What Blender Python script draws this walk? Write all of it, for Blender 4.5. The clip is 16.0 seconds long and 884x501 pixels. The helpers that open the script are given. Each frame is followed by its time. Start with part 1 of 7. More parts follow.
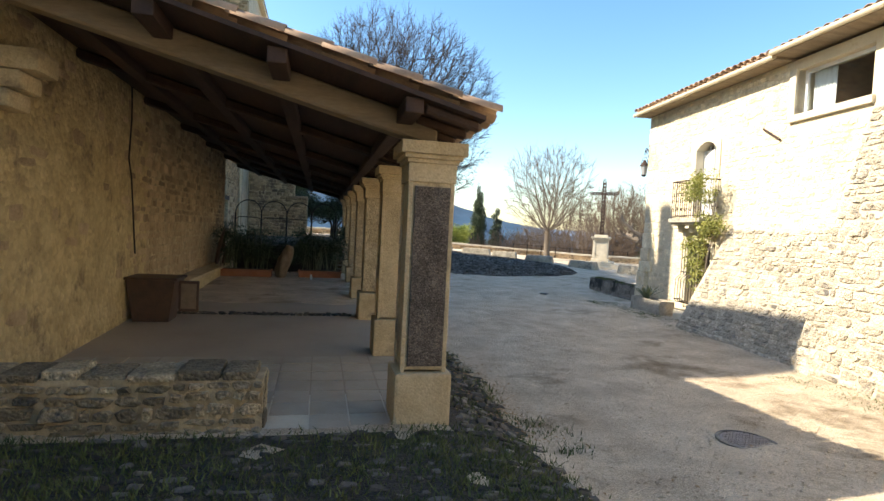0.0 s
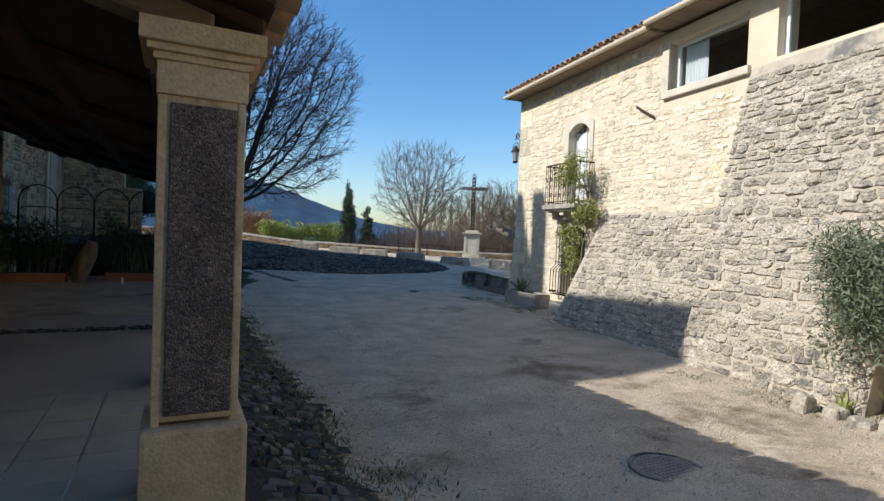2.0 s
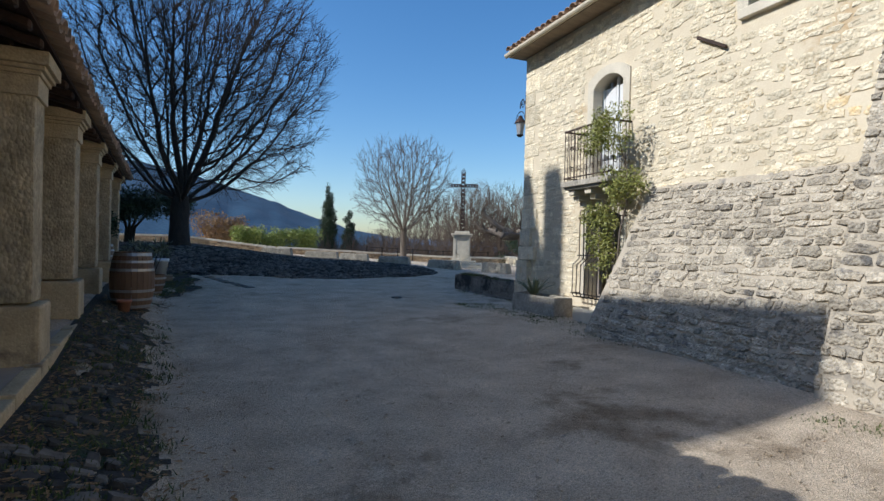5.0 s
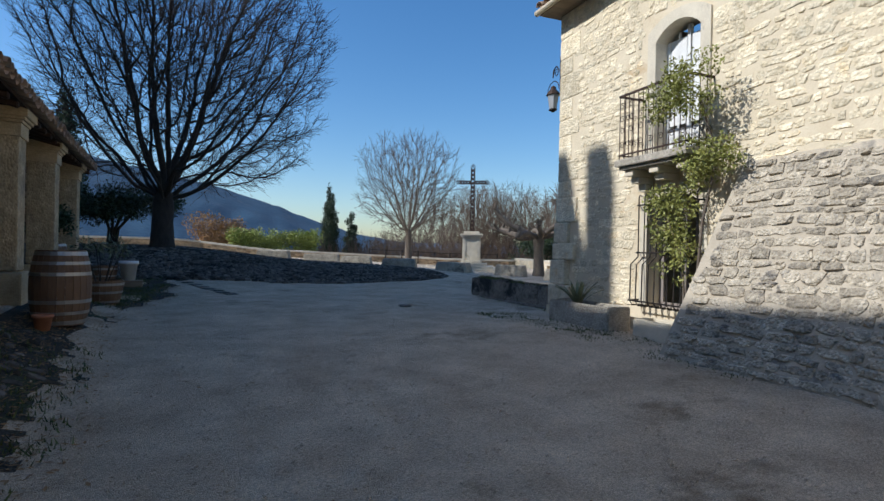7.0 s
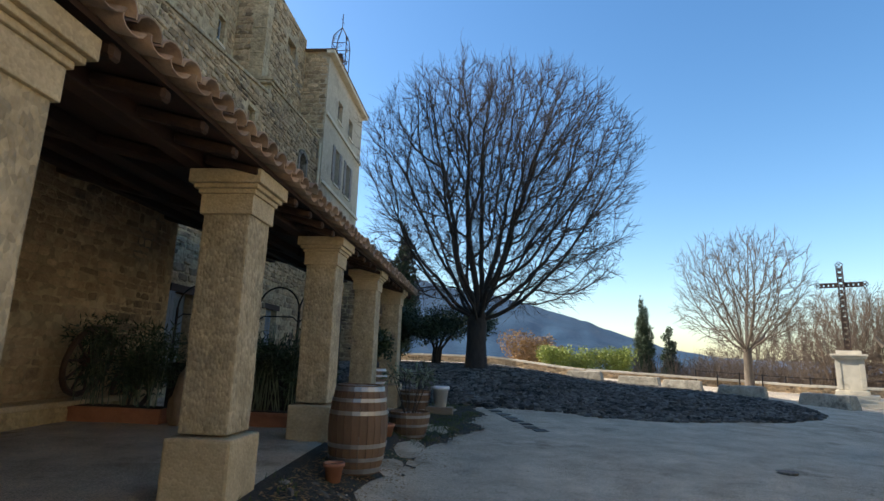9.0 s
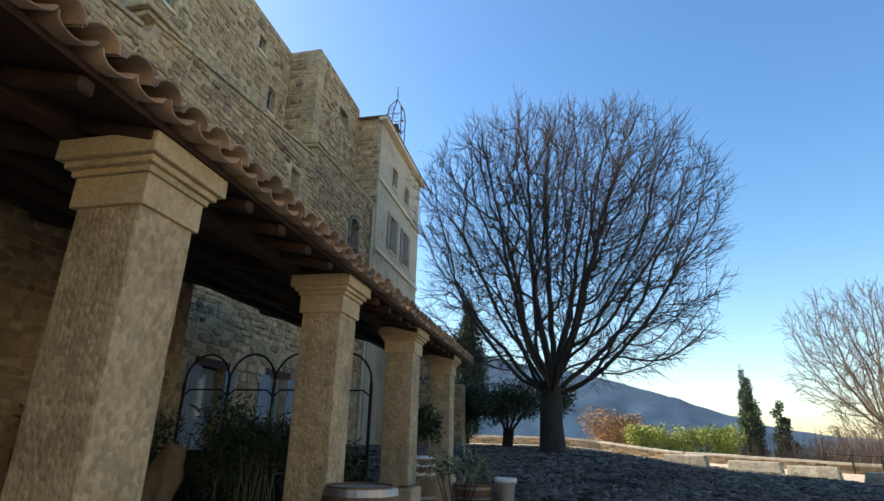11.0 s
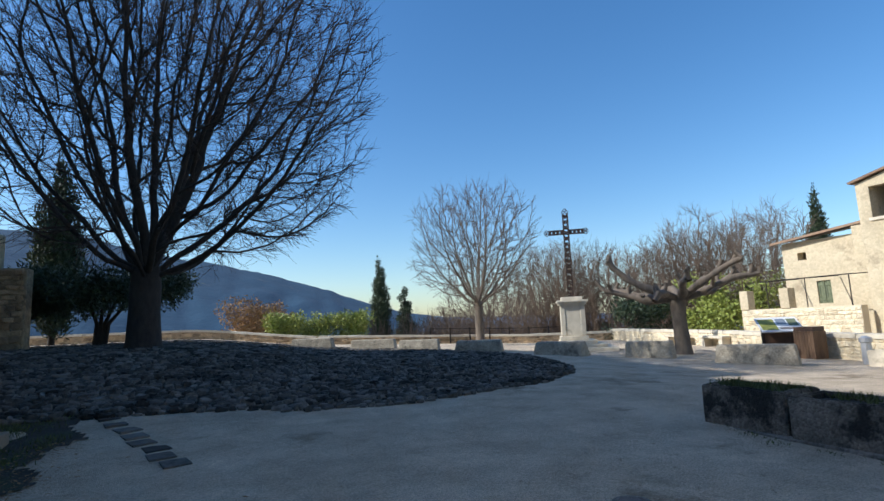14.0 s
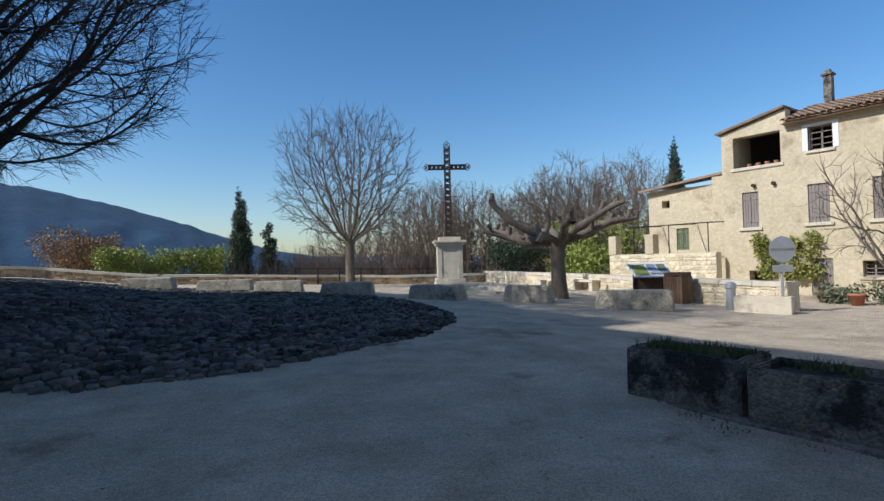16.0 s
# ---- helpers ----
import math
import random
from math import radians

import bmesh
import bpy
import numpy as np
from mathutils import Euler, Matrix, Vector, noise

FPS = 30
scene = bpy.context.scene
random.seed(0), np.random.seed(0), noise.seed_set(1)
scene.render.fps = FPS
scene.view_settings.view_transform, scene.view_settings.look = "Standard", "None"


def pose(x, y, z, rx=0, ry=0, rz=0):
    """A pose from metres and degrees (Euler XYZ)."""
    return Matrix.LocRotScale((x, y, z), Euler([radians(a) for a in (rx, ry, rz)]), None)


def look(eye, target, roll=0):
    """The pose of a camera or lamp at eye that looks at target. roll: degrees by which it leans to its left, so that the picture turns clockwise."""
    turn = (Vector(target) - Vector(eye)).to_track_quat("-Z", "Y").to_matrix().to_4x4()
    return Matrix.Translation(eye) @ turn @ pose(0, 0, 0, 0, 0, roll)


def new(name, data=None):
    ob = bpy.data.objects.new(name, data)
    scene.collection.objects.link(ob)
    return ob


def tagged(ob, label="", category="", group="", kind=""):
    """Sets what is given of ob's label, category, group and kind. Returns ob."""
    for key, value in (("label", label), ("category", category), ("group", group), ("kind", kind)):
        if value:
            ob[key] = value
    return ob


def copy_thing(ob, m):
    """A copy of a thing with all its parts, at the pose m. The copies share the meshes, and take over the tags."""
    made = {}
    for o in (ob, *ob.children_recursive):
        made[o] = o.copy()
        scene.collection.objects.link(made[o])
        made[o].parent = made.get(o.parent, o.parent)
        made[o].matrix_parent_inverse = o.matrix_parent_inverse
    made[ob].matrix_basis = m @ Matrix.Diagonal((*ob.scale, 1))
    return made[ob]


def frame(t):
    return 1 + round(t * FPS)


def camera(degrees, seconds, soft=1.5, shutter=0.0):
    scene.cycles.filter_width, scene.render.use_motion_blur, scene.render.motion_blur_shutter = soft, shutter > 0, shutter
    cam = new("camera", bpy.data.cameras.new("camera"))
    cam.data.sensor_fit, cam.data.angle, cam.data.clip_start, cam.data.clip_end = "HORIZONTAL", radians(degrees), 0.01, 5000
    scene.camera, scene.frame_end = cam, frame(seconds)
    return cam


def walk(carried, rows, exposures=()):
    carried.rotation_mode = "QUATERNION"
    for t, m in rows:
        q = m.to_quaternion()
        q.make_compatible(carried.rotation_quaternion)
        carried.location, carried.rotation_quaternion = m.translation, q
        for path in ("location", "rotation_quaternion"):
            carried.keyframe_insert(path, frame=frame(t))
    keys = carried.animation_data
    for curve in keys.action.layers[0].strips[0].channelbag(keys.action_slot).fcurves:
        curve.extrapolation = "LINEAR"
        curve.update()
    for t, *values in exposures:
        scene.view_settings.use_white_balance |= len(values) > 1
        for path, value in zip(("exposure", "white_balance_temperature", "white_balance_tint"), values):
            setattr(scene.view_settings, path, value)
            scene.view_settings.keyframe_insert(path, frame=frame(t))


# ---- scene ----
cam = camera(79.0, 16.0)
METRES, EYE, TILT, LEAN, TURN = 17.05, 1.65, 0.0, 0.0, -12.9
ROWS = [
    (0.0, 0.0, 0.0, 0.0, 0.11, -2.17, -2.94),
    (0.5, 0.0083, 0.0264, -0.0037, -5.59, -1.65, -2.9),
    (1.0, 0.0176, 0.0544, -0.0068, -9.51, -1.46, -2.6),
    (1.5, 0.0231, 0.0834, -0.0111, -11.89, -1.5, -2.62),
    (2.0, 0.0295, 0.1117, -0.0159, -13.35, -1.44, -2.23),
    (2.5, 0.0328, 0.1406, -0.019, -13.81, -1.48, -2.15),
    (3.0, 0.0393, 0.1711, -0.0235, -14.09, -1.48, -1.87),
    (3.5, 0.0458, 0.2029, -0.0273, -14.14, -1.5, -1.71),
    (4.0, 0.0525, 0.2331, -0.031, -14.28, -1.19, -1.7),
    (6.5, 0.0854, 0.3898, -0.0473, -15.52, -0.0, -1.0),
    (7.0, 0.0848, 0.4233, -0.0469, -14.57, -0.1, -1.11),
    (7.5, 0.0813, 0.4531, -0.0428, -9.05, 0.04, -1.27),
    (8.0, 0.08, 0.4837, -0.038, 1.46, 2.02, -1.09),
    (8.5, 0.0768, 0.5129, -0.0348, 10.68, 6.2, -1.65),
    (9.0, 0.0741, 0.5422, -0.0329, 17.31, 11.27, -1.83),
    (9.5, 0.068, 0.5706, -0.0316, 22.62, 15.7, -2.37),
    (12.0, 0.059, 0.7298, -0.0333, 25.35, 19.47, -1.26),
    (12.5, 0.0684, 0.7615, -0.0364, 17.92, 17.08, 0.67),
    (13.0, 0.0768, 0.792, -0.038, 7.62, 14.1, 1.7),
    (13.5, 0.0859, 0.8217, -0.039, -3.35, 10.27, 2.27),
    (14.0, 0.0952, 0.8538, -0.0397, -9.32, 7.9, 2.45),
    (14.5, 0.1036, 0.8832, -0.0397, -14.5, 5.72, 2.62),
    (15.0, 0.1121, 0.9133, -0.0391, -18.24, 4.21, 2.48),
    (15.5, 0.1196, 0.943, -0.0392, -20.68, 2.52, 1.79),
    (16.0, 0.1299, 0.9737, -0.039, -22.81, 1.09, 1.48),
]
# the film's own brightness along the way: bright at first, then settling
EXPOSURES = [(0.0, 1.2, 7300, 10), (0.5, 0.9, 7000, 10), (1.0, 0.5, 6400, 10), (1.5, 0.3, 6100, 10), (2.0, 0.15, 5950, 10), (3.0, 0.05, 5850, 10), (4.0, 0.0, 5800, 10), (7.0, -0.1, 5800, 10), (8.0, 0.15, 6000, 10),
             (9.0, 0.7, 6800, 10), (9.5, 0.8, 6900, 10), (12.0, 0.9, 7300, 10), (12.5, 0.8, 7200, 10), (13.0, 0.65, 6800, 10), (14.0, 0.15, 6000, 10), (15.0, -0.1, 5850, 10), (16.0, -0.2, 5900, 10)]
walk(cam, [(t, pose(0, 0, EYE, TILT, LEAN, TURN) @ pose(METRES * x, METRES * y, METRES * z, 90 + pitch, roll, yaw)) for t, x, y, z, yaw, pitch, roll in ROWS],
     exposures=EXPOSURES)

# ---- light ----
SUN_FROM = Vector((-1.0, 0.25, 0.78)).normalized()      # towards the sun
world = bpy.data.worlds.new("sky")
scene.world = world
world.use_nodes = True
wn = world.node_tree
sky = wn.nodes.new("ShaderNodeTexSky")
sky.sky_type, sky.sun_disc = "NISHITA", False
sky.sun_elevation = math.asin(SUN_FROM.z)
sky.sun_rotation = math.atan2(SUN_FROM.x, SUN_FROM.y)
sky.altitude, sky.air_density, sky.dust_density, sky.ozone_density = 300, 1.15, 0.9, 2.6
deep = wn.nodes.new("ShaderNodeHueSaturation")
deep.inputs["Saturation"].default_value = 1.25
wn.links.new(sky.outputs[0], deep.inputs["Color"])
wn.links.new(deep.outputs[0], wn.nodes["Background"].inputs[0])
wn.nodes["Background"].inputs[1].default_value = 0.15
sun = new("sun", bpy.data.lights.new("sun", "SUN"))
sun.data.energy, sun.data.angle, sun.data.color = 5.0, radians(0.53), (1.0, 0.94, 0.85)
sun.matrix_world = look(SUN_FROM * 60, (0, 0, 0))


# ---- materials ----
def material(name, a, b, rough=0.85, scale=4.0, fine=40.0, bump=0.25, metal=0.0, stain=None, stain_scale=0.8, stain_at=0.55, vary=0.0, depth=0.01, spec=0.5, stretch=(1, 1, 1), island=False, speck=None):
    """Two colours mixed by coarse and fine noise, a stain colour in patches, and a bump of both scales, all in metres. speck: (scale, amount) of single grains that differ in brightness."""
    m = bpy.data.materials.new(name)
    m.use_nodes = True
    n, lk = m.node_tree.nodes, m.node_tree.links
    bsdf = n["Principled BSDF"]
    geo = n.new("ShaderNodeNewGeometry")
    mapping = n.new("ShaderNodeMapping")
    mapping.inputs["Scale"].default_value = stretch
    lk.new(geo.outputs["Position"], mapping.inputs["Vector"])
    at = mapping.outputs[0]

    def noisy(s, detail=4.0, roughness=0.6):
        t = n.new("ShaderNodeTexNoise")
        t.inputs["Scale"].default_value, t.inputs["Detail"].default_value, t.inputs["Roughness"].default_value = s, detail, roughness
        lk.new(at, t.inputs["Vector"])
        return t.outputs["Fac"]

    def ramp(fac, lo, hi):
        r = n.new("ShaderNodeMapRange")
        r.inputs["From Min"].default_value, r.inputs["From Max"].default_value = lo, hi
        lk.new(fac, r.inputs["Value"])
        return r.outputs[0]

    def mix(fac, p, q):
        x = n.new("ShaderNodeMix")
        x.data_type = "RGBA"
        for socket, v in ((x.inputs[0], fac), (x.inputs[6], p), (x.inputs[7], q)):
            if isinstance(v, (tuple, list)):
                socket.default_value = (*v, 1)
            elif isinstance(v, float):
                socket.default_value = v
            else:
                lk.new(v, socket)
        return x.outputs[2]

    coarse, small = noisy(scale), noisy(fine, 3.0)
    add = n.new("ShaderNodeMath")
    add.operation = "MULTIPLY_ADD"
    lk.new(small, add.inputs[0])
    add.inputs[1].default_value = 0.45
    lk.new(coarse, add.inputs[2])
    colour = mix(ramp(add.outputs[0], 0.45, 1.0), a, b)
    if stain:
        colour = mix(ramp(noisy(stain_scale, 6.0, 0.7), stain_at, stain_at + 0.12), colour, stain)
    height = add.outputs[0]
    if speck:
        cells = n.new("ShaderNodeTexVoronoi")
        cells.inputs["Scale"].default_value = speck[0]
        lk.new(at, cells.inputs["Vector"])
        grain = n.new("ShaderNodeSeparateColor")
        lk.new(cells.outputs["Color"], grain.inputs[0])
        tone = n.new("ShaderNodeHueSaturation")
        lk.new(ramp(grain.outputs[0], 0.0, 1.0), tone.inputs["Value"])
        r = tone.inputs["Value"].links[0].from_node
        r.inputs["To Min"].default_value, r.inputs["To Max"].default_value = 1 - speck[1], 1 + speck[1]
        lk.new(colour, tone.inputs["Color"])
        colour = tone.outputs[0]
        sunk = n.new("ShaderNodeMath")
        sunk.operation = "MULTIPLY_ADD"
        lk.new(cells.outputs["Distance"], sunk.inputs[0])
        sunk.inputs[1].default_value = -0.6
        lk.new(add.outputs[0], sunk.inputs[2])
        height = sunk.outputs[0]
    if vary:
        if island:
            rnd = geo.outputs["Random Per Island"]
        else:
            rnd = n.new("ShaderNodeObjectInfo").outputs["Random"]
        hsv = n.new("ShaderNodeHueSaturation")
        lk.new(ramp(rnd, -0.0, 1.0), hsv.inputs["Value"])
        r = hsv.inputs["Value"].links[0].from_node
        r.inputs["To Min"].default_value, r.inputs["To Max"].default_value = 1 - vary, 1 + vary
        lk.new(colour, hsv.inputs["Color"])
        colour = hsv.outputs[0]
    lk.new(colour, bsdf.inputs["Base Color"])
    bsdf.inputs["Roughness"].default_value, bsdf.inputs["Metallic"].default_value = rough, metal
    bsdf.inputs["Specular IOR Level"].default_value = spec
    if bump:
        bp = n.new("ShaderNodeBump")
        bp.inputs["Strength"].default_value, bp.inputs["Distance"].default_value = bump, depth
        lk.new(height, bp.inputs["Height"])
        lk.new(bp.outputs[0], bsdf.inputs["Normal"])
    return m


def glass(name):
    """A clear pane: mirrors at a slant, lets the room behind show."""
    m = bpy.data.materials.new(name)
    m.use_nodes = True
    n, lk = m.node_tree.nodes, m.node_tree.links
    n.remove(n["Principled BSDF"])
    clear_, gloss, facing, rise, mixed = n.new("ShaderNodeBsdfTransparent"), n.new("ShaderNodeBsdfGlossy"), n.new("ShaderNodeLayerWeight"), n.new("ShaderNodeMath"), n.new("ShaderNodeMixShader")
    clear_.inputs["Color"].default_value = (0.9, 0.93, 0.93, 1)
    gloss.inputs["Roughness"].default_value = 0.03
    facing.inputs["Blend"].default_value = 0.5
    rise.operation = "POWER"
    rise.inputs[1].default_value = 3.0
    lk.new(facing.outputs["Facing"], rise.inputs[0])
    lk.new(rise.outputs[0], mixed.inputs[0]), lk.new(clear_.outputs[0], mixed.inputs[1]), lk.new(gloss.outputs[0], mixed.inputs[2])
    lk.new(mixed.outputs[0], n["Material Output"].inputs["Surface"])
    return m


M_GRAVEL = material("gravel_ground", (0.40, 0.31, 0.21), (0.74, 0.61, 0.445), 0.95, 1.7, 38, 1.0, stain=(0.24, 0.175, 0.105), stain_scale=0.55, stain_at=0.56, depth=0.022, speck=(110, 0.28))
M_LAND = material("valley_land", (0.07, 0.09, 0.05), (0.16, 0.15, 0.09), 0.95, 0.05, 0.6, 0.3)
M_CREAM = material("cream_lime_mortar", (0.60, 0.50, 0.34), (0.72, 0.63, 0.46), 0.92, 1.6, 30, 0.5, stain=(0.50, 0.36, 0.20), stain_scale=0.9, stain_at=0.58, depth=0.02)
M_CREAM_STONE = material("cream_rubble_stone", (0.55, 0.45, 0.285), (0.82, 0.73, 0.54), 0.92, 6, 32, 0.9, stain=(0.66, 0.49, 0.26), stain_scale=1.6, stain_at=0.57, vary=0.2, depth=0.03, speck=(22, 0.10))
M_CREAM_STONE_J = material("cream_rubble_stone_joined", (0.55, 0.45, 0.285), (0.82, 0.73, 0.54), 0.92, 6, 32, 0.9, stain=(0.66, 0.49, 0.26), stain_scale=1.6, stain_at=0.57, vary=0.2, depth=0.03, speck=(22, 0.10), island=True)
M_WARM_STONE = material("warm_brown_rubble_stone", (0.15, 0.115, 0.07), (0.43, 0.35, 0.225), 0.92, 5, 40, 1.0, stain=(0.09, 0.08, 0.065), stain_scale=3, stain_at=0.54, vary=0.45, depth=0.03, speck=(30, 0.2))
M_GREY_MORTAR = material("grey_old_mortar", (0.36, 0.305, 0.225), (0.53, 0.46, 0.35), 0.95, 3, 40, 0.8, stain=(0.17, 0.16, 0.14), stain_scale=1.4, stain_at=0.55, depth=0.02)
M_GREY_STONE = material("grey_lichen_stone", (0.31, 0.262, 0.19), (0.58, 0.51, 0.39), 0.95, 7, 34, 1.0, stain=(0.14, 0.13, 0.115), stain_scale=2.6, stain_at=0.56, vary=0.28, depth=0.05, speck=(28, 0.18))
M_GREY_STONE_J = material("grey_lichen_stone_joined", (0.31, 0.262, 0.19), (0.58, 0.51, 0.39), 0.95, 7, 34, 1.0, stain=(0.14, 0.13, 0.115), stain_scale=2.6, stain_at=0.56, vary=0.28, depth=0.05, speck=(28, 0.18), island=True)
M_CASTLE = material("castle_mortar", (0.33, 0.25, 0.145), (0.50, 0.39, 0.24), 0.95, 0.8, 14, 0.9, stain=(0.19, 0.16, 0.12), stain_scale=0.35, stain_at=0.55, depth=0.05, speck=(9, 0.25))
M_CASTLE_STONE_J = material("castle_rubble_stone", (0.25, 0.17, 0.095), (0.52, 0.385, 0.235), 0.95, 3.0, 22, 1.0, stain=(0.17, 0.125, 0.085), stain_scale=0.8, stain_at=0.53, vary=0.38, depth=0.05, island=True)
M_PLASTER = material("ochre_lime_plaster", (0.36, 0.265, 0.13), (0.58, 0.45, 0.24), 0.93, 2.6, 18, 1.0, stain=(0.24, 0.175, 0.10), stain_scale=2.0, stain_at=0.55, depth=0.04, speck=(14, 0.14))
M_DRESSED = material("dressed_limestone", (0.38, 0.285, 0.16), (0.60, 0.48, 0.295), 0.88, 2.2, 45, 0.6, stain=(0.26, 0.20, 0.13), stain_scale=1.9, stain_at=0.57, depth=0.01, speck=(45, 0.1))
M_SHAFT = material("hammered_limestone_shaft", (0.30, 0.23, 0.13), (0.55, 0.44, 0.275), 0.92, 5, 34, 0.9, stain=(0.25, 0.195, 0.135), stain_scale=2.0, stain_at=0.56, depth=0.018, stretch=(1, 1, 0.7), speck=(34, 0.2))
M_SHAFT_PITTED = material("pitted_dark_shaft_face", (0.07, 0.056, 0.045), (0.18, 0.145, 0.115), 0.95, 5, 40, 1.0, stain=(0.27, 0.24, 0.20), stain_scale=36, stain_at=0.58, depth=0.02, speck=(75, 0.5))
M_SLAB = material("smooth_terrace_slab", (0.34, 0.275, 0.20), (0.45, 0.37, 0.28), 0.75, 0.8, 50, 0.2, depth=0.004)
M_TILE_FLOOR = material("floor_tile", (0.36, 0.30, 0.22), (0.48, 0.41, 0.31), 0.7, 3, 40, 0.2, vary=0.08, depth=0.004)
M_ROOF = material("terracotta_roof_tile", (0.21, 0.13, 0.085), (0.40, 0.275, 0.175), 0.9, 4, 40, 0.5, stain=(0.22, 0.19, 0.15), stain_scale=2.2, stain_at=0.55, vary=0.28, depth=0.008)
M_ROOF_J = material("terracotta_roof_tile_joined", (0.21, 0.13, 0.085), (0.40, 0.275, 0.175), 0.9, 4, 40, 0.5, stain=(0.22, 0.19, 0.15), stain_scale=2.2, stain_at=0.55, vary=0.28, depth=0.008, island=True)
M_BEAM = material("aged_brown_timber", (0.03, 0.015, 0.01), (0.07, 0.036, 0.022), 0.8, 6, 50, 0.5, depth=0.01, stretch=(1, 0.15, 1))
M_BEAM_PALE = material("weathered_pale_timber", (0.17, 0.125, 0.08), (0.31, 0.24, 0.16), 0.85, 7, 50, 0.6, stain=(0.12, 0.08, 0.05), stain_scale=3, stain_at=0.62, depth=0.01, stretch=(0.2, 1, 1))
M_WOOD_DARK = material("dark_stained_wood", (0.05, 0.028, 0.018), (0.11, 0.06, 0.035), 0.6, 6, 60, 0.3)
M_OAK = material("barrel_oak", (0.11, 0.06, 0.032), (0.22, 0.13, 0.07), 0.7, 5, 50, 0.4, stain=(0.12, 0.07, 0.04), stain_scale=3, stain_at=0.58, stretch=(1, 1, 0.2))
M_HOOP = material("galvanised_hoop", (0.30, 0.29, 0.27), (0.45, 0.44, 0.42), 0.45, 8, 60, 0.1, metal=0.8)
M_IRON = material("black_wrought_iron", (0.018, 0.016, 0.015), (0.05, 0.04, 0.035), 0.55, 10, 60, 0.2, metal=0.5)
M_RUST = material("rusty_dark_iron", (0.025, 0.019, 0.017), (0.085, 0.048, 0.032), 0.75, 9, 60, 0.3, metal=0.3)
M_TERRA = material("terracotta_pot", (0.33, 0.13, 0.07), (0.46, 0.20, 0.11), 0.8, 6, 50, 0.2)
M_TROUGH_PALE = material("pale_weathered_trough", (0.27, 0.24, 0.19), (0.48, 0.43, 0.345), 0.92, 3, 45, 0.8, stain=(0.13, 0.12, 0.10), stain_scale=3.2, stain_at=0.55, depth=0.015, speck=(40, 0.2))
M_BLOCK = material("weathered_limestone_block", (0.27, 0.235, 0.175), (0.48, 0.425, 0.325), 0.93, 3, 40, 0.9, stain=(0.15, 0.135, 0.105), stain_scale=2.4, stain_at=0.55, depth=0.02, speck=(26, 0.2))
M_TROUGH = material("weathered_stone_trough", (0.12, 0.105, 0.085), (0.30, 0.265, 0.215), 0.92, 3, 45, 0.9, stain=(0.035, 0.033, 0.028), stain_scale=2.4, stain_at=0.48, depth=0.02, speck=(40, 0.3))
M_PALE_STONE = material("pale_limestone_block", (0.52, 0.46, 0.35), (0.70, 0.63, 0.49), 0.9, 3, 40, 0.5, stain=(0.36, 0.31, 0.23), stain_scale=2.2, stain_at=0.58, depth=0.012)
M_WHITE = material("white_painted_wood", (0.66, 0.66, 0.64), (0.80, 0.80, 0.78), 0.5, 3, 40, 0.1)
M_WHITE_PLASTIC = material("white_plastic", (0.72, 0.72, 0.70), (0.80, 0.80, 0.79), 0.4, 3, 40, 0.05)
M_BARK = material("dark_tree_bark", (0.02, 0.016, 0.013), (0.055, 0.043, 0.033), 0.95, 9, 60, 0.6, stretch=(1, 1, 0.35), depth=0.02)
M_TWIG = material("reddish_brown_twig", (0.03, 0.02, 0.016), (0.07, 0.045, 0.034), 0.9, 6, 40, 0.0)
M_BARK_PALE = material("pale_tree_bark", (0.10, 0.078, 0.058), (0.20, 0.16, 0.118), 0.93, 7, 50, 0.7, stretch=(1, 1, 0.4), depth=0.015)
M_WOODS = material("brown_winter_twig", (0.10, 0.072, 0.05), (0.19, 0.14, 0.10), 0.9, 1.5, 20, 0.0)
M_TWIG_PALE = material("pale_twig", (0.06, 0.043, 0.033), (0.12, 0.086, 0.064), 0.9, 5, 30, 0.0)
M_LEAF = material("green_leaf", (0.15, 0.175, 0.03), (0.34, 0.33, 0.085), 0.6, 5, 30, 0.0, vary=0.25, island=True)
M_LEAF_DARK = material("dark_evergreen_leaf", (0.02, 0.04, 0.015), (0.05, 0.075, 0.028), 0.6, 4, 30, 0.0, vary=0.25, island=True)
M_LEAF_HEDGE = material("bright_hedge_leaf", (0.15, 0.21, 0.03), (0.33, 0.35, 0.07), 0.6, 0.6, 12, 0.0, vary=0.3, island=True)
M_LEAF_RUST = material("winter_brown_leaf", (0.22, 0.12, 0.045), (0.35, 0.21, 0.085), 0.8, 3, 20, 0.0, vary=0.25, island=True)
M_LEAF_OLIVE = material("grey_green_leaf", (0.08, 0.10, 0.05), (0.17, 0.19, 0.11), 0.6, 6, 30, 0.0, vary=0.25, island=True)
M_GRASS = material("short_grass", (0.045, 0.07, 0.014), (0.13, 0.14, 0.04), 0.8, 2, 20, 0.0, vary=0.4, island=True)
M_COBBLE = material("grey_cobble_stone", (0.044, 0.039, 0.032), (0.165, 0.147, 0.122), 0.85, 6, 45, 0.8, stain=(0.017, 0.016, 0.011), stain_scale=0.9, stain_at=0.52, vary=0.7, spec=0.3)
M_COBBLE_J = material("grey_cobble_stone_joined", (0.044, 0.039, 0.032), (0.165, 0.147, 0.122), 0.85, 6, 45, 0.8, stain=(0.017, 0.016, 0.011), stain_scale=0.9, stain_at=0.52, vary=0.7, spec=0.3, island=True)
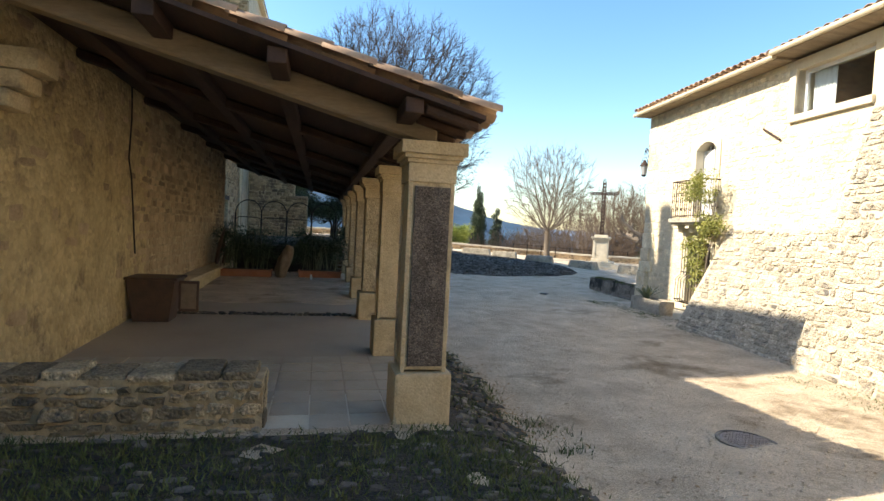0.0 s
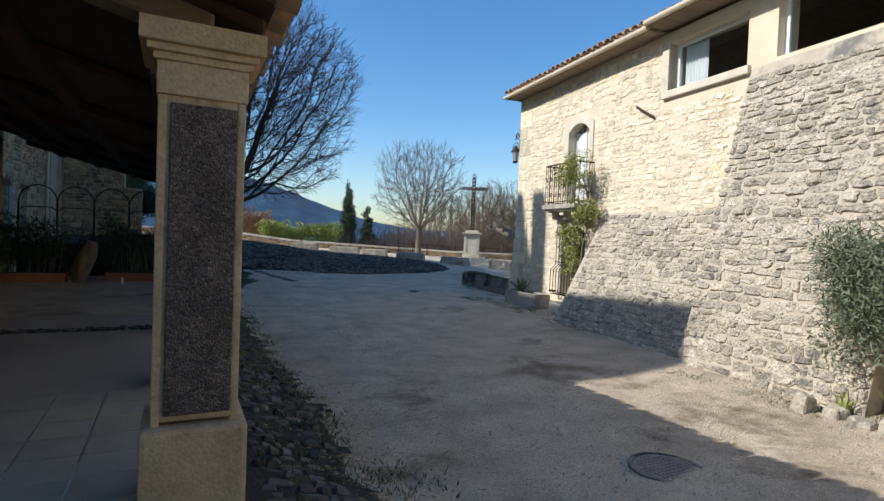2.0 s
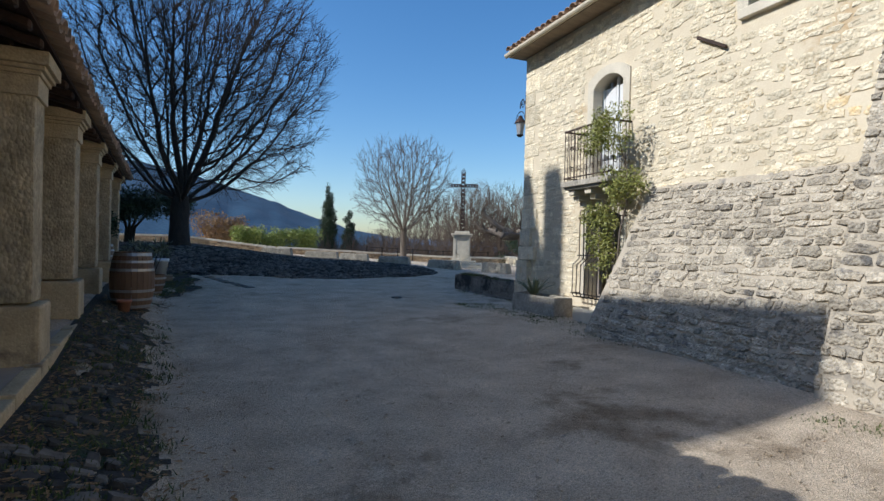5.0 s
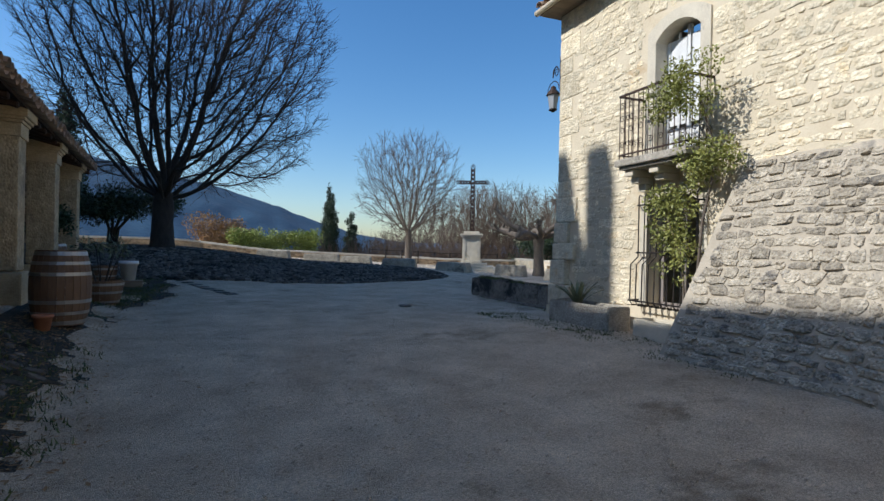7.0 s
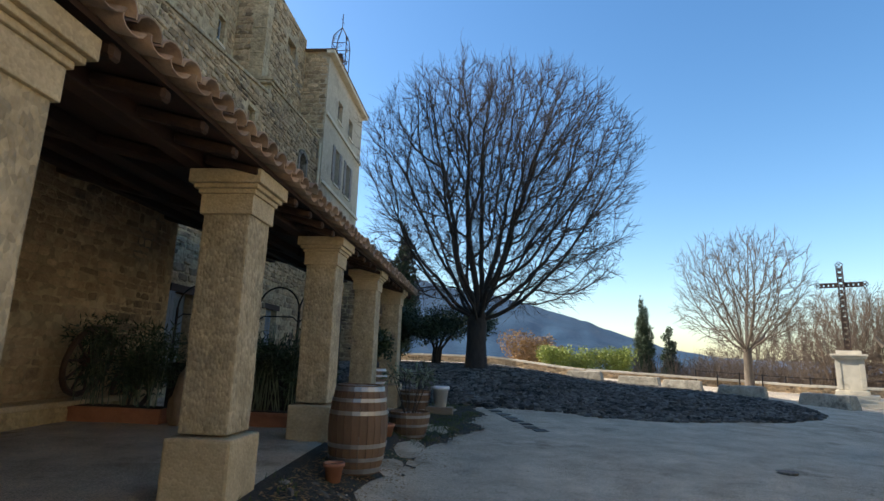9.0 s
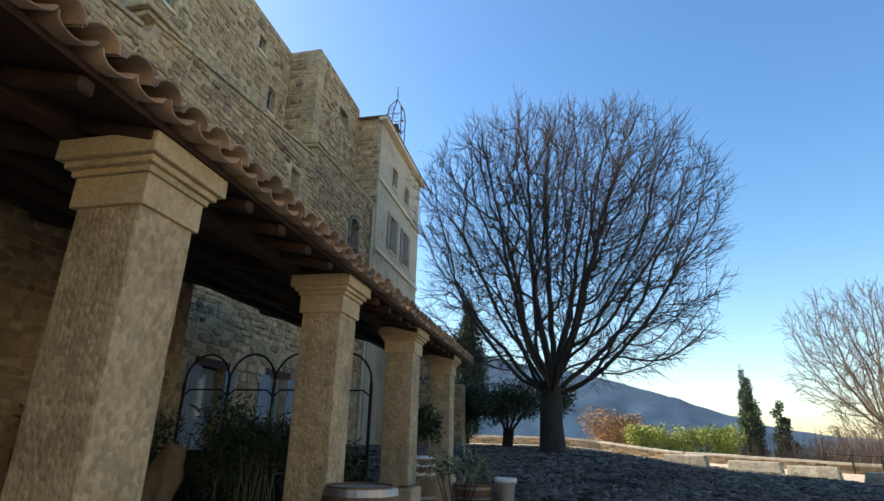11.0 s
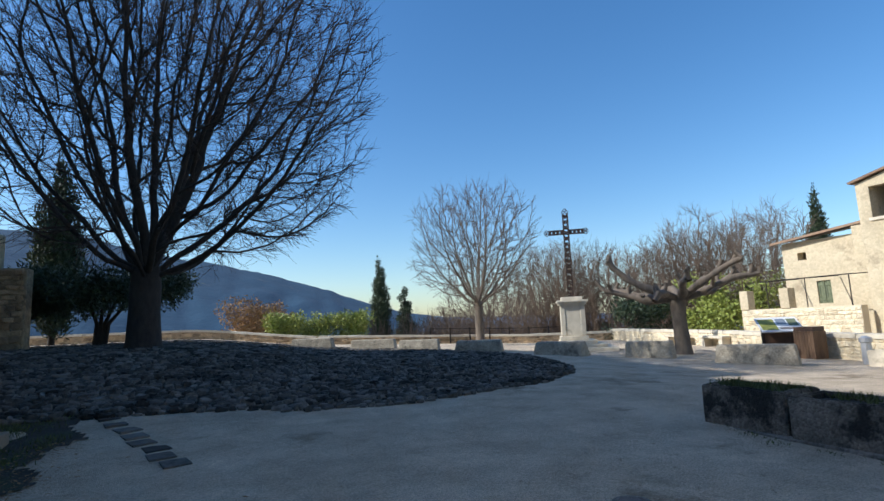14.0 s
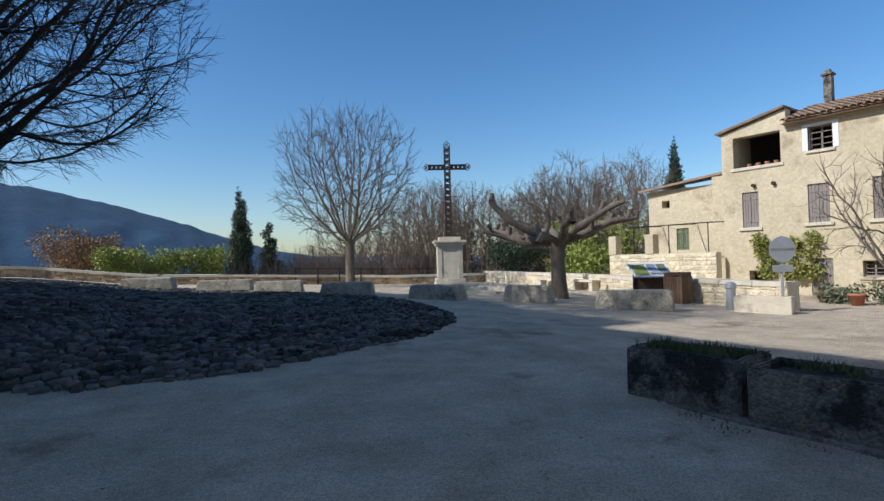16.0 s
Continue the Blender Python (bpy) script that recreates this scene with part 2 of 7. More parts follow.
M_SOIL = material("damp_soil_between_cobbles", (0.018, 0.015, 0.011), (0.06, 0.049, 0.034), 0.95, 4, 40, 0.9, stain=(0.035, 0.048, 0.014), stain_scale=1.2, stain_at=0.54, depth=0.02, speck=(48, 0.45))
M_RENDER = material("cream_house_render", (0.48, 0.40, 0.26), (0.63, 0.54, 0.375), 0.92, 0.8, 20, 0.5, stain=(0.37, 0.30, 0.20), stain_scale=0.9, stain_at=0.57, depth=0.015, speck=(11, 0.1))
M_TOWER = material("pale_tower_render", (0.38, 0.315, 0.225), (0.53, 0.45, 0.33), 0.92, 0.7, 15, 0.5, stain=(0.27, 0.225, 0.165), stain_scale=0.5, stain_at=0.56, depth=0.02, speck=(12, 0.1))
M_SHUTTER = material("weathered_grey_shutter", (0.19, 0.16, 0.14), (0.30, 0.26, 0.23), 0.8, 6, 50, 0.3, stretch=(1, 1, 0.2))
M_BLUE = material("blue_grey_shutter", (0.16, 0.20, 0.25), (0.24, 0.29, 0.34), 0.7, 5, 50, 0.2)
# near-black colour stands for the shade of unlit rooms; also the trellis's black cloth
M_DARK = material("unlit_room_and_cloth_black", (0.015, 0.013, 0.012), (0.03, 0.026, 0.022), 0.9, 2, 10, 0.0)
# distance haze is put into the blue base colours of both hills
M_HILL = material("hazed_wooded_hillside", (0.009, 0.043, 0.085), (0.02, 0.066, 0.115), 1.0, 0.012, 0.12, 0.6, stain=(0.06, 0.085, 0.11), stain_scale=0.02, stain_at=0.60, depth=6)
M_HILL_FAR = material("hazed_far_hillside", (0.10, 0.17, 0.27), (0.13, 0.20, 0.30), 1.0, 0.01, 0.1, 0.3, depth=6)
M_GLASS = glass("window_glass")
M_GUTTER = material("buff_zinc_gutter", (0.48, 0.40, 0.27), (0.60, 0.52, 0.37), 0.5, 4, 40, 0.1)
M_CLOTH = material("jute_sack_cloth", (0.17, 0.125, 0.085), (0.27, 0.205, 0.145), 0.95, 8, 90, 0.5)
M_SIGN = material("sign_back_aluminium", (0.45, 0.46, 0.47), (0.55, 0.56, 0.57), 0.4, 4, 40, 0.05, metal=0.6)


# ---- tools for building ----
def part(name, bm, mat, parent=None, label="", smooth=False):
    """Links a bmesh as one mesh object under a thing or a part."""
    me = bpy.data.meshes.new(name)
    bm.to_mesh(me)
    bm.free()
    return from_mesh(name, me, mat, parent, label, smooth)


def from_mesh(name, me, mat, parent=None, label="", smooth=False):
    me.materials.append(mat)
    if smooth:
        me.polygons.foreach_set("use_smooth", [True] * len(me.polygons))
    ob = new(name, me)
    ob.visible_shadow = mat is not M_GLASS
    if parent:
        ob.parent = parent
    if label:
        ob["label"] = label
    return ob


def raw(name, verts, faces, mat, parent=None, label="", smooth=False):
    me = bpy.data.meshes.new(name)
    me.from_pydata([tuple(v) for v in verts], [], faces)
    me.update()
    return from_mesh(name, me, mat, parent, label, smooth)


def thing(name, label, category, group="", kind="", at=(0, 0, 0)):
    e = new(name)
    e.empty_display_size = 0.1
    e.location = at
    return tagged(e, label, category, group, kind)


def box(bm, x0, x1, y0, y1, z0, z1, bevel=0.0, m=None):
    mm = Matrix.LocRotScale(((x0 + x1) / 2, (y0 + y1) / 2, (z0 + z1) / 2), None, (abs(x1 - x0), abs(y1 - y0), abs(z1 - z0)))
    r = bmesh.ops.create_cube(bm, size=1, matrix=mm)
    vs = r["verts"]
    if bevel:
        es = list({e for v in vs for e in v.link_edges})
        out = bmesh.ops.bevel(bm, geom=es, offset=bevel, segments=2, affect="EDGES", profile=0.6)
        vs = list({v for f in out["faces"] for v in f.verts} | {v for v in vs if v.is_valid})
    if m is not None:
        bmesh.ops.transform(bm, matrix=m, verts=vs)
    return vs


def boxes(*rows, bevel=0.0, m=None):
    bm = bmesh.new()
    for r in rows:
        box(bm, *r, bevel=bevel, m=m)
    return bm


def tube(bm, pts, r0, r1=None, n=6, caps=True):
    """A round bar along points, from radius r0 to r1."""
    r1 = r0 if r1 is None else r1
    pts = [Vector(p) for p in pts]
    rings, last = [], None
    for i, p in enumerate(pts):
        d = (pts[min(i + 1, len(pts) - 1)] - pts[max(i - 1, 0)]).normalized()
        a = last if last is not None else (Vector((0, 0, 1)) if abs(d.z) < 0.9 else Vector((1, 0, 0)))
        a = (a - d * a.dot(d)).normalized()
        last, b = a, d.cross(a)
        r = r0 + (r1 - r0) * i / max(1, len(pts) - 1)
        rings.append([bm.verts.new(p + (a * math.cos(k * 2 * math.pi / n) + b * math.sin(k * 2 * math.pi / n)) * r) for k in range(n)])
    for q, s in zip(rings, rings[1:]):
        for k in range(n):
            bm.faces.new((q[k], q[(k + 1) % n], s[(k + 1) % n], s[k]))
    if caps:
        bm.faces.new(rings[0][::-1])
        bm.faces.new(rings[-1])
    return bm


def lathe(bm, profile, n=20, at=(0, 0, 0)):
    """Turns (radius, height) pairs round an upright axis."""
    rings = [[bm.verts.new((at[0] + r * math.cos(k * 2 * math.pi / n), at[1] + r * math.sin(k * 2 * math.pi / n), at[2] + z)) for k in range(n)] for r, z in profile]
    for q, s in zip(rings, rings[1:]):
        for k in range(n):
            bm.faces.new((q[k], q[(k + 1) % n], s[(k + 1) % n], s[k]))
    if profile[0][0] > 0.001:
        bm.faces.new(rings[0][::-1])
    if profile[-1][0] > 0.001:
        bm.faces.new(rings[-1])
    return bm


LANE = ((-6, 0.05), (0, -0.06), (3, -0.3), (5, -0.5), (11, -0.53), (14, -0.42), (19, -0.3), (24, -0.16), (30, -0.02), (60, 0.1))


def sm(t):
    t = np.clip(t, 0, 1)
    return t * t * (3 - 2 * t)


def ground(x, y):
    """The height of the lane, the bank along the arcade, the cobbled mound and the plaza that falls away to the east."""
    z = np.interp(y, [a for a, _ in LANE], [b for _, b in LANE])
    z = z + (0.26 + 0.12 * sm((y - 10) / 3) * (1 - sm((y - 17) / 4))) * sm((2.6 - x) / 1.5) * (1 - sm((y - 17) / 8)) * sm(y / 4)
    z = z + 0.72 * sm((11.5 - x) / 9.0) * sm((y - 20) / 10)
    z = z - 0.037 * np.clip(x - 11.5, 0, 11) * sm((y - 15) / 8)
    z = z + 0.12 * sm((x - 6.5) / 2) * (1 - sm((y - 12) / 5))
    return z



def sm1(t):
    t = 0.0 if t < 0 else 1.0 if t > 1 else t
    return t * t * (3 - 2 * t)


def gz(x, y):
    """ground() for one place."""
    z = LANE[0][1] if y <= LANE[0][0] else LANE[-1][1]
    for (a, p), (b, q) in zip(LANE, LANE[1:]):
        if a <= y < b:
            z = p + (q - p) * (y - a) / (b - a)
            break
    z += (0.26 + 0.12 * sm1((y - 10) / 3) * (1 - sm1((y - 17) / 4))) * sm1((2.6 - x) / 1.5) * (1 - sm1((y - 17) / 8)) * sm1(y / 4)
    z += 0.72 * sm1((11.5 - x) / 9.0) * sm1((y - 20) / 10)
    z -= 0.037 * min(max(x - 11.5, 0), 11) * sm1((y - 15) / 8)
    return z + 0.12 * sm1((x - 6.5) / 2) * (1 - sm1((y - 12) / 5))


def grid_sheet(xs, ys, height):
    X, Y = np.meshgrid(xs, ys)
    Z = height(X, Y)
    v = np.stack([X.ravel(), Y.ravel(), Z.ravel()], 1)
    nx, ny = len(xs), len(ys)
    f = [(j * nx + i, j * nx + i + 1, (j + 1) * nx + i + 1, (j + 1) * nx + i) for j in range(ny - 1) for i in range(nx - 1)]
    return v, f


def rubble(surface, u0, u1, v0, v1, height, length, rng, proud=0.03, gap=0.02, keep=None, jitter=0.4, deep=0.05, wave=0.0):
    """Rows of uneven stones on a surface(u, v, d): returns (u, v, verts, faces) for each stone."""
    out = []
    v = v0
    while v < v1 - 0.4 * height:
        h = height * rng.uniform(0.7, 1.35)
        u = u0 - rng.uniform(0, length)
        while u < u1:
            l = length * rng.uniform(0.5, 1.6)
            a0, a1, b0, b1 = max(u, u0) + gap / 2, min(u + l, u1) - gap / 2, v + gap / 2, min(v + h, v1) - gap / 2
            u += l
            if a1 - a0 < 0.05 or b1 - b0 < 0.04:
                continue
            cu, cv = (a0 + a1) / 2, (b0 + b1) / 2
            if keep and not keep(cu, cv, (a1 - a0) / 2, (b1 - b0) / 2):
                continue
            hu, hv, c = (a1 - a0) / 2, (b1 - b0) / 2, rng.uniform(0.25, 0.5)
            ring = [(-1, -1 + c), (-1 + c, -1), (1 - c, -1), (1, -1 + c), (1, 1 - c), (1 - c, 1), (-1 + c, 1), (-1, 1 - c)]
            tilt, sag = rng.uniform(-0.16, 0.16) * jitter, wave * noise.noise(Vector((cu * 0.9, cv * 1.3, 5.0))) + rng.uniform(-0.3, 0.3) * hv * jitter
            ring = [(cu + hu * (p + rng.uniform(-jitter, jitter) * 0.55), cv + sag + tilt * hu * p + hv * (q + rng.uniform(-jitter, jitter) * 0.65)) for p, q in ring]
            d = proud * rng.uniform(0.4, 1.4)
            tu, tv = rng.uniform(-0.3, 0.3), rng.uniform(-0.3, 0.3)
            verts = [surface(p, q, -deep) for p, q in ring]
            verts += [surface(p, q, d * 0.55) for p, q in ring]
            verts += [surface(cu + (p - cu) * 0.74, cv + (q - cv) * 0.70, d * (1 + tu * (p - cu) / hu + tv * (q - cv) / hv)) for p, q in ring]
            faces = [(k, (k + 1) % 8, 8 + (k + 1) % 8, 8 + k) for k in range(8)] + [(8 + k, 8 + (k + 1) % 8, 16 + (k + 1) % 8, 16 + k) for k in range(8)] + [tuple(range(16, 24))]
            out.append((cu, cv, verts, faces))
        v += h
    return out


def lay(stones, parent, name, mat, mat_joined, single=None, limit=300):
    """Stones inside the stretch named by single() become parts of their own; the rest is joined into one."""
    verts, faces, made = [], [], 0
    for u, v, vs, fs in stones:
        if single and made < limit and single(u, v):
            raw(name, vs, fs, mat, parent)
            made += 1
        else:
            k = len(verts)
            verts += vs
            faces += [tuple(i + k for i in f) for f in fs]
    if verts:
        tagged(raw(name + "_field", verts, faces, mat_joined, parent), kind="stuff")


def holed(bm, axis, face, u0, u1, z0, z1, holes, thick):
    """An upright wall with its outer face at face, thick inwards, with rectangular openings cut through. axis 'x': face is an x, u runs along y."""
    us = sorted({u0, u1, *[q for hh in holes for q in hh[:2]]})
    zs = sorted({z0, z1, *[q for hh in holes for q in hh[2:4]]})
    us, zs = [u for u in us if u0 <= u <= u1], [z for z in zs if z0 <= z <= z1]

    def p(u, z, d):
        return (face + d, u, z) if axis == "x" else (u, face + d, z)

    def solid(i, j):
        if not (0 <= i < len(us) - 1 and 0 <= j < len(zs) - 1):
            return False
        cu, cz = (us[i] + us[i + 1]) / 2, (zs[j] + zs[j + 1]) / 2
        return not any(a < cu < b and c < cz < d for a, b, c, d in holes)

    def quad(*ps):
        bm.faces.new([bm.verts.new(q) for q in ps])
    for i in range(len(us) - 1):
        for j in range(len(zs) - 1):
            if not solid(i, j):
                continue
            a, b, c, d = us[i], us[i + 1], zs[j], zs[j + 1]
            quad(p(a, c, 0), p(b, c, 0), p(b, d, 0), p(a, d, 0))
            quad(p(a, c, thick), p(a, d, thick), p(b, d, thick), p(b, c, thick))
            if not solid(i - 1, j):
                quad(p(a, c, 0), p(a, d, 0), p(a, d, thick), p(a, c, thick))
            if not solid(i + 1, j):
                quad(p(b, c, 0), p(b, c, thick), p(b, d, thick), p(b, d, 0))
            if not solid(i, j - 1):
                quad(p(a, c, 0), p(a, c, thick), p(b, c, thick), p(b, c, 0))
            if not solid(i, j + 1):
                quad(p(a, d, 0), p(b, d, 0), p(b, d, thick), p(a, d, thick))
    bmesh.ops.remove_doubles(bm, verts=bm.verts, dist=0.0005)
    bmesh.ops.recalc_face_normals(bm, faces=bm.faces)
    return bm


# ---- ground ----
rng = random.Random(7)
xs = np.unique(np.round(np.concatenate([np.linspace(-900, -60, 15), np.linspace(-60, -8, 14), np.arange(-8, 30, 0.4), np.linspace(30, 90, 16), np.linspace(90, 900, 14)]), 3))
ys = np.unique(np.round(np.concatenate([np.linspace(-300, -20, 8), np.linspace(-20, -6, 8), np.arange(-6, 52, 0.4), np.linspace(52, 90, 12), np.linspace(90, 1500, 20)]), 3))


def land(X, Y):
    z = ground(X, Y)
    z = z + 0.012 * np.sin(X * 3.1 + np.sin(Y * 2.3)) * np.sin(Y * 2.7 + 1.3 * np.sin(X * 1.7))
    edge = np.maximum(Y - 52 + 0.25 * np.maximum(0, X - 24), 0)          # beyond the plaza the land falls to the valley
    fall = np.minimum(edge * 0.45, 45) + np.minimum(np.maximum(X - 60, 0) * 0.3, 30)
    return z - fall


v, f = grid_sheet(xs, ys, land)
tagged(raw("ground", v, f, M_GRAVEL, smooth=True), "pale compacted gravel lane and plaza with darker damp patches", "ground", kind="structure")

# ---- arcade ----
COLUMNS = [5.0, 7.7, 10.4, 12.98, 15.72, 18.5, 21.3]
FLOOR = -0.24
ARC_WALL = -3.15
floor = thing("floor", "smooth grey-beige terrace floor under the tiled lean-to", "floor", kind="structure")
def fl(y):
    """The terrace floor, which climbs a little along the arcade."""
    return FLOOR + 0.12 * sm1((y - 5.5) / 8)


bm = bmesh.new()
rows = []
for k in range(25):
    y = 4.95 + 17.45 * k / 24
    rows.append([bm.verts.new(q) for q in ((ARC_WALL, y, fl(y)), (1.24, y, fl(y)), (1.24, y, -0.7), (ARC_WALL, y, -0.7))])
for a, b in zip(rows, rows[1:]):
    for k in range(4):
        bm.faces.new((a[k], a[(k + 1) % 4], b[(k + 1) % 4], b[k]))
bm.faces.new(rows[0]), bm.faces.new(rows[-1][::-1])
bmesh.ops.recalc_face_normals(bm, faces=bm.faces)
part("slab", bm, M_SLAB, floor)
y = 5.6
while y < 22.3:
    l = min(0.95, 22.4 - y)
    part("kerb_stone", boxes((1.24, 1.37, y + 0.004, y + l - 0.004, -0.7, fl(y + l / 2) + 0.01), bevel=0.015), M_DRESSED, floor)
    y += l

arcade_wall = thing("wall_arcade", "ochre lime-plastered rubble wall behind the arcade", "wall", kind="structure")
part("plastered_stretch", holed(bmesh.new(), "x", ARC_WALL, -6.0, 11.0, -0.8, 4.15, [], -0.7), M_PLASTER, arcade_wall)
part("bare_stretch", holed(bmesh.new(), "x", ARC_WALL, 11.0, 19.2, -0.8, 4.15, [], -0.7), M_CASTLE, arcade_wall, "bare brown rubble stretch of wall")

EAVE_X, EAVE_Z, RISE = 1.5, 2.66, 0.25


def roof_z(x):
    return EAVE_Z + (EAVE_X - x) * RISE


def column_bm_shaft():
    bm = bmesh.new()
    vs = box(bm, -0.21, 0.21, 0.07, 0.49, 0.52, 2.36, 0.02)
    bmesh.ops.subdivide_edges(bm, edges=[e for e in bm.edges if e.calc_length() > 0.3], cuts=6, use_grid_fill=True)
    for q in bm.verts:
        q.co += Vector((noise.noise(q.co * 9), noise.noise(q.co * 9 + Vector((7, 3, 1))), 0)) * 0.008
    return bm


def make_column(at, first, smooth=False):
    c = thing("stone_column", "limestone arcade column with square plinth, rough shaft and moulded capital" if not first else "limestone corner column with a dark pitted shaft panel and moulded capital", "column", "arcade columns", at=at)
    part("plinth", boxes((-0.28, 0.28, 0.0, 0.56, -0.25, 0.5), bevel=0.03), M_DRESSED, c)
    part("shaft", column_bm_shaft(), M_DRESSED if smooth else M_SHAFT, c, smooth=False)
    bm = bmesh.new()
    for i, (w, z0, z1) in enumerate(((0.235, 2.34, 2.52), (0.255, 2.52, 2.56), (0.285, 2.56, 2.60), (0.32, 2.60, 2.72))):
        box(bm, -w, w, 0.28 - w, 0.28 + w, z0, z1, 0.008)
    part("capital", bm, M_DRESSED, c)
    if smooth:
        for sx in (-1, 1):
            for yy in (0.085, 0.475):
                part("corner_fillet", boxes((sx * 0.205 - 0.022, sx * 0.205 + 0.022, yy - 0.022, yy + 0.022, 0.5, 2.34), bevel=0.009), M_DRESSED, c)
    if first:
        part("pitted_panel", boxes((-0.165, 0.185, 0.05, 0.075, 0.56, 2.3), bevel=0.01), M_SHAFT_PITTED, c, "dark pitted panel with pale flecks")
    return c


first = make_column((1.03, COLUMNS[0], FLOOR), True, True)
second = make_column((1.06, COLUMNS[1], FLOOR + 0.05), False, True)
second.scale = (0.88, 0.88, 1.0)
third = make_column((1.06, COLUMNS[2], FLOOR + 0.1), False)
for y, lift in zip(COLUMNS[3:], (0.14, 0.17, 0.18, 0.18)):
    copy_thing(third, pose(1.06, y, FLOOR + lift))

# lean-to roof: boards, timbers, tiles
roof = thing("lean_to_roof", "old terracotta canal-tiled lean-to roof on dark timbers", "roof")
Y0, Y1 = 4.55, 22.6
bm = bmesh.new()
x0, x1 = ARC_WALL, EAVE_X - 0.12
vs = []
for y in (Y0, Y1):
    vs.append([bm.verts.new(q) for q in ((x0, y, roof_z(x0) - 0.02), (x1, y, roof_z(x1) - 0.02), (x1, y, roof_z(x1) - 0.06), (x0, y, roof_z(x0) - 0.06))])
for k in range(4):
    bm.faces.new((vs[0][k], vs[0][(k + 1) % 4], vs[1][(k + 1) % 4], vs[1][k]))
bm.faces.new(vs[0][::-1]), bm.faces.new(vs[1])
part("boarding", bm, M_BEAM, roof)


def sloped(bm, xa, xb, ya, yb, under, deep):
    """A timber that follows the roof's slope from xa to xb."""
    rows = []
    for y in (ya, yb):
        rows.append([bm.verts.new(q) for q in ((xa, y, roof_z(xa) - under), (xb, y, roof_z(xb) - under), (xb, y, roof_z(xb) - under - deep), (xa, y, roof_z(xa) - under - deep))])
    for k in range(4):
        bm.faces.new((rows[0][k], rows[0][(k + 1) % 4], rows[1][(k + 1) % 4], rows[1][k]))
    bm.faces.new(rows[0][::-1]), bm.faces.new(rows[1])
    bmesh.ops.bevel(bm, geom=[e for e in bm.edges if all(vv in rows[0] + rows[1] for vv in e.verts)], offset=0.02, segments=1, affect="EDGES")


for i, y in enumerate(COLUMNS):
    bm = bmesh.new()
    sloped(bm, ARC_WALL, EAVE_X - 0.42, y + 0.16, y + 0.40, 0.07, 0.24 if i == 0 else 0.12)
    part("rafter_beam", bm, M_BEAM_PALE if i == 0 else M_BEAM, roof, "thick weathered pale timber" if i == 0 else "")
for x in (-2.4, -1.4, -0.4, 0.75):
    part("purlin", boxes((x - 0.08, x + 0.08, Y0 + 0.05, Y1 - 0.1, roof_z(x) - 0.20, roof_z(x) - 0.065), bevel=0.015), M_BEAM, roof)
y = Y0 + 0.1
while y < Y1:
    bm = bmesh.new()
    sloped(bm, 0.85, EAVE_X - 0.14, y, y + 0.09, 0.062, 0.09)
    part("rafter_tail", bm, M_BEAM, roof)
    y += 0.46

# canal tiles
def tile_mesh(name, up=True, length=0.46, r0=0.105, r1=0.085, thick=0.014):
    vs, fs, n = [], [], 7
    for s, r in ((0, r0), (length, r1)):
        for rr in (r, r - thick):
            for k in range(n):
                a = math.pi * k / (n - 1)
                vs.append((-s, rr * math.cos(a), (rr * math.sin(a)) * (0.8 if up else -0.6)))
    for k in range(n - 1):
        fs += [(k, k + 1, 2 * n + k + 1, 2 * n + k), (n + k + 1, n + k, 3 * n + k, 3 * n + k + 1), (k + 1, k, n + k, n + k + 1), (2 * n + k, 2 * n + k + 1, 3 * n + k + 1, 3 * n + k)]
    me = bpy.data.meshes.new(name)
    me.from_pydata(vs, [], fs)
    me.materials.append(M_ROOF)
    me.polygons.foreach_set("use_smooth", [True] * len(fs))
    return me


def tiled(parent, m, rows, columns, pitch, step, slope, rng, single, limit=290, skip_under=False):
    """Canal tiles on a slope; m sets the eave's corner, tiles climb towards -x. Those for which single(row, column) holds are parts of their own."""
    over, under = tile_mesh("tile_over"), tile_mesh("tile_under", False)
    verts, faces, made = [], [], 0
    for r in range(rows):
        for c in range(columns):
            for me, off, lift in ((over, 0.0, 0.075), (under, pitch / 2, 0.07)):
                jig = pose(-step * r + rng.uniform(-0.02, 0.02), c * pitch + off + rng.uniform(-0.01, 0.01), step * r * slope + lift + rng.uniform(-0.004, 0.008), rng.uniform(-4, 4), math.degrees(math.atan(slope)) - 2.0 + rng.uniform(-1.2, 1.2), rng.uniform(-3, 3))
                mm = m @ jig
                if made < limit and single(r, c):
                    ob = new("tile", me)
                    ob.parent = parent
                    ob.matrix_basis = mm
                    made += 1
                else:
                    k = len(verts)
                    verts += [tuple(mm @ q.co) for q in me.vertices]
                    faces += [tuple(i + k for i in p.vertices) for p in me.polygons]
    if verts:
        ob = tagged(raw("tile_field", verts, faces, M_ROOF_J, parent, smooth=True), kind="stuff")


ROOFS = [(roof, pose(EAVE_X + 0.02, Y0 + 0.08, EAVE_Z - 0.03), 13, 86, 0.21, 0.37, RISE, lambda r, c: r == 0 or c < 2)]

# ---- stone house on the other side of the lane; its own axes: x into the house, y along the wall ----
HOUSE = pose(9.2, 7.5, 0, 0, 0, -math.degrees(math.atan(0.1)))
house = thing("stone_house", "cream rubble-stone house with arched balcony window and tiled eave", "house")
house.matrix_basis = HOUSE
HEND, HTOP = 7.62, 5.5
HHOLES = [(0.02, 1.72, 4.36, 5.28), (-2.4, -0.5, 4.36, 5.45), (4.2, 5.06, 2.3, 4.32), (4.15, 5.2, 0.02, 1.78)]
bm = bmesh.new()
holed(bm, "x", 0.0, -12.0, HEND, -0.9, HTOP, HHOLES, 0.45)
part("wall", bm, M_CREAM, house)
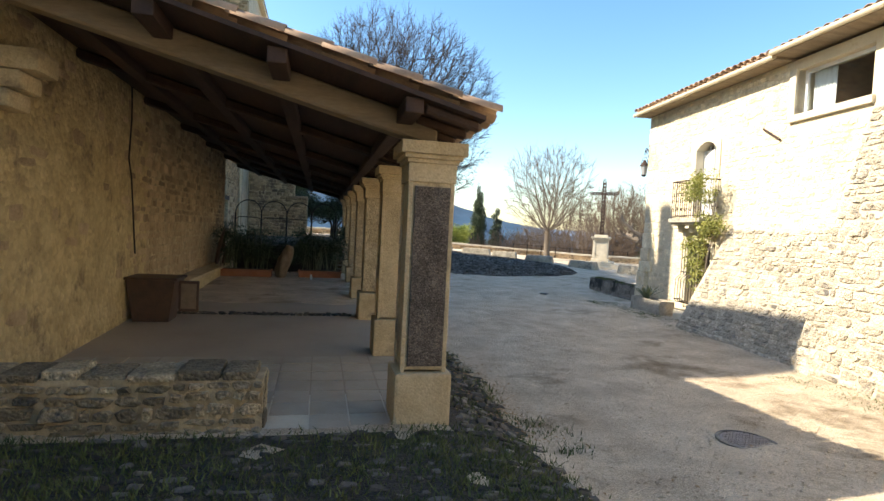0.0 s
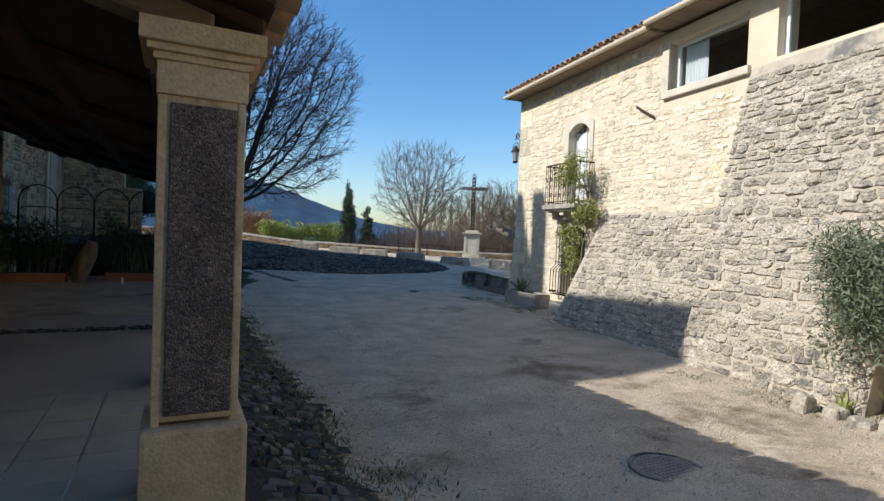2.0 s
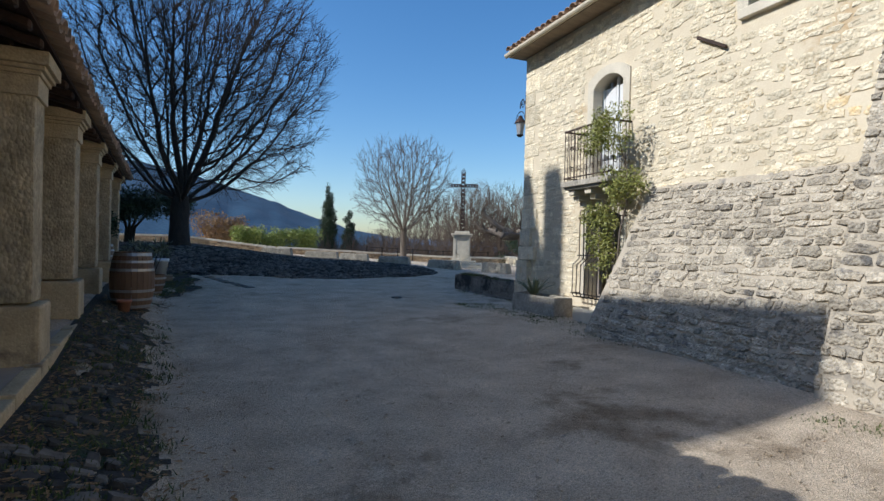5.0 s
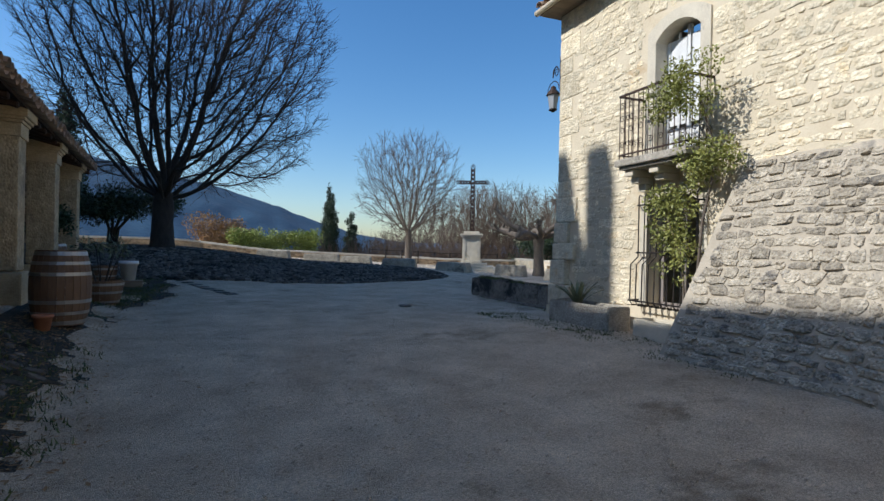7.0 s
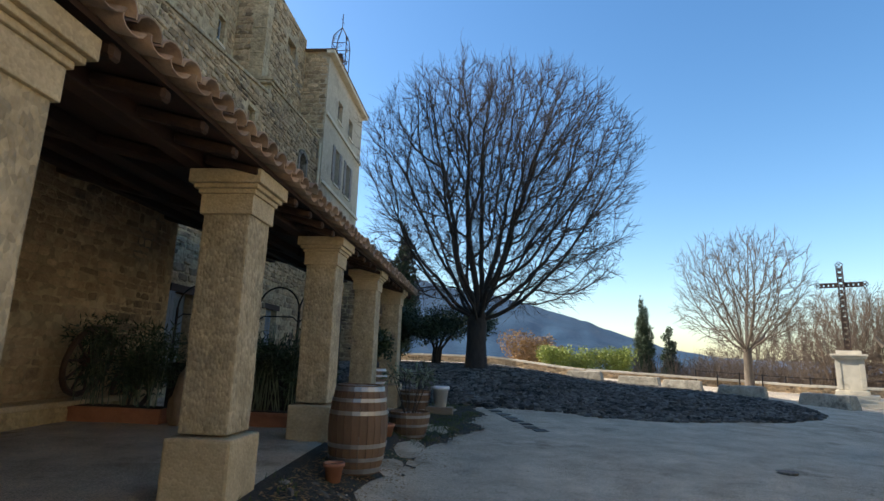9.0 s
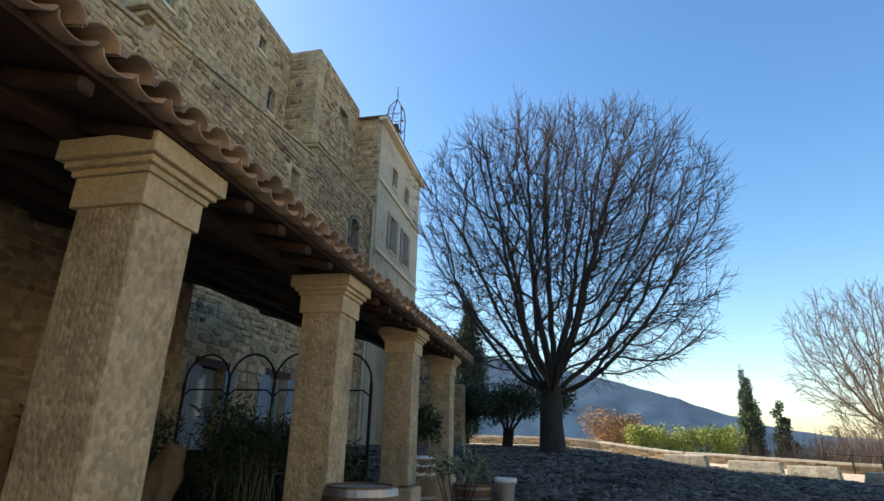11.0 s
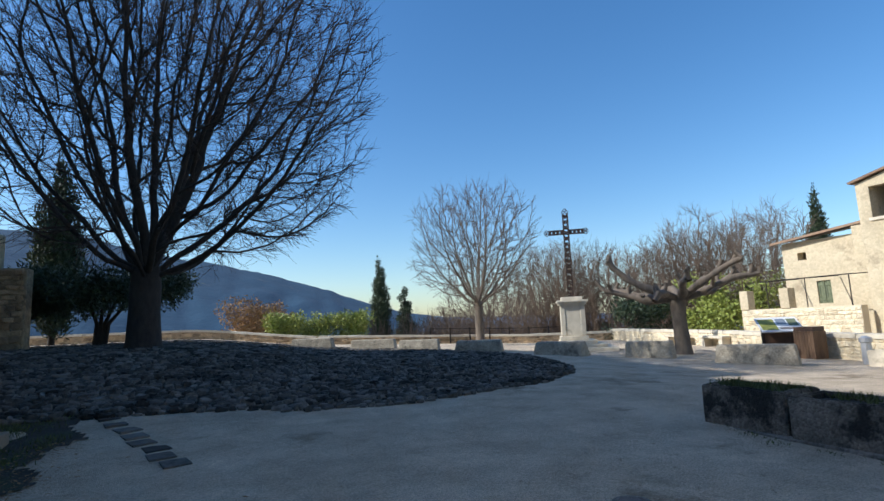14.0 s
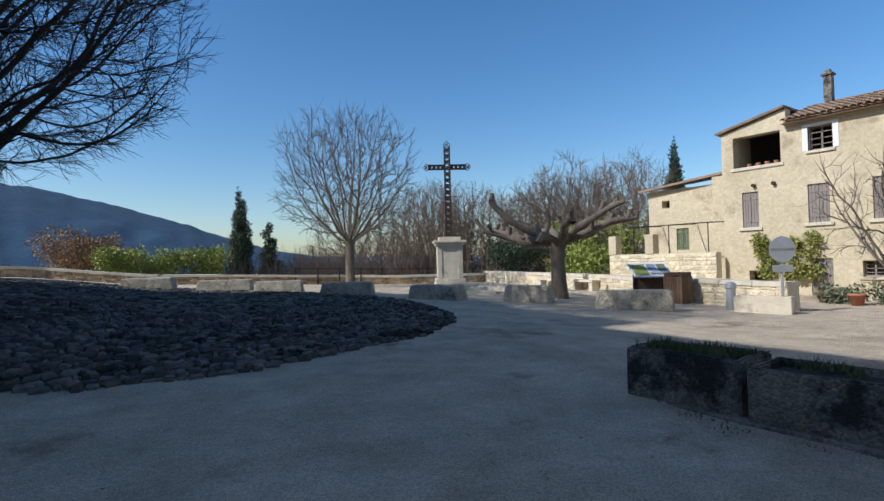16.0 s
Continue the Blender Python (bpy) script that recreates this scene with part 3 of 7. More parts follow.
part("end_wall", boxes((0.45, 9.0, HEND - 0.45, HEND, -0.9, HTOP)), M_CREAM, house)
part("back_wall", boxes((8.6, 9.0, -12, HEND - 0.45, -0.9, HTOP)), M_CREAM, house)
# added black sheet: the dark of the rooms behind the windows, as colour
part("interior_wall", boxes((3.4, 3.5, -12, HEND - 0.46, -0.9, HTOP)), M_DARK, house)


def glacis_off(u, z):
    """How far the battered base stands out from the wall."""
    return max(0.0, 0.43 * (2.05 - z))


def buttress_off(u, z):
    return max(0.0, 0.0 + 0.262 * (4.3 - z))


def battered(name, off, ua, ub, z0, z1, slant=0.0):
    bm = bmesh.new()
    nz = 8
    L = [[bm.verts.new((-off(u, z0 + (z1 - z0) * k / nz) - (0.004 if k < nz else 0.0), u + (slant * (1 - k / nz) if u == ub else 0), z0 + (z1 - z0) * k / nz)) for k in range(nz + 1)] for u in (ua, ub)]
    B = [[bm.verts.new((0.05, q.co.y, q.co.z)) for q in row] for row in L]
    for k in range(nz):
        bm.faces.new((L[0][k], L[1][k], L[1][k + 1], L[0][k + 1]))
        for s in (0, 1):
            bm.faces.new((L[s][k], L[s][k + 1], B[s][k + 1], B[s][k]))
    bm.faces.new((L[0][nz], L[1][nz], B[1][nz], B[0][nz]))
    bmesh.ops.recalc_face_normals(bm, faces=bm.faces)
    return part(name, bm, M_GREY_MORTAR, house)


glacis = battered("battered_base", glacis_off, -0.1, 3.5, -0.9, 2.05, 0.35)
buttress = battered("buttress", buttress_off, -2.75, -0.08, -0.9, 4.3)

# eave: genoise boards, gutter, tiles
eave = part("eave_board", boxes((-0.42, 0.5, 1.85, HEND + 0.15, HTOP + 0.0, HTOP + 0.07), (-0.5, 0.5, -12, 1.85, HTOP + 0.06, HTOP + 0.13)), M_BEAM_PALE, house)
for (ua, ub, xx, zz) in ((1.85, HEND + 0.2, -0.47, HTOP + 0.05), (-12, 1.85, -0.55, HTOP + 0.11)):
    bm = bmesh.new()
    tube(bm, [(xx, ua, zz), (xx, ub, zz)], 0.055, n=10)
    part("gutter", bm, M_GUTTER, house)
bm = bmesh.new()
vs = [[bm.verts.new((x, u, z)) for x, z in ((-0.45, HTOP + 0.10), (4.6, HTOP + 1.62), (4.6, HTOP + 1.5), (-0.45, HTOP + 0.07))] for u in (-12, HEND + 0.2)]
for k in range(4):
    bm.faces.new((vs[0][k], vs[0][(k + 1) % 4], vs[1][(k + 1) % 4], vs[1][k]))
bm.faces.new(vs[0][::-1]), bm.faces.new(vs[1])
house_roof = part("roof", bm, M_ROOF, house)
bm = bmesh.new()
vs = [[bm.verts.new((x, u, z)) for x, z in ((4.6, HTOP + 1.62), (9.4, HTOP + 0.1), (9.4, HTOP), (4.6, HTOP + 1.5))] for u in (-12, HEND + 0.2)]
for k in range(4):
    bm.faces.new((vs[0][k], vs[0][(k + 1) % 4], vs[1][(k + 1) % 4], vs[1][k]))
bm.faces.new(vs[0][::-1]), bm.faces.new(vs[1])
part("roof_back", bm, M_ROOF, house)
ROOFS.append((house_roof, pose(-0.45, HEND + 0.12, HTOP + 0.10, 0, 0, 180), 3, 62, 0.21, 0.37, 0.30, lambda r, c: r == 0))

# ---- castle behind the arcade ----
castle = thing("castle", "tall old rubble-stone castle walls with stepped terraces", "castle")
CX, UX, PX = -4.5, -6.75, -5.5
TX, T0, T1, TTOP = -4.3, 31.6, 38.6, 15.3
BROW = ((10.5, 7.9), (18.2, 8.75), (18.3, 9.1), (25.8, 10.05), (25.9, 10.5), (31.6, 10.85))


def brow(y):
    """The sloping top of the terrace wall, with its two steps."""
    return float(np.interp(y, [a for a, _ in BROW], [b for _, b in BROW]))


CHOLES = [(24.4, 24.95, 8.15, 9.0), (29.25, 30.15, 7.7, 9.4), (21.6, 22.5, 0.2, 2.5), (24.6, 25.6, 0.2, 2.6), (27.4, 28.4, 0.2, 2.6)]
bm = bmesh.new()
holed(bm, "x", CX, 10.5, T0, -0.8, 11.0, CHOLES + [(y, y, 0.2, 0.2) for y, _ in BROW[1:-1]], -0.8)
for q in bm.verts:
    q.co.z = min(q.co.z, brow(q.co.y))
bmesh.ops.remove_doubles(bm, verts=bm.verts, dist=0.0005)
part("terrace_wall", bm, M_CASTLE, castle)
rng = random.Random(21)
y = 10.5
while y < T0 - 0.1:
    l = min(rng.uniform(0.5, 0.9), T0 - y)
    z, k = brow(y + l / 2), math.degrees(math.atan2(brow(y + l) - brow(y), l))
    part("coping_stone", boxes((-0.82, 0.07, -l / 2 + 0.006, l / 2 - 0.006, -0.01, 0.09), bevel=0.015, m=pose(CX, y + l / 2, z, k if k < 15 else 0)), M_CASTLE, castle)
    y += l
for y in (18.5, 26.35):
    part("step_slab", boxes((CX - 0.8, CX + 0.14, y - 0.6, y + 0.5, brow(y) + 0.1, brow(y) + 0.24), bevel=0.03), M_CASTLE, castle, "dark overhanging slab on the wall's step")
part("south_wall", boxes((-14, CX - 0.8, 10.5, 11.3, -0.8, 7.9)), M_CASTLE, castle)
UHOLES = [(25.9, 26.4, 12.35, 13.4), (24.9, 25.35, 14.25, 14.9), (20.4, 20.9, 12.2, 13.3)]
PHOLES = [(29.4, 30.4, 14.05, 14.75)]
part("upper_wall", holed(bmesh.new(), "x", UX, 19.0, 27.2, 7.0, 15.8, UHOLES, -0.8), M_CASTLE, castle)
part("projecting_wall", holed(bmesh.new(), "x", PX, 27.2, T0, 9.0, 15.9, PHOLES, -0.7), M_CASTLE, castle)
part("return_wall", boxes((UX - 0.8, PX - 0.7, 27.2, 27.9, 9.0, 15.9)), M_CASTLE, castle)
part("upper_side", boxes((-14, UX - 0.8, 19.0, 19.7, 7.0, 15.8)), M_CASTLE, castle)
part("terrace_floor", boxes((-14, CX - 0.8, 11.3, T0, 7.2, 7.4)), M_CASTLE, castle)
# added black sheets: stop sun through the openings and paint the rooms' darkness
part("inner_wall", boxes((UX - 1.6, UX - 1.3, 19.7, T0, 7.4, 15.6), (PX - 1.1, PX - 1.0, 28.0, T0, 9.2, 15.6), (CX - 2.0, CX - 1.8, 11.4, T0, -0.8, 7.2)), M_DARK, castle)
# added unseen mass, sized along the sun's line to shade the stone house's base
part("rear_wing", boxes((-13.4, -9.0, 12.05, 19.0, 7.4, 14.1)), M_CASTLE, castle)
# unseen stack, shifted towards the sun to drop its shadow on the house corner
part("chimney", boxes((-9.95, -9.05, 18.36, 18.96, 14.1, 17.5), bevel=0.03), M_CASTLE, castle)
part("castle_end", boxes((-14, -13.4, 12.05, T1, -0.8, 13.0)), M_CASTLE, castle)
for k in range(9):
    part("quoin", boxes((PX - 0.3 - 0.22 * (k % 2), PX + 0.03, 27.16, 27.36 + 0.18 * (k % 2), 10.9 + 0.55 * k, 11.43 + 0.55 * k), bevel=0.02), M_CASTLE, castle)
tower = thing("tower_house", "tall pale rendered castle house with grey wooden shutters", "house")
THOLES = [(33.55 + dy, 34.35 + dy, z, z + h) for dy in (0, 2.15) for z, h in ((5.9, 1.9), (9.4, 1.8), (12.75, 1.05))]
bm = bmesh.new()
holed(bm, "x", TX, T0, T1, -0.8, TTOP, THOLES, -0.6)
part("wall", bm, M_TOWER, tower)
part("side_wall", boxes((-14, TX - 0.6, T1 - 0.6, T1, -0.8, TTOP), (-14, TX - 0.6, T0, T0 + 0.6, -0.8, TTOP)), M_CASTLE, tower)
part("side_quoin", boxes((TX - 0.9, TX - 0.35, T0 - 0.02, T0 + 0.02, -0.8, TTOP - 0.21)), M_CASTLE, tower)
# added black sheet that paints unlit depth behind the tower windows
part("inner", boxes((TX - 1.4, TX - 1.3, T0 + 0.6, T1 - 0.6, -0.8, TTOP - 0.3)), M_DARK, tower)
bm = bmesh.new()
vs = [bm.verts.new(q) for q in ((TX + 0.35, T0 - 0.3, TTOP), (TX + 0.35, T1 + 0.3, TTOP), (-14, T1 + 0.3, TTOP), (-14, T0 - 0.3, TTOP), (-8, T0 + 3, TTOP + 1.3), (-8, T1 - 3, TTOP + 1.3))]
for q in ((0, 1, 5, 4), (1, 2, 5), (2, 3, 4, 5), (3, 0, 4), (3, 2, 1, 0)):
    bm.faces.new([vs[k] for k in q])
part("roof", bm, M_ROOF, tower)

# added unseen block: keeps sun off the lane and its bounce from the arcade
tagged(part("wall_west", boxes((-14, -6.0, -9.0, 2.4, -0.5, 8.0)), M_CREAM), "plain cream block added out of view to shade the lane", "wall", kind="structure")
# added unseen wall: cuts the sky light reaching the arcade from the south
tagged(part("wall_south", boxes((-14, 9.0, -9.4, -9.0, -0.5, 5.5)), M_CREAM), "plain cream wall added out of view to close the lane and block sky light", "wall", kind="structure")

# ---- far house on the plaza ----
FX = 27.6
far = thing("plaza_house", "cream rendered village house with loggia, tiled roof and grey shutters", "house")
F0, F1 = 14.0, 26.5
FHOLES = [(24.35, 26.05, 4.3, 5.5), (22.7, 23.45, 4.55, 5.4), (25.17, 25.77, 1.96, 3.32), (22.86, 23.52, 2.0, 3.36), (20.9, 21.65, 2.0, 3.38), (22.83, 23.5, -0.7, 0.73), (21.4, 22.0, 0.1, 0.63),
          (18.6, 19.3, 2.0, 3.36), (18.6, 19.3, 4.55, 5.4), (25.0, 25.6, -0.3, 0.3)]
bm = bmesh.new()
holed(bm, "x", FX, F0, F1, -1.6, 5.7, FHOLES, 0.45)
part("wall", bm, M_RENDER, far)
M_FAR_TOP = 6.35
bm = bmesh.new()
q = [bm.verts.new(c) for c in ((FX, 24.15, 5.7), (FX, 26.5, 5.7), (FX, 24.15, 6.25), (FX + 0.45, 24.15, 5.7), (FX + 0.45, 26.5, 5.7), (FX + 0.45, 24.15, 6.25))]
for k in ((0, 1, 2), (5, 4, 3), (0, 2, 5, 3), (1, 4, 5, 2), (0, 3, 4, 1)):
    bm.faces.new([q[i] for i in k])
part("gable", bm, M_RENDER, far)
part("end_wall", boxes((FX + 0.45, FX + 8, F1 - 0.4, F1, -1.6, 5.7), (FX + 0.45, FX + 8, F0, F0 + 0.4, -1.6, 5.7), (FX + 2.2, FX + 2.3, F0 + 0.4, F1 - 0.4, -1.6, 5.6)), M_RENDER, far)


# ---- plants ----
def add_tube(V, F, pts, radii, n):
    """Adds a tapered many-sided limb to lists of vertices and faces."""
    base = len(V)
    last = None
    for i, p in enumerate(pts):
        d = (pts[min(i + 1, len(pts) - 1)] - pts[max(i - 1, 0)])
        if d.length < 1e-6:
            d = Vector((0, 0, 1))
        d.normalize()
        a = last if last is not None else (Vector((1, 0, 0)) if abs(d.x) < 0.8 else Vector((0, 1, 0)))
        a = a - d * a.dot(d)
        a.normalize()
        last, b = a, d.cross(a)
        for k in range(n):
            w = 2 * math.pi * k / n
            V.append(p + (a * math.cos(w) + b * math.sin(w)) * radii[i])
    for i in range(len(pts) - 1):
        for k in range(n):
            q = base + i * n
            F.append((q + k, q + (k + 1) % n, q + n + (k + 1) % n, q + n + k))


def sprays(g, P, D, L, r0, centre, wild=0.6, up=0.15):
    """Thin three-sided twigs, all at once: returns vertices, faces, and the points and directions from which finer ones start."""
    n = len(P)
    unit = lambda q: q / np.maximum(np.linalg.norm(q, axis=1), 1e-6)[:, None]
    out = unit(P - centre)
    d0 = unit(D + g.normal(0, wild, (n, 3)) + out * 0.35 + np.array((0, 0, up)))
    d1 = unit(d0 + g.normal(0, 0.22, (n, 3)) + np.array((0, 0, up)))
    mid = P + d0 * (L * 0.5)[:, None]
    end = mid + d1 * (L * 0.5)[:, None]
    a = unit(np.cross(d0, np.array((0.31, 0.52, 0.79))))
    b = np.cross(d0, a)
    rings = []
    for c, r in ((P, r0), (mid, r0 * 0.75), (end, r0 * 0.35)):
        for k in range(3):
            w = 2 * math.pi * k / 3
            rings.append(c + (a * math.cos(w) + b * math.sin(w)) * np.asarray(r)[:, None])
    V = np.stack(rings, 1).reshape(-1, 3)
    base = (np.arange(n) * 9)[:, None, None]
    quad = np.array([(q + k, q + (k + 1) % 3, q + 3 + (k + 1) % 3, q + 3 + k) for q in (0, 3) for k in range(3)])[None]
    return V, (base + quad).reshape(-1, 4), np.concatenate([mid, P + d0 * (L * 0.3)[:, None], mid * 0.4 + end * 0.6]), np.concatenate([d1, d0, d1])


def bare_tree(name, label, at, height, radius, fork, limbs, aims, trunk_r, bark, twig_mat, seed, lean=(0.0, 0.0), step=0.3, low=6, spread=74, twig=0.6, twig_r=0.007, per=2, fine=1, tip=0.008, group="", category="tree", split=False, lift=0.06, middle=0.5):
    """A leafless tree that grows, fork by fork, towards points spread through a rounded crown; fine twigs follow on the thin wood."""
    g = np.random.default_rng(seed)
    tree = thing(name, label, category, group, at=at)
    centre = np.array((lean[0], lean[1], fork + (height - fork) * middle))
    up_r, dn_r = height - centre[2], centre[2] - fork + 0.3
    top = np.array((0.02, 0.02, fork))
    q = g.normal(size=(aims * 2, 3))
    q = q / np.linalg.norm(q, axis=1)[:, None] * (g.random(aims * 2) ** 0.40)[:, None]
    wobble = 1 + 0.07 * np.sin(3 * np.arctan2(q[:, 1], q[:, 0]) + seed) + 0.05 * np.sin(7 * q[:, 2] + 2 * seed)
    A = centre + q * wobble[:, None] * np.stack([np.full(len(q), radius), np.full(len(q), radius), np.where(q[:, 2] > 0, up_r, dn_r)], 1)
    d = A - top
    A = A[np.degrees(np.arctan2(d[:, 2], np.hypot(d[:, 0], d[:, 1]))) > low][:aims]
    P, D, parent, kids, root = [], [], [], [], []

    def add(p, dd, par, who):
        P.append(p), D.append(dd), parent.append(par), kids.append(0), root.append(who)
        if par >= 0:
            kids[par] += 1
        return len(P) - 1

    for i in range(limbs):
        ang, tilt = 2.39996 * i + g.uniform(-0.2, 0.2), radians(5 + spread * ((i + 0.5) / limbs) ** 0.75)
        dd = np.array((math.cos(ang) * math.sin(tilt), math.sin(ang) * math.sin(tilt), math.cos(tilt)))
        k = add(top - np.array((0, 0, g.uniform(0.0, 0.25))), dd, -1, i)
        for _ in range(4):
            dd = dd + g.normal(0, 0.07, 3) + np.array((0, 0, 0.03))
            dd = dd / np.linalg.norm(dd)
            k = add(P[k] + dd * step, dd, k, i)
    near, gap = np.zeros(len(A), int), np.full(len(A), 1e9)
    fresh, kill = 0, step * 1.5
    for _ in range(130):
        N = np.array(P[fresh:])
        dist = np.linalg.norm(A[:, None, :] - N[None], axis=2)
        best = dist.argmin(1)
        closer = dist[np.arange(len(A)), best] < gap
        gap = np.where(closer, dist[np.arange(len(A)), best], gap)
        near = np.where(closer, best + fresh, near)
        live = gap > kill
        A, near, gap = A[live], near[live], gap[live]
        fresh = len(P)
        if not len(A):
            break
        order = np.argsort(near, kind="stable")
        idx, first = np.unique(near[order], return_index=True)
        for k, grp in zip(idx.tolist(), np.split(order, first[1:])):
            if kids[k] > 2:
                continue
            pull = A[grp] - P[k]
            pull = (pull / np.linalg.norm(pull, axis=1)[:, None]).mean(0)
            dd = D[k] * 0.55 + pull * 0.75 + np.array((0, 0, lift)) + g.normal(0, 0.10, 3)
            dd = dd / np.linalg.norm(dd)
            add(P[k] + dd * step, dd, k, root[k])
        if len(P) == fresh:
            break
    n = len(P)
    flow = [0.0] * n
    heir, heavy = [-1] * n, [0.0] * n
    for k in range(n - 1, -1, -1):
        if kids[k] == 0:
            flow[k] = 1.0
        if parent[k] >= 0:
            flow[parent[k]] += flow[k]
            if flow[k] > heavy[parent[k]]:
                heavy[parent[k]], heir[parent[k]] = flow[k], k
    rad = [min(tip * f ** 0.5, trunk_r * 0.5) for f in flow]
    V, F = [], []
    add_tube(V, F, [Vector(v) for v in ((0, 0, -0.25), (0.01, 0, 0.2), (0, 0.02, fork * 0.5), (0.02, 0.02, fork * 0.8), (0.02, 0.02, fork + 0.12))], [trunk_r * v for v in (1.5, 1.12, 0.98, 1.0, 0.85)], 14)
    raw("trunk", V, F, bark, tree, smooth=True)
    wood = {}
    for k in range(n):
        if parent[k] >= 0 and heir[parent[k]] == k:
            continue
        V, F = wood.setdefault(root[k] if split else 0, ([], []))
        chain = [k]
        while heir[chain[-1]] >= 0:
            chain.append(heir[chain[-1]])
        pts, rr = [Vector(P[j]) for j in chain], [rad[j] for j in chain]
        if parent[k] >= 0:
            pts, rr = [Vector(P[parent[k]])] + pts, [min(rr[0] * 1.15, rad[parent[k]])] + rr
        if len(pts) > 1:
            add_tube(V, F, pts, rr, 8 if rr[0] > 0.06 else 5 if rr[0] > 0.025 else 3)
    for V, F in wood.values():
        raw("limb" if split else "limb_wood", V, F, bark, tree, smooth=True)
    thin_ = np.array([k for k in range(n) if rad[k] < tip * 4.5])
    pick = np.repeat(thin_, per)
    PP, DD = np.array(P)[pick] + g.normal(0, 0.01, (len(pick), 3)), np.array(D)[pick]
    L = twig * g.uniform(0.45, 1.25, len(pick))
    V1, F1, P2, D2 = sprays(g, PP, DD, L, np.full(len(pick), twig_r), centre, 0.5)
    if fine:
        L2 = np.tile(L, 3) * g.uniform(0.35, 0.75, len(P2))
        V2, F2, _, _ = sprays(g, P2, D2, L2, np.full(len(P2), twig_r * 0.7), centre, 0.5)
        V1, F1 = np.concatenate([V1, V2]), np.concatenate([F1, F2 + len(V1)])
    tagged(raw("twig_wood", V1, F1.tolist(), twig_mat, tree), kind="stuff")
    return tree


def leaves(rs, centres, radii, count, size, long=2.0, droop=0.0, shell=0.0):
    """Many small pointed leaves scattered in overlapping clumps: returns vertices and faces."""
    g = np.random.default_rng(rs)
    centres, radii = np.asarray(centres, float), np.asarray(radii, float)
    if radii.ndim == 1:
        radii = np.repeat(radii[:, None], 3, 1)
    weight = radii.prod(1) ** (2 / 3)
    pick = g.choice(len(centres), count, p=weight / weight.sum())
    d = g.normal(size=(count, 3))
    d /= np.linalg.norm(d, axis=1)[:, None]
    r = (shell + (1 - shell) * g.random(count)) ** (1 / 2.2)
    p = centres[pick] + d * radii[pick] * r[:, None]
    a = g.normal(size=(count, 3)) + d * 0.6
    a[:, 2] -= droop
    a /= np.linalg.norm(a, axis=1)[:, None]
    b = np.cross(a, g.normal(size=(count, 3)))
    b /= np.linalg.norm(b, axis=1)[:, None]
    s = size * g.uniform(0.6, 1.3, count)[:, None]
    v = np.stack([p, p + a * s * 0.5 + b * s * 0.5 / long, p + a * s, p + a * s * 0.5 - b * s * 0.5 / long], 1).reshape(-1, 3)
    f = np.arange(count * 4).reshape(-1, 4).tolist()
    return v, f


def shrub(name, label, category, at, clumps, count, size, mat, seed, stems=(), bark=None, group="", long=2.0, droop=0.0):
    s = thing(name, label, category, group, at=at)
    v, f = leaves(seed, [c[:3] for c in clumps], [c[3:6] if len(c) > 4 else (c[3],) * 3 for c in clumps], count, size, long, droop)
    raw("crown", v, f, mat, s)
    if stems:
        V, F = [], []
        for pts, r in stems:
            add_tube(V, F, [Vector(p) for p in pts], [r * (1 - 0.5 * i / max(1, len(pts) - 1)) for i in range(len(pts))], 6)
        raw("stem", V, F, bark or M_BARK, s, smooth=True)
    return s


def cypress(at, height, r, seed, label="tall dark green columnar cypress"):
    R = random.Random(seed)
    cl = []
    for i in range(16):
        t = i / 15
        w = r * (math.sin(math.pi * (0.12 + 0.88 * t) ** 0.8) * 0.9 + 0.1)
        cl.append((R.uniform(-0.15, 0.15) * r, R.uniform(-0.15, 0.15) * r, height * (0.08 + 0.9 * t), w, w, height * 0.08))
    return shrub("cypress", label, "tree", at, cl, 13000, 0.26, M_LEAF_DARK, seed, [([(0, 0, -0.3), (0, 0, height * 0.5)], 0.14)], long=4, droop=-1.6)


# the large leafless tree on the cobbled mound
bare_tree("large_tree", "large leafless broad-crowned tree on the cobbled mound", (2.98, 29.8, gz(2.98, 29.8)), 12.4, 5.2, 2.0, 17, 5200, 0.38, M_BARK, M_TWIG, 3, lean=(0.7, 0.0), step=0.26, low=7, spread=77, twig=0.7, twig_r=0.0085, per=2, tip=0.0112, split=True)
# leafless lime behind the stone blocks
bare_tree("lime_tree", "leafless pale-barked lime tree in the sunny plaza", (18.2, 41.0, gz(18.2, 41)), 9.2, 3.6, 2.3, 13, 2200, 0.23, M_BARK_PALE, M_TWIG_PALE, 5, step=0.25, low=10, spread=72, twig=0.6, twig_r=0.010, per=1, tip=0.0105, split=True, lift=0.1, middle=0.44)

# pollarded plane with knuckled limbs
R = random.Random(8)
plane = thing("pollarded_plane_tree", "pollarded plane tree with knobbly bare limbs", "tree", at=(19.4, 27.9, gz(19.4, 27.9)))
V, F = [], []
add_tube(V, F, [Vector(p) for p in ((0, 0, -0.2), (0.02, 0, 0.3), (0.0, 0.03, 1.2), (-0.02, 0.0, 2.0))], [0.36, 0.27, 0.23, 0.30], 12)
raw("trunk", V, F, M_BARK_PALE, plane, smooth=True)
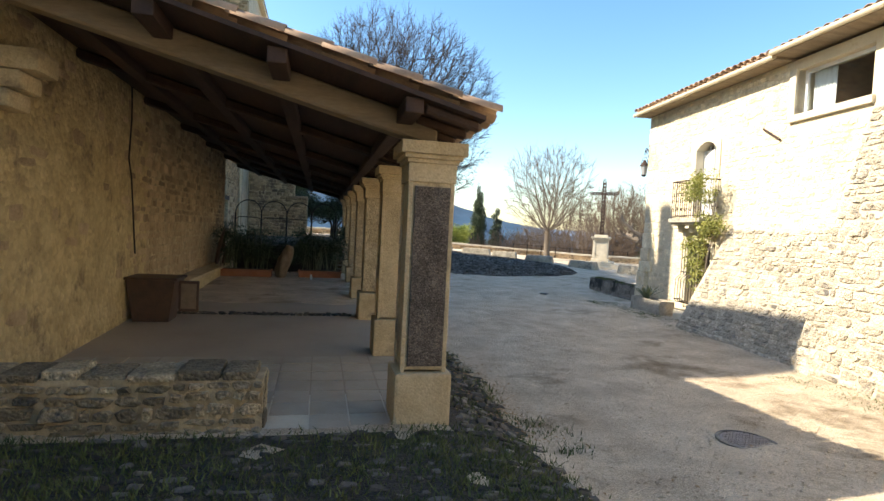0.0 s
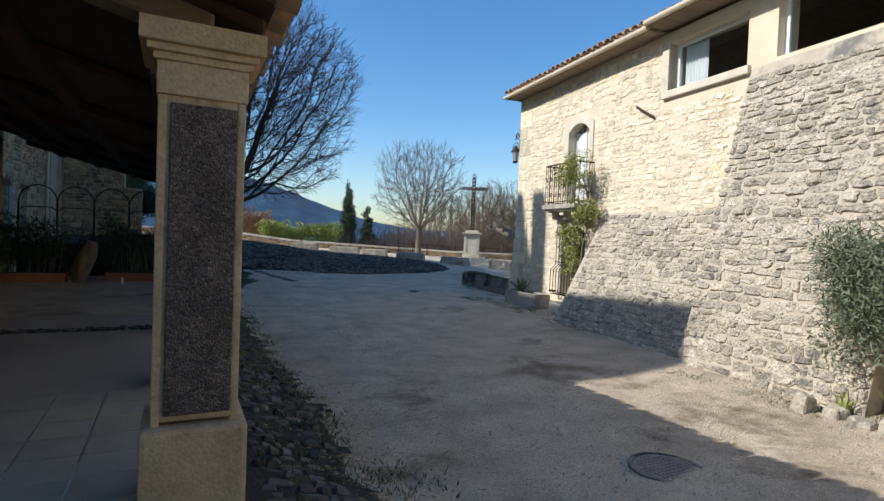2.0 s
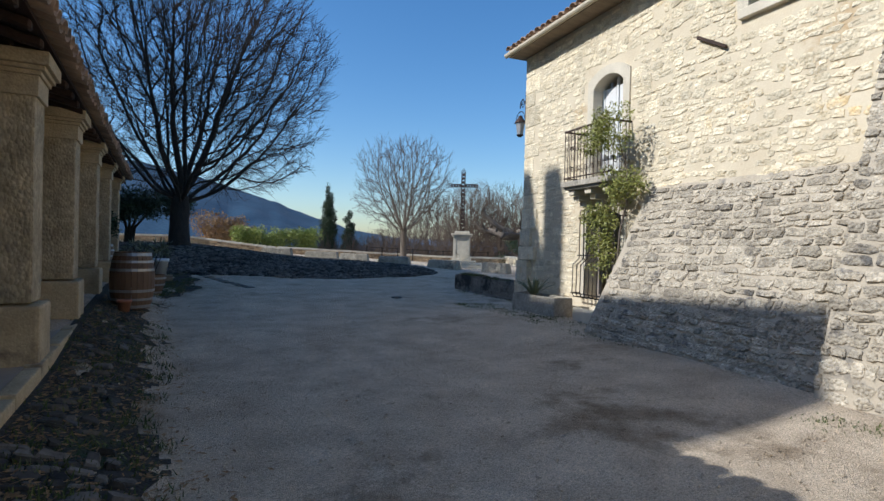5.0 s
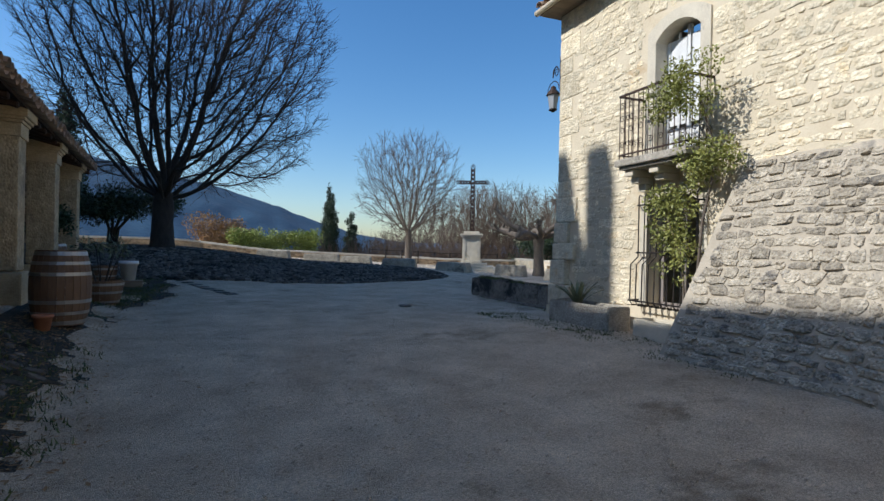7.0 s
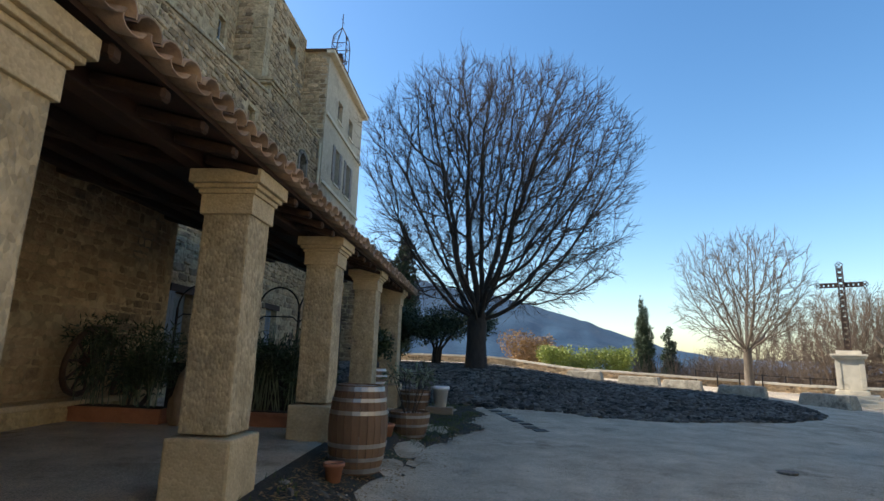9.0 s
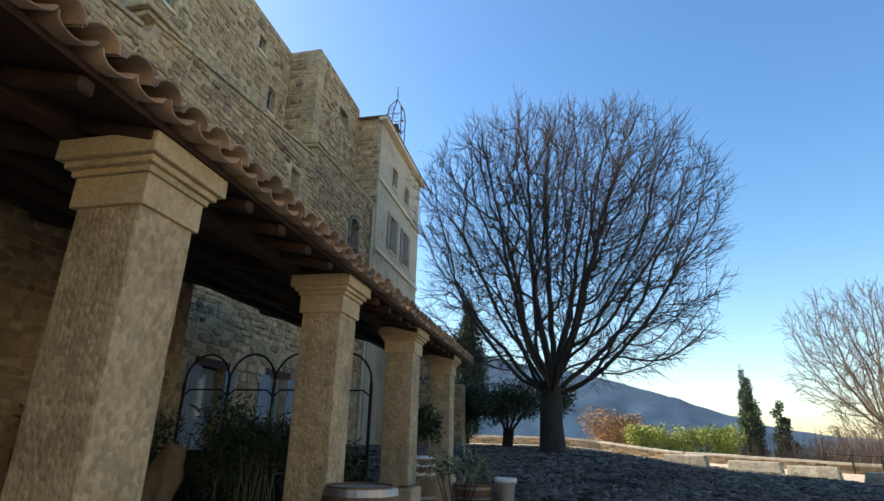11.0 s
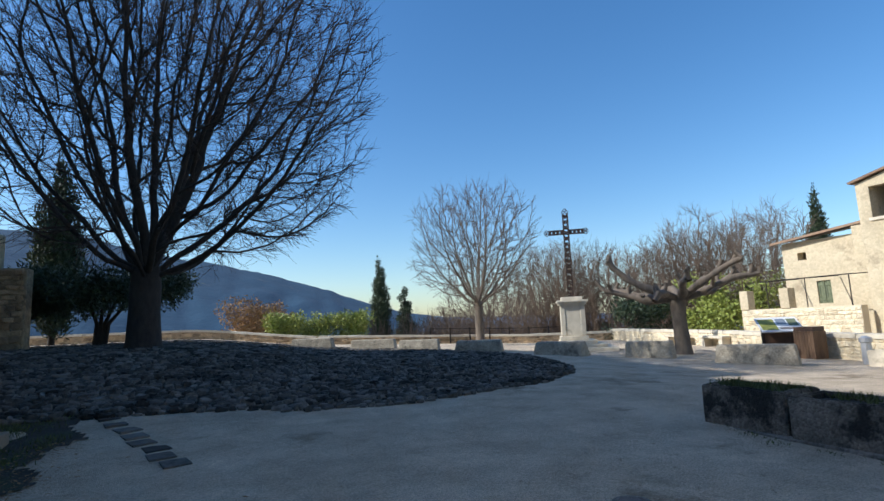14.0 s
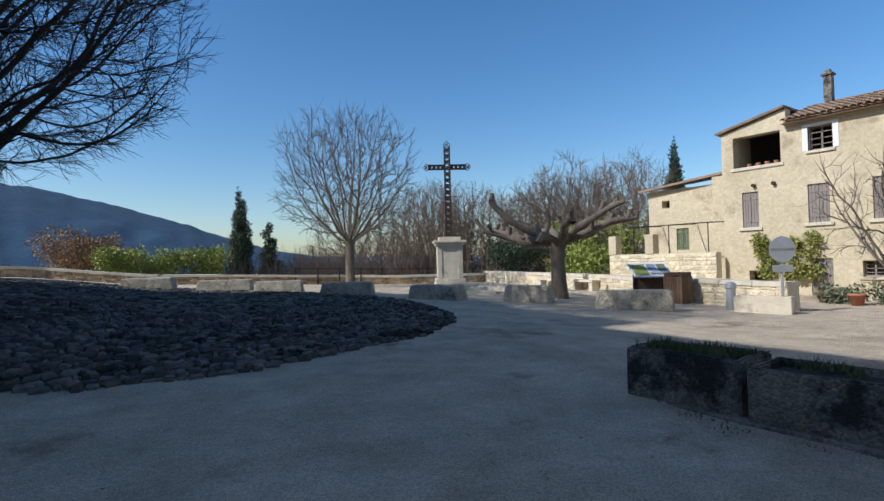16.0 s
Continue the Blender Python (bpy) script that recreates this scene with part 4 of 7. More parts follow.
for i in range(9):
    V, F = [], []
    a = i * 2 * math.pi / 9 + R.uniform(-0.2, 0.2)
    p, d = Vector((0, 0, 1.85)), Vector((math.cos(a), math.sin(a), 0.42)).normalized()
    pts, rad = [p], [0.15]
    for k in range(9):
        d = (d + Vector((R.uniform(-0.3, 0.3) + 0.12 * math.cos(a), R.uniform(-0.3, 0.3) + 0.12 * math.sin(a), R.uniform(-0.34, 0.32)))).normalized()
        p = p + d * 0.3
        pts.append(p)
        rad.append((0.14 - 0.008 * k) * R.uniform(0.7, 1.4))
    add_tube(V, F, pts, rad, 8)
    for k in (4, 6, 8, 9):
        q = pts[k] + Vector((R.uniform(-0.2, 0.2), R.uniform(-0.2, 0.2), R.uniform(0.15, 0.45)))
        add_tube(V, F, [pts[k], pts[k].lerp(q, 0.6), q], [0.09, 0.06, 0.085], 6)
    raw("limb", V, F, M_BARK_PALE, plane, "knobbly pollarded limb", smooth=True)

cypress((17.9, 60.1, -2.0), 8.9, 0.95, 21)
cypress((-1.9, 41.8, 1.0), 8.0, 1.1, 22)
cypress((40.3, 36.1, -1.5), 10.0, 1.0, 23)
cypress((41.6, 36.9, -1.5), 8.6, 0.9, 24)
# conifer beside the cypress, with tiers
cl = [(0.25 * math.sin(i * 2.1), 0.25 * math.cos(i * 1.7), 1.0 + i * 0.62, 1.25 * (1 - i / 10.5) + 0.1, 1.25 * (1 - i / 10.5) + 0.1, 0.42) for i in range(10)]
shrub("conifer", "small dark tiered conifer", "tree", (20.6, 61.4, -2.4), cl, 8000, 0.2, M_LEAF_DARK, 31, [([(0, 0, -0.5), (0, 0, 6.8)], 0.1)])
# hedge and winter-brown bushes behind the plaza wall
R = random.Random(4)
cl = [(R.uniform(-3.4, 3.6), R.uniform(-0.7, 0.7), R.uniform(-0.5, 1.25), R.uniform(0.55, 0.75)) for _ in range(60)]
shrub("hedge", "bright yellow-green clipped hedge behind the plaza wall", "hedge", (11.4, 53.4, 0.55), cl, 16000, 0.17, M_LEAF_HEDGE, 41)
cl = [(R.uniform(-2.2, 2.4), R.uniform(-1.4, 1.4), R.uniform(-0.4, 1.5) - 0.12 * abs(i - 14) * 0.5, R.uniform(0.6, 1.2)) for i in range(30)]
shrub("brown_bush", "rounded rusty-brown winter bush", "bush", (7.6, 57.6, 1.5), cl, 12000, 0.18, M_LEAF_RUST, 42)
cl = [(R.uniform(-2.5, 2.5), R.uniform(-1.0, 1.0), R.uniform(-0.8, 1.2), R.uniform(0.5, 1.0)) for i in range(22)]
shrub("evergreen_shrub", "dark glossy evergreen shrubs behind the pale wall", "bush", (29.5, 40.2, 0.6), cl, 5000, 0.2, M_LEAF_DARK, 43)
cl = [(R.uniform(-2.6, 2.0), R.uniform(-1.6, 1.6), R.uniform(-0.8, 1.6), R.uniform(0.6, 1.1)) for i in range(26)]
shrub("green_shrub", "leafy green shrubs behind the pale wall", "bush", (31.0, 35.0, 0.9), cl, 7000, 0.2, M_LEAF_HEDGE, 44)
# olive trees beside the tower
olive = None
for k, (x, y, s) in enumerate(((0.9, 36.3, 1.15), (-2.0, 37.2, 1.0))):
    R = random.Random(50 + k)
    cl = [(R.uniform(-2.1, 2.1) * s, R.uniform(-1.2, 1.2) * s, R.uniform(1.35, 2.2) * s, R.uniform(0.45, 0.8) * s, R.uniform(0.45, 0.8) * s, 0.45 * s) for _ in range(34)]
    st = [([(0.1 * i - 0.2, 0, -0.2), (0.12 * i - 0.15, 0.05, 0.7 * s), (0.5 * (i - 1), 0.1, 1.6 * s)], 0.09) for i in range(4)]
    shrub("olive_tree", "low dark olive tree with several crooked stems", "tree", (x, y, gz(x, y)), cl, 16000, 0.17, M_LEAF_DARK, 60 + k, st, group="olive trees", long=3.5)

# leafless woods that drop away behind the wall
kinds = [bare_tree("bare_tree", "leafless greyish-brown woodland tree", (30.5 + i * 1.0, 52.0 + i, -5.0), 12.0, 3.9, 2.6, 8, 800, 0.15, M_WOODS, M_WOODS, 70 + i, step=0.42, low=18, spread=60, twig=0.9, twig_r=0.013, per=2, tip=0.014, group="woodland trees", lift=0.12) for i in range(3)]
R = random.Random(9)
spots = [(33, 63), (36.5, 56), (38, 52.5), (35.7, 45.5), (40, 49), (27, 60), (29, 56), (24, 60), (22.5, 57), (31, 67), (44, 47), (42, 42), (34, 40.5), (38, 38), (26, 66), (33, 48.5), (36, 42), (45, 53)]
for i, (x, y) in enumerate(spots):
    low = 0.78 if x < 31 else 1.0
    copy_thing(kinds[i % 3], pose(x, y, -4.6 - 1.4 * (x < 31), 0, 0, R.uniform(0, 360)) @ Matrix.Scale(R.uniform(0.85, 1.1) * low, 4))
copy_thing(kinds[0], pose(31.9, 34.3, -2.2, 0, 0, 80) @ Matrix.Scale(0.68, 4))
cl = [(R.uniform(-14, 16), R.uniform(-4, 6), R.uniform(-3, 1.5), R.uniform(0.8, 1.6)) for _ in range(60)]
V, F = [], []
for i in range(3200):
    p = Vector((R.uniform(-17, 17), R.uniform(-2.5, 4), R.uniform(-2.5, -0.5)))
    q = p + Vector((R.uniform(-0.9, 0.9), R.uniform(-0.7, 0.7), R.uniform(0.9, 3.2)))
    add_tube(V, F, [p, p.lerp(q, 0.5) + Vector((R.uniform(-0.2, 0.2), 0, 0)), q], [0.03, 0.02, 0.008], 3)
ob = raw("undergrowth", V, F, M_WOODS)
ob.matrix_world = pose(30.5, 54.5, 0.2, 0, 0, -18)
tagged(ob, "tangle of bare brown undergrowth behind the wall", "undergrowth", kind="stuff")

# ---- hills ----
def hill(name, label, dist, profile, mat, seed, base=-60):
    az = np.linspace(profile[0][0], profile[-1][0], 200)
    el = np.interp(az, [q[0] for q in profile], [q[1] for q in profile])
    rows, V = 26, []
    for j in range(rows):
        t = j / (rows - 1)
        for a, e in zip(az, el):
            top = dist * math.tan(radians(e)) * 1.0 + 4 * noise.fractal(Vector((a * 0.9, seed, 0)), 1.0, 2.0, 5)
            r = dist * (0.55 + 0.45 * t)
            z = base + (top - base) * (t ** 0.8) + (16 * noise.fractal(Vector((a * 0.35, t * 5, seed)), 1.0, 2.0, 5)) * t * (1 - t) * 2
            V.append((r * math.sin(radians(a)), r * math.cos(radians(a)), z))
    n = len(az)
    F = [(j * n + i, j * n + i + 1, (j + 1) * n + i + 1, (j + 1) * n + i) for j in range(rows - 1) for i in range(n - 1)]
    tagged(raw(name, V, F, mat, smooth=True), label, "hill", kind="structure")


# both hills carry their haze as blue in the material
hill("backdrop_hill", "wooded hillside across the valley, dark blue from haze put into its colour", 1500, [(-75, 9), (-40, 9.5), (-20, 9.6), (-11, 9.0), (-4, 7.35), (0, 6.85), (5.5, 5.55), (8, 4.75), (10.8, 4.0), (13.4, 2.95), (18, 1.6), (26, 0.2), (40, -1)], M_HILL, 3.3)
hill("backdrop_ridge", "far ridge on the horizon, paled by haze put into its colour", 2600, [(5, 1.5), (16, 1.3), (25, 0.7), (40, 0.5), (60, 0.9), (90, 0.6)], M_HILL_FAR, 8.1, -120)

# ---- plaza ----
def rough_block(name, sx, sy, sz, mat, parent, seed, taper=0.08, bevel=0.05, label=""):
    """A hewn block with chamfered, uneven edges."""
    bm = bmesh.new()
    box(bm, -sx / 2, sx / 2, -sy / 2, sy / 2, -0.15, sz, bevel)
    bmesh.ops.subdivide_edges(bm, edges=[e for e in bm.edges if e.calc_length() > 0.25], cuts=3, use_grid_fill=True)
    o = Vector((seed * 3.7, seed * 1.3, 0))
    for q in bm.verts:
        k = 1 - taper * max(0, q.co.z) / sz
        q.co.x *= k
        q.co.y *= k * (1 - 0.15 * max(0, q.co.z) / sz)
        q.co += Vector((noise.noise(q.co * 3 + o), noise.noise(q.co * 3 + o + Vector((5, 0, 0))), noise.noise(q.co * 4 + o + Vector((0, 9, 0))))) * 0.03
    return part(name, bm, mat, parent, label, smooth=False)


for i, (x, y, l, a) in enumerate(((8.7, 38.8, 1.9, -25), (11.2, 37.6, 2.1, -30), (12.5, 35.2, 1.75, -32), (13.9, 32.4, 1.8, -36), (15.3, 29.1, 1.75, -58), (17.2, 27.1, 1.45, -58), (18.0, 24.1, 1.95, -60))):
    ob = rough_block("stone_block", l, 0.62, 0.46 if i < 5 else 0.52, M_BLOCK, None, i + 1)
    ob.matrix_world = pose(x, y, gz(x, y) - 0.02, 0, 0, a)
    tagged(ob, "long weathered limestone block lying on the gravel", "stone block", "stone blocks round the plaza")

cross = thing("stone_cross_monument", "wrought-iron openwork cross on a stone pedestal with steps", "monument", at=(18.2, 32.35, 0.0))
cross.rotation_euler = (0, 0, radians(-33))
g0 = gz(18.2, 32.35)
for k, (w, z0, z1) in enumerate(((1.55, g0 - 0.2, g0 + 0.13), (1.2, g0 + 0.13, g0 + 0.26), (0.85, g0 + 0.26, g0 + 0.40))):
    part("step", boxes((-w * 0.7, w, -w, w, z0, z1), bevel=0.02), M_PALE_STONE, cross)
b0 = g0 + 0.40
part("pedestal_base", boxes((-0.56, 0.56, -0.56, 0.56, b0, b0 + 0.16), bevel=0.02), M_PALE_STONE, cross)
part("pedestal", boxes((-0.46, 0.46, -0.46, 0.46, b0 + 0.16, b0 + 1.42), (-0.48, -0.3, -0.48, 0.48, b0 + 0.2, b0 + 1.38), (0.3, 0.48, -0.48, 0.48, b0 + 0.2, b0 + 1.38), bevel=0.012), M_PALE_STONE, cross)
part("cornice", boxes((-0.56, 0.56, -0.56, 0.56, b0 + 1.42, b0 + 1.52), (-0.62, 0.62, -0.62, 0.62, b0 + 1.52, b0 + 1.6), (-0.42, 0.42, -0.42, 0.42, b0 + 1.6, b0 + 1.74), bevel=0.015), M_PALE_STONE, cross)
c0 = b0 + 1.74


def lattice(a, b, w, cells):
    """An openwork iron bar: four corner rods with crossed braces and rings."""
    bm = bmesh.new()
    a, b = Vector(a), Vector(b)
    d = (b - a).normalized()
    s = Vector((1, 0, 0)) if abs(d.z) > 0.5 else Vector((0, 0, 1))
    t = d.cross(s)
    for i in (-1, 1):
        for j in (-1, 1):
            tube(bm, [a + s * w * i + t * w * j, b + s * w * i + t * w * j], 0.024, n=5)
    L = (b - a).length
    for k in range(cells):
        p, q = a + d * L * k / cells, a + d * L * (k + 1) / cells
        for j in (-1, 1):
            tube(bm, [p + s * w + t * w * j, q - s * w + t * w * j], 0.014, n=4)
            tube(bm, [p - s * w + t * w * j, q + s * w + t * w * j], 0.014, n=4)
            m = (p + q) / 2 + t * w * j
            tube(bm, [m + (s * math.cos(x) + d * math.sin(x)) * w * 0.6 for x in np.linspace(0, 2 * math.pi, 9)], 0.014, n=4)
    return bm


part("cross_upright", lattice((0, 0, c0), (0, 0, c0 + 3.5), 0.10, 15), M_RUST, cross, "rusty black openwork iron upright")
for s in (-1, 1):
    part("cross_arm", lattice((0.1 * s, 0, c0 + 2.72), (0.75 * s, 0, c0 + 2.72), 0.075, 4), M_RUST, cross)
    bm = bmesh.new()
    for k in range(3):
        aa = k * math.pi / 2 - math.pi / 2
        m = Vector((0.8 * s + 0.05 * s * math.cos(aa), 0, c0 + 2.72 + 0.07 * math.sin(aa)))
        tube(bm, [m + Vector((math.cos(x) * 0.06, 0, math.sin(x) * 0.06)) for x in np.linspace(0, 2 * math.pi, 9)], 0.016, n=5)
    part("arm_finial", bm, M_RUST, cross)
bm = bmesh.new()
for k in range(3):
    m = Vector(((k - 1) * 0.07, 0, c0 + 3.58 + (0.08 if k == 1 else 0)))
    tube(bm, [m + Vector((math.cos(x) * 0.06, 0, math.sin(x) * 0.06)) for x in np.linspace(0, 2 * math.pi, 9)], 0.016, n=5)
part("top_finial", bm, M_RUST, cross)


def wall_run(name, label, pts, height, thick, mat, stone, seed):
    """A low rubble wall along points, with its stones and coping."""
    w = thing(name, label, "wall", kind="structure")
    R = random.Random(seed)
    for (xa, ya), (xb, yb) in zip(pts, pts[1:]):
        L = math.hypot(xb - xa, yb - ya)
        ux, uy = (xb - xa) / L, (yb - ya) / L
        nx, ny = uy, -ux
        n = max(2, int(L / 1.5))
        bm = bmesh.new()
        tops = []
        for k in range(n + 1):
            x, y = xa + ux * L * k / n, ya + uy * L * k / n
            z = gz(x, y)
            tops.append([bm.verts.new((x + nx * o, y + ny * o, zz)) for o, zz in ((thick / 2, z - 1.2), (thick / 2, z + height), (-thick / 2, z + height), (-thick / 2, z - 1.2))])
        for a, b in zip(tops, tops[1:]):
            for i in range(4):
                bm.faces.new((a[i], a[(i + 1) % 4], b[(i + 1) % 4], b[i]))
        bm.faces.new(tops[0]), bm.faces.new(tops[-1][::-1])
        part("core", bm, mat, w)

        def surf(u, v, d):
            x, y = xa + ux * u, ya + uy * u
            return (x + nx * (thick / 2 + d), y + ny * (thick / 2 + d), gz(x, y) + v)
        lay(rubble(surf, 0, L, -0.05, height - 0.08, 0.15, 0.34, R, 0.03), w, "stone", stone, stone)
        k = 0.0
        V, F = [], []
        while k < L - 0.2:
            l = min(R.uniform(0.6, 1.1), L - k)
            o = len(V)
            for q in (k + 0.01, k + l - 0.01):
                x, y = xa + ux * q, ya + uy * q
                z = gz(x, y) + height
                V += [(x + nx * s, y + ny * s, z + zz + R.uniform(-0.008, 0.008)) for s, zz in ((thick / 2 + 0.05, -0.08), (thick / 2 + 0.04, 0.05), (-thick / 2 - 0.04, 0.05), (-thick / 2 - 0.05, -0.08))]
            F += [(o + i, o + (i + 1) % 4, o + 4 + (i + 1) % 4, o + 4 + i) for i in range(4)] + [(o, o + 3, o + 2, o + 1), (o + 4, o + 5, o + 6, o + 7)]
            k += l
        tagged(raw("coping", V, F, M_PALE_STONE, w), kind="stuff")
    return w


wall_run("wall_plaza", "low brown rubble wall with stone coping at the plaza's edge", [(-6, 51.5), (5.5, 50.0), (10.5, 48.0), (19.5, 45.0), (27.5, 41.0)], 0.5, 0.45, M_CASTLE, M_CASTLE_STONE_J, 77)
wall_run("wall_pale", "low pale limestone wall beside the plaza", [(27.5, 41.0), (25.4, 33.5), (23.4, 27.2)], 0.62, 0.45, M_CREAM, M_CREAM_STONE_J, 78)
wall_run("wall_house_front", "low cream garden wall in front of the house", [(22.4, 25.6), (21.4, 21.7)], 0.72, 0.45, M_CREAM, M_CREAM_STONE_J, 79)
fence = thing("iron_railing", "thin dark iron railing posts on the plaza wall", "railing")
for k in range(9):
    x, y = 17.0 + k * 1.15, 45.6 - k * 0.46
    part("post", boxes((x - 0.03, x + 0.03, y - 0.03, y + 0.03, gz(x, y), gz(x, y) + 1.0)), M_IRON, fence)
bm = bmesh.new()
tube(bm, [(17.0 + k * 1.15, 45.6 - k * 0.46, gz(17.0 + k * 1.15, 45.6 - k * 0.46) + 0.92) for k in range(9)], 0.02, n=5)
part("rail", bm, M_IRON, fence)


# ---- under the arcade ----
rng = random.Random(5)
low = thing("low_stone_wall", "low rubble wall with flat weathered capstones", "wall")
part("core", boxes((ARC_WALL, -0.44, 4.99, 5.38, -0.5, 0.24)), M_CASTLE, low)
lay(rubble(lambda u, v, d: (u, 4.99 - d, v), ARC_WALL, -0.43, -0.32, 0.22, 0.115, 0.2, rng, 0.045, 0.03, wave=0.05), low, "stone", M_WARM_STONE, M_CREAM_STONE_J, lambda u, v: True)
lay(rubble(lambda u, v, d: (-0.44 + d, u, v), 5.0, 5.38, -0.26, 0.22, 0.14, 0.24, rng, 0.02, 0.015), low, "stone", M_WARM_STONE, M_CREAM_STONE_J, lambda u, v: True)
x = ARC_WALL
while x < -0.6:
    l = min(rng.uniform(0.2, 0.42), -0.42 - x)
    part("capstone", boxes((x + 0.008, x + l - 0.008, 4.97 + rng.uniform(-0.03, 0.02), 5.42, 0.22, 0.22 + rng.uniform(0.06, 0.12)), bevel=0.03), M_WARM_STONE, low)
    x += l

grate = thing("drain_grate", "long black slotted drain grate at the terrace edge", "drain", at=(-0.42, 4.87, -0.25))
part("frame", boxes((0, 1.16, 0, 0.012, -0.05, 0.012), (0, 1.16, 0.1, 0.112, -0.05, 0.012), (0, 1.16, 0.012, 0.1, -0.05, -0.03)), M_IRON, grate)
for k in range(46):
    part("bar", boxes((0.012 + k * 0.025, 0.022 + k * 0.025, 0.012, 0.1, -0.02, 0.01)), M_IRON, grate)

cab = thing("dark_wooden_cabinet", "dark stained flared wooden cabinet with its small door open", "cabinet", at=(-2.75, 10.2, fl(10.2)))
bm = bmesh.new()
r0 = [bm.verts.new(q) for q in ((-0.28, -0.26, 0), (0.28, -0.26, 0), (0.28, 0.26, 0), (-0.28, 0.26, 0))]
r1 = [bm.verts.new(q) for q in ((-0.38, -0.33, 0.72), (0.38, -0.33, 0.72), (0.38, 0.33, 0.72), (-0.38, 0.33, 0.72))]
for k in range(4):
    bm.faces.new((r0[k], r0[(k + 1) % 4], r1[(k + 1) % 4], r1[k]))
bm.faces.new(r0[::-1]), bm.faces.new(r1)
part("body", bm, M_WOOD_DARK, cab)
part("lid", boxes((-0.42, 0.42, -0.37, 0.37, 0.72, 0.76), bevel=0.01), M_WOOD_DARK, cab)
door = part("door", boxes((0.39, 0.72, -0.1, -0.07, 0.16, 0.7), bevel=0.008), M_WOOD_DARK, cab)
part("door_panel", boxes((0.43, 0.68, -0.108, -0.1, 0.21, 0.65)), M_CLOTH, door, "pale mesh panel in the door")

bench = thing("stone_bench", "built-in plastered stone bench along the wall", "bench")
part("base", boxes((ARC_WALL, -2.74, 12.3, 17.6, -0.3, 0.22), bevel=0.02), M_PLASTER, bench)
part("seat", boxes((ARC_WALL, -2.68, 12.22, 17.65, 0.22, 0.3), bevel=0.025), M_DRESSED, bench)


def cartwheel(at, m, r=0.52):
    w = thing("cart_wheel", "old dark wooden cart wheel leaning on the wall", "wheel", "cart wheels")
    bm = bmesh.new()
    tube(bm, [(0, r * math.cos(a), r * math.sin(a)) for a in np.linspace(0, 2 * math.pi, 25)], 0.045, n=6, caps=False)
    part("rim", bm, M_WOOD_DARK, w)
    bm = bmesh.new()
    tube(bm, [(-0.1, 0, 0), (-0.04, 0, 0), (0.04, 0, 0), (0.1, 0, 0)], 0.085, 0.07, n=10)
    part("hub", bm, M_WOOD_DARK, w)
    for k in range(10):
        a = k * math.pi / 5
        bm = bmesh.new()
        tube(bm, [(0, 0.06 * math.cos(a), 0.06 * math.sin(a)), (0, r * math.cos(a), r * math.sin(a))], 0.024, 0.02, n=5)
        part("spoke", bm, M_WOOD_DARK, w)
    w.matrix_basis = m
    return w


wheel = cartwheel(None, pose(-2.80, 16.75, 0.87, 0, 12, 4))
copy_thing(wheel, pose(-2.80, 17.95, 0.45, 20, 12, -3))


def bamboo_planter(x, y, seed, length):
    p = thing("bamboo_planter", "terracotta-red trough planted with dense dark bamboo", "planter", "bamboo planters", at=(x, y, fl(y)))
    part("trough", boxes((-length / 2, length / 2, -0.19, 0.19, 0.0, 0.34), (-length / 2 - 0.02, length / 2 + 0.02, -0.21, 0.21, 0.29, 0.345), bevel=0.015), M_TERRA, p)
    part("soil", boxes((-length / 2 + 0.03, length / 2 - 0.03, -0.16, 0.16, 0.345, 0.352)), M_SOIL, p)
    R = random.Random(seed)
    V, F = [], []
    for _ in range(34):
        q = Vector((R.uniform(-length / 2 + 0.08, length / 2 - 0.08), R.uniform(-0.12, 0.12), 0.33))
        e = q + Vector((R.uniform(-0.18, 0.18), R.uniform(-0.15, 0.15), R.uniform(0.8, 1.3)))
        add_tube(V, F, [q, q.lerp(e, 0.5) + Vector((R.uniform(-0.04, 0.04), 0, 0)), e], [0.009, 0.008, 0.004], 4)
    tagged(raw("cane", V, F, M_LEAF_OLIVE, p), kind="stuff")
    v, f = leaves(seed, [(R.uniform(-length / 2, length / 2), R.uniform(-0.12, 0.12), R.uniform(0.75, 1.45)) for _ in range(26)], [R.uniform(0.16, 0.3) for _ in range(26)], 3200, 0.13, 6.5, 0.4)
    raw("foliage", v, f, M_LEAF_DARK, p)
    return p


bamboo_planter(-2.1, 16.6, 1, 1.5)
bamboo_planter(0.05, 16.75, 2, 1.25)
shrub("bamboo", "dark bamboo standing behind the planters", "plant", (-0.6, 17.9, fl(17.9)), [(R.uniform(-2.0, 1.2), R.uniform(-0.25, 0.25), R.uniform(0.5, 1.25), 0.32) for _ in range(26)], 4200, 0.13, M_LEAF_DARK, 15, [([(-1.2 + 0.3 * k, 0, 0), (-1.2 + 0.3 * k + 0.05, 0, 1.2)], 0.012) for k in range(8)], long=6.5)

# crumpled sack
bm = bmesh.new()
bmesh.ops.create_icosphere(bm, subdivisions=4, radius=1)
for q in bm.verts:
    c = q.co.copy()
    n1 = noise.fractal(c * 1.6, 1.0, 2.0, 4)
    q.co = Vector((c.x * 0.2 * (1 + 0.3 * n1), c.y * 0.15 * (1 + 0.3 * n1), 0.55 + c.z * 0.55 + 0.05 * n1))
    q.co.x += 0.10 * math.sin(c.z * 2.2)
sack = part("jute_sack", bm, M_CLOTH, smooth=True)
sack.location = (-0.98, 16.45, fl(16.45))
tagged(sack, "slumped crumpled tan jute sack between the planters", "sack")

umb = thing("parasol_base", "white round parasol base with a short tube", "parasol base", at=(-0.2, 16.05, fl(16.05)))
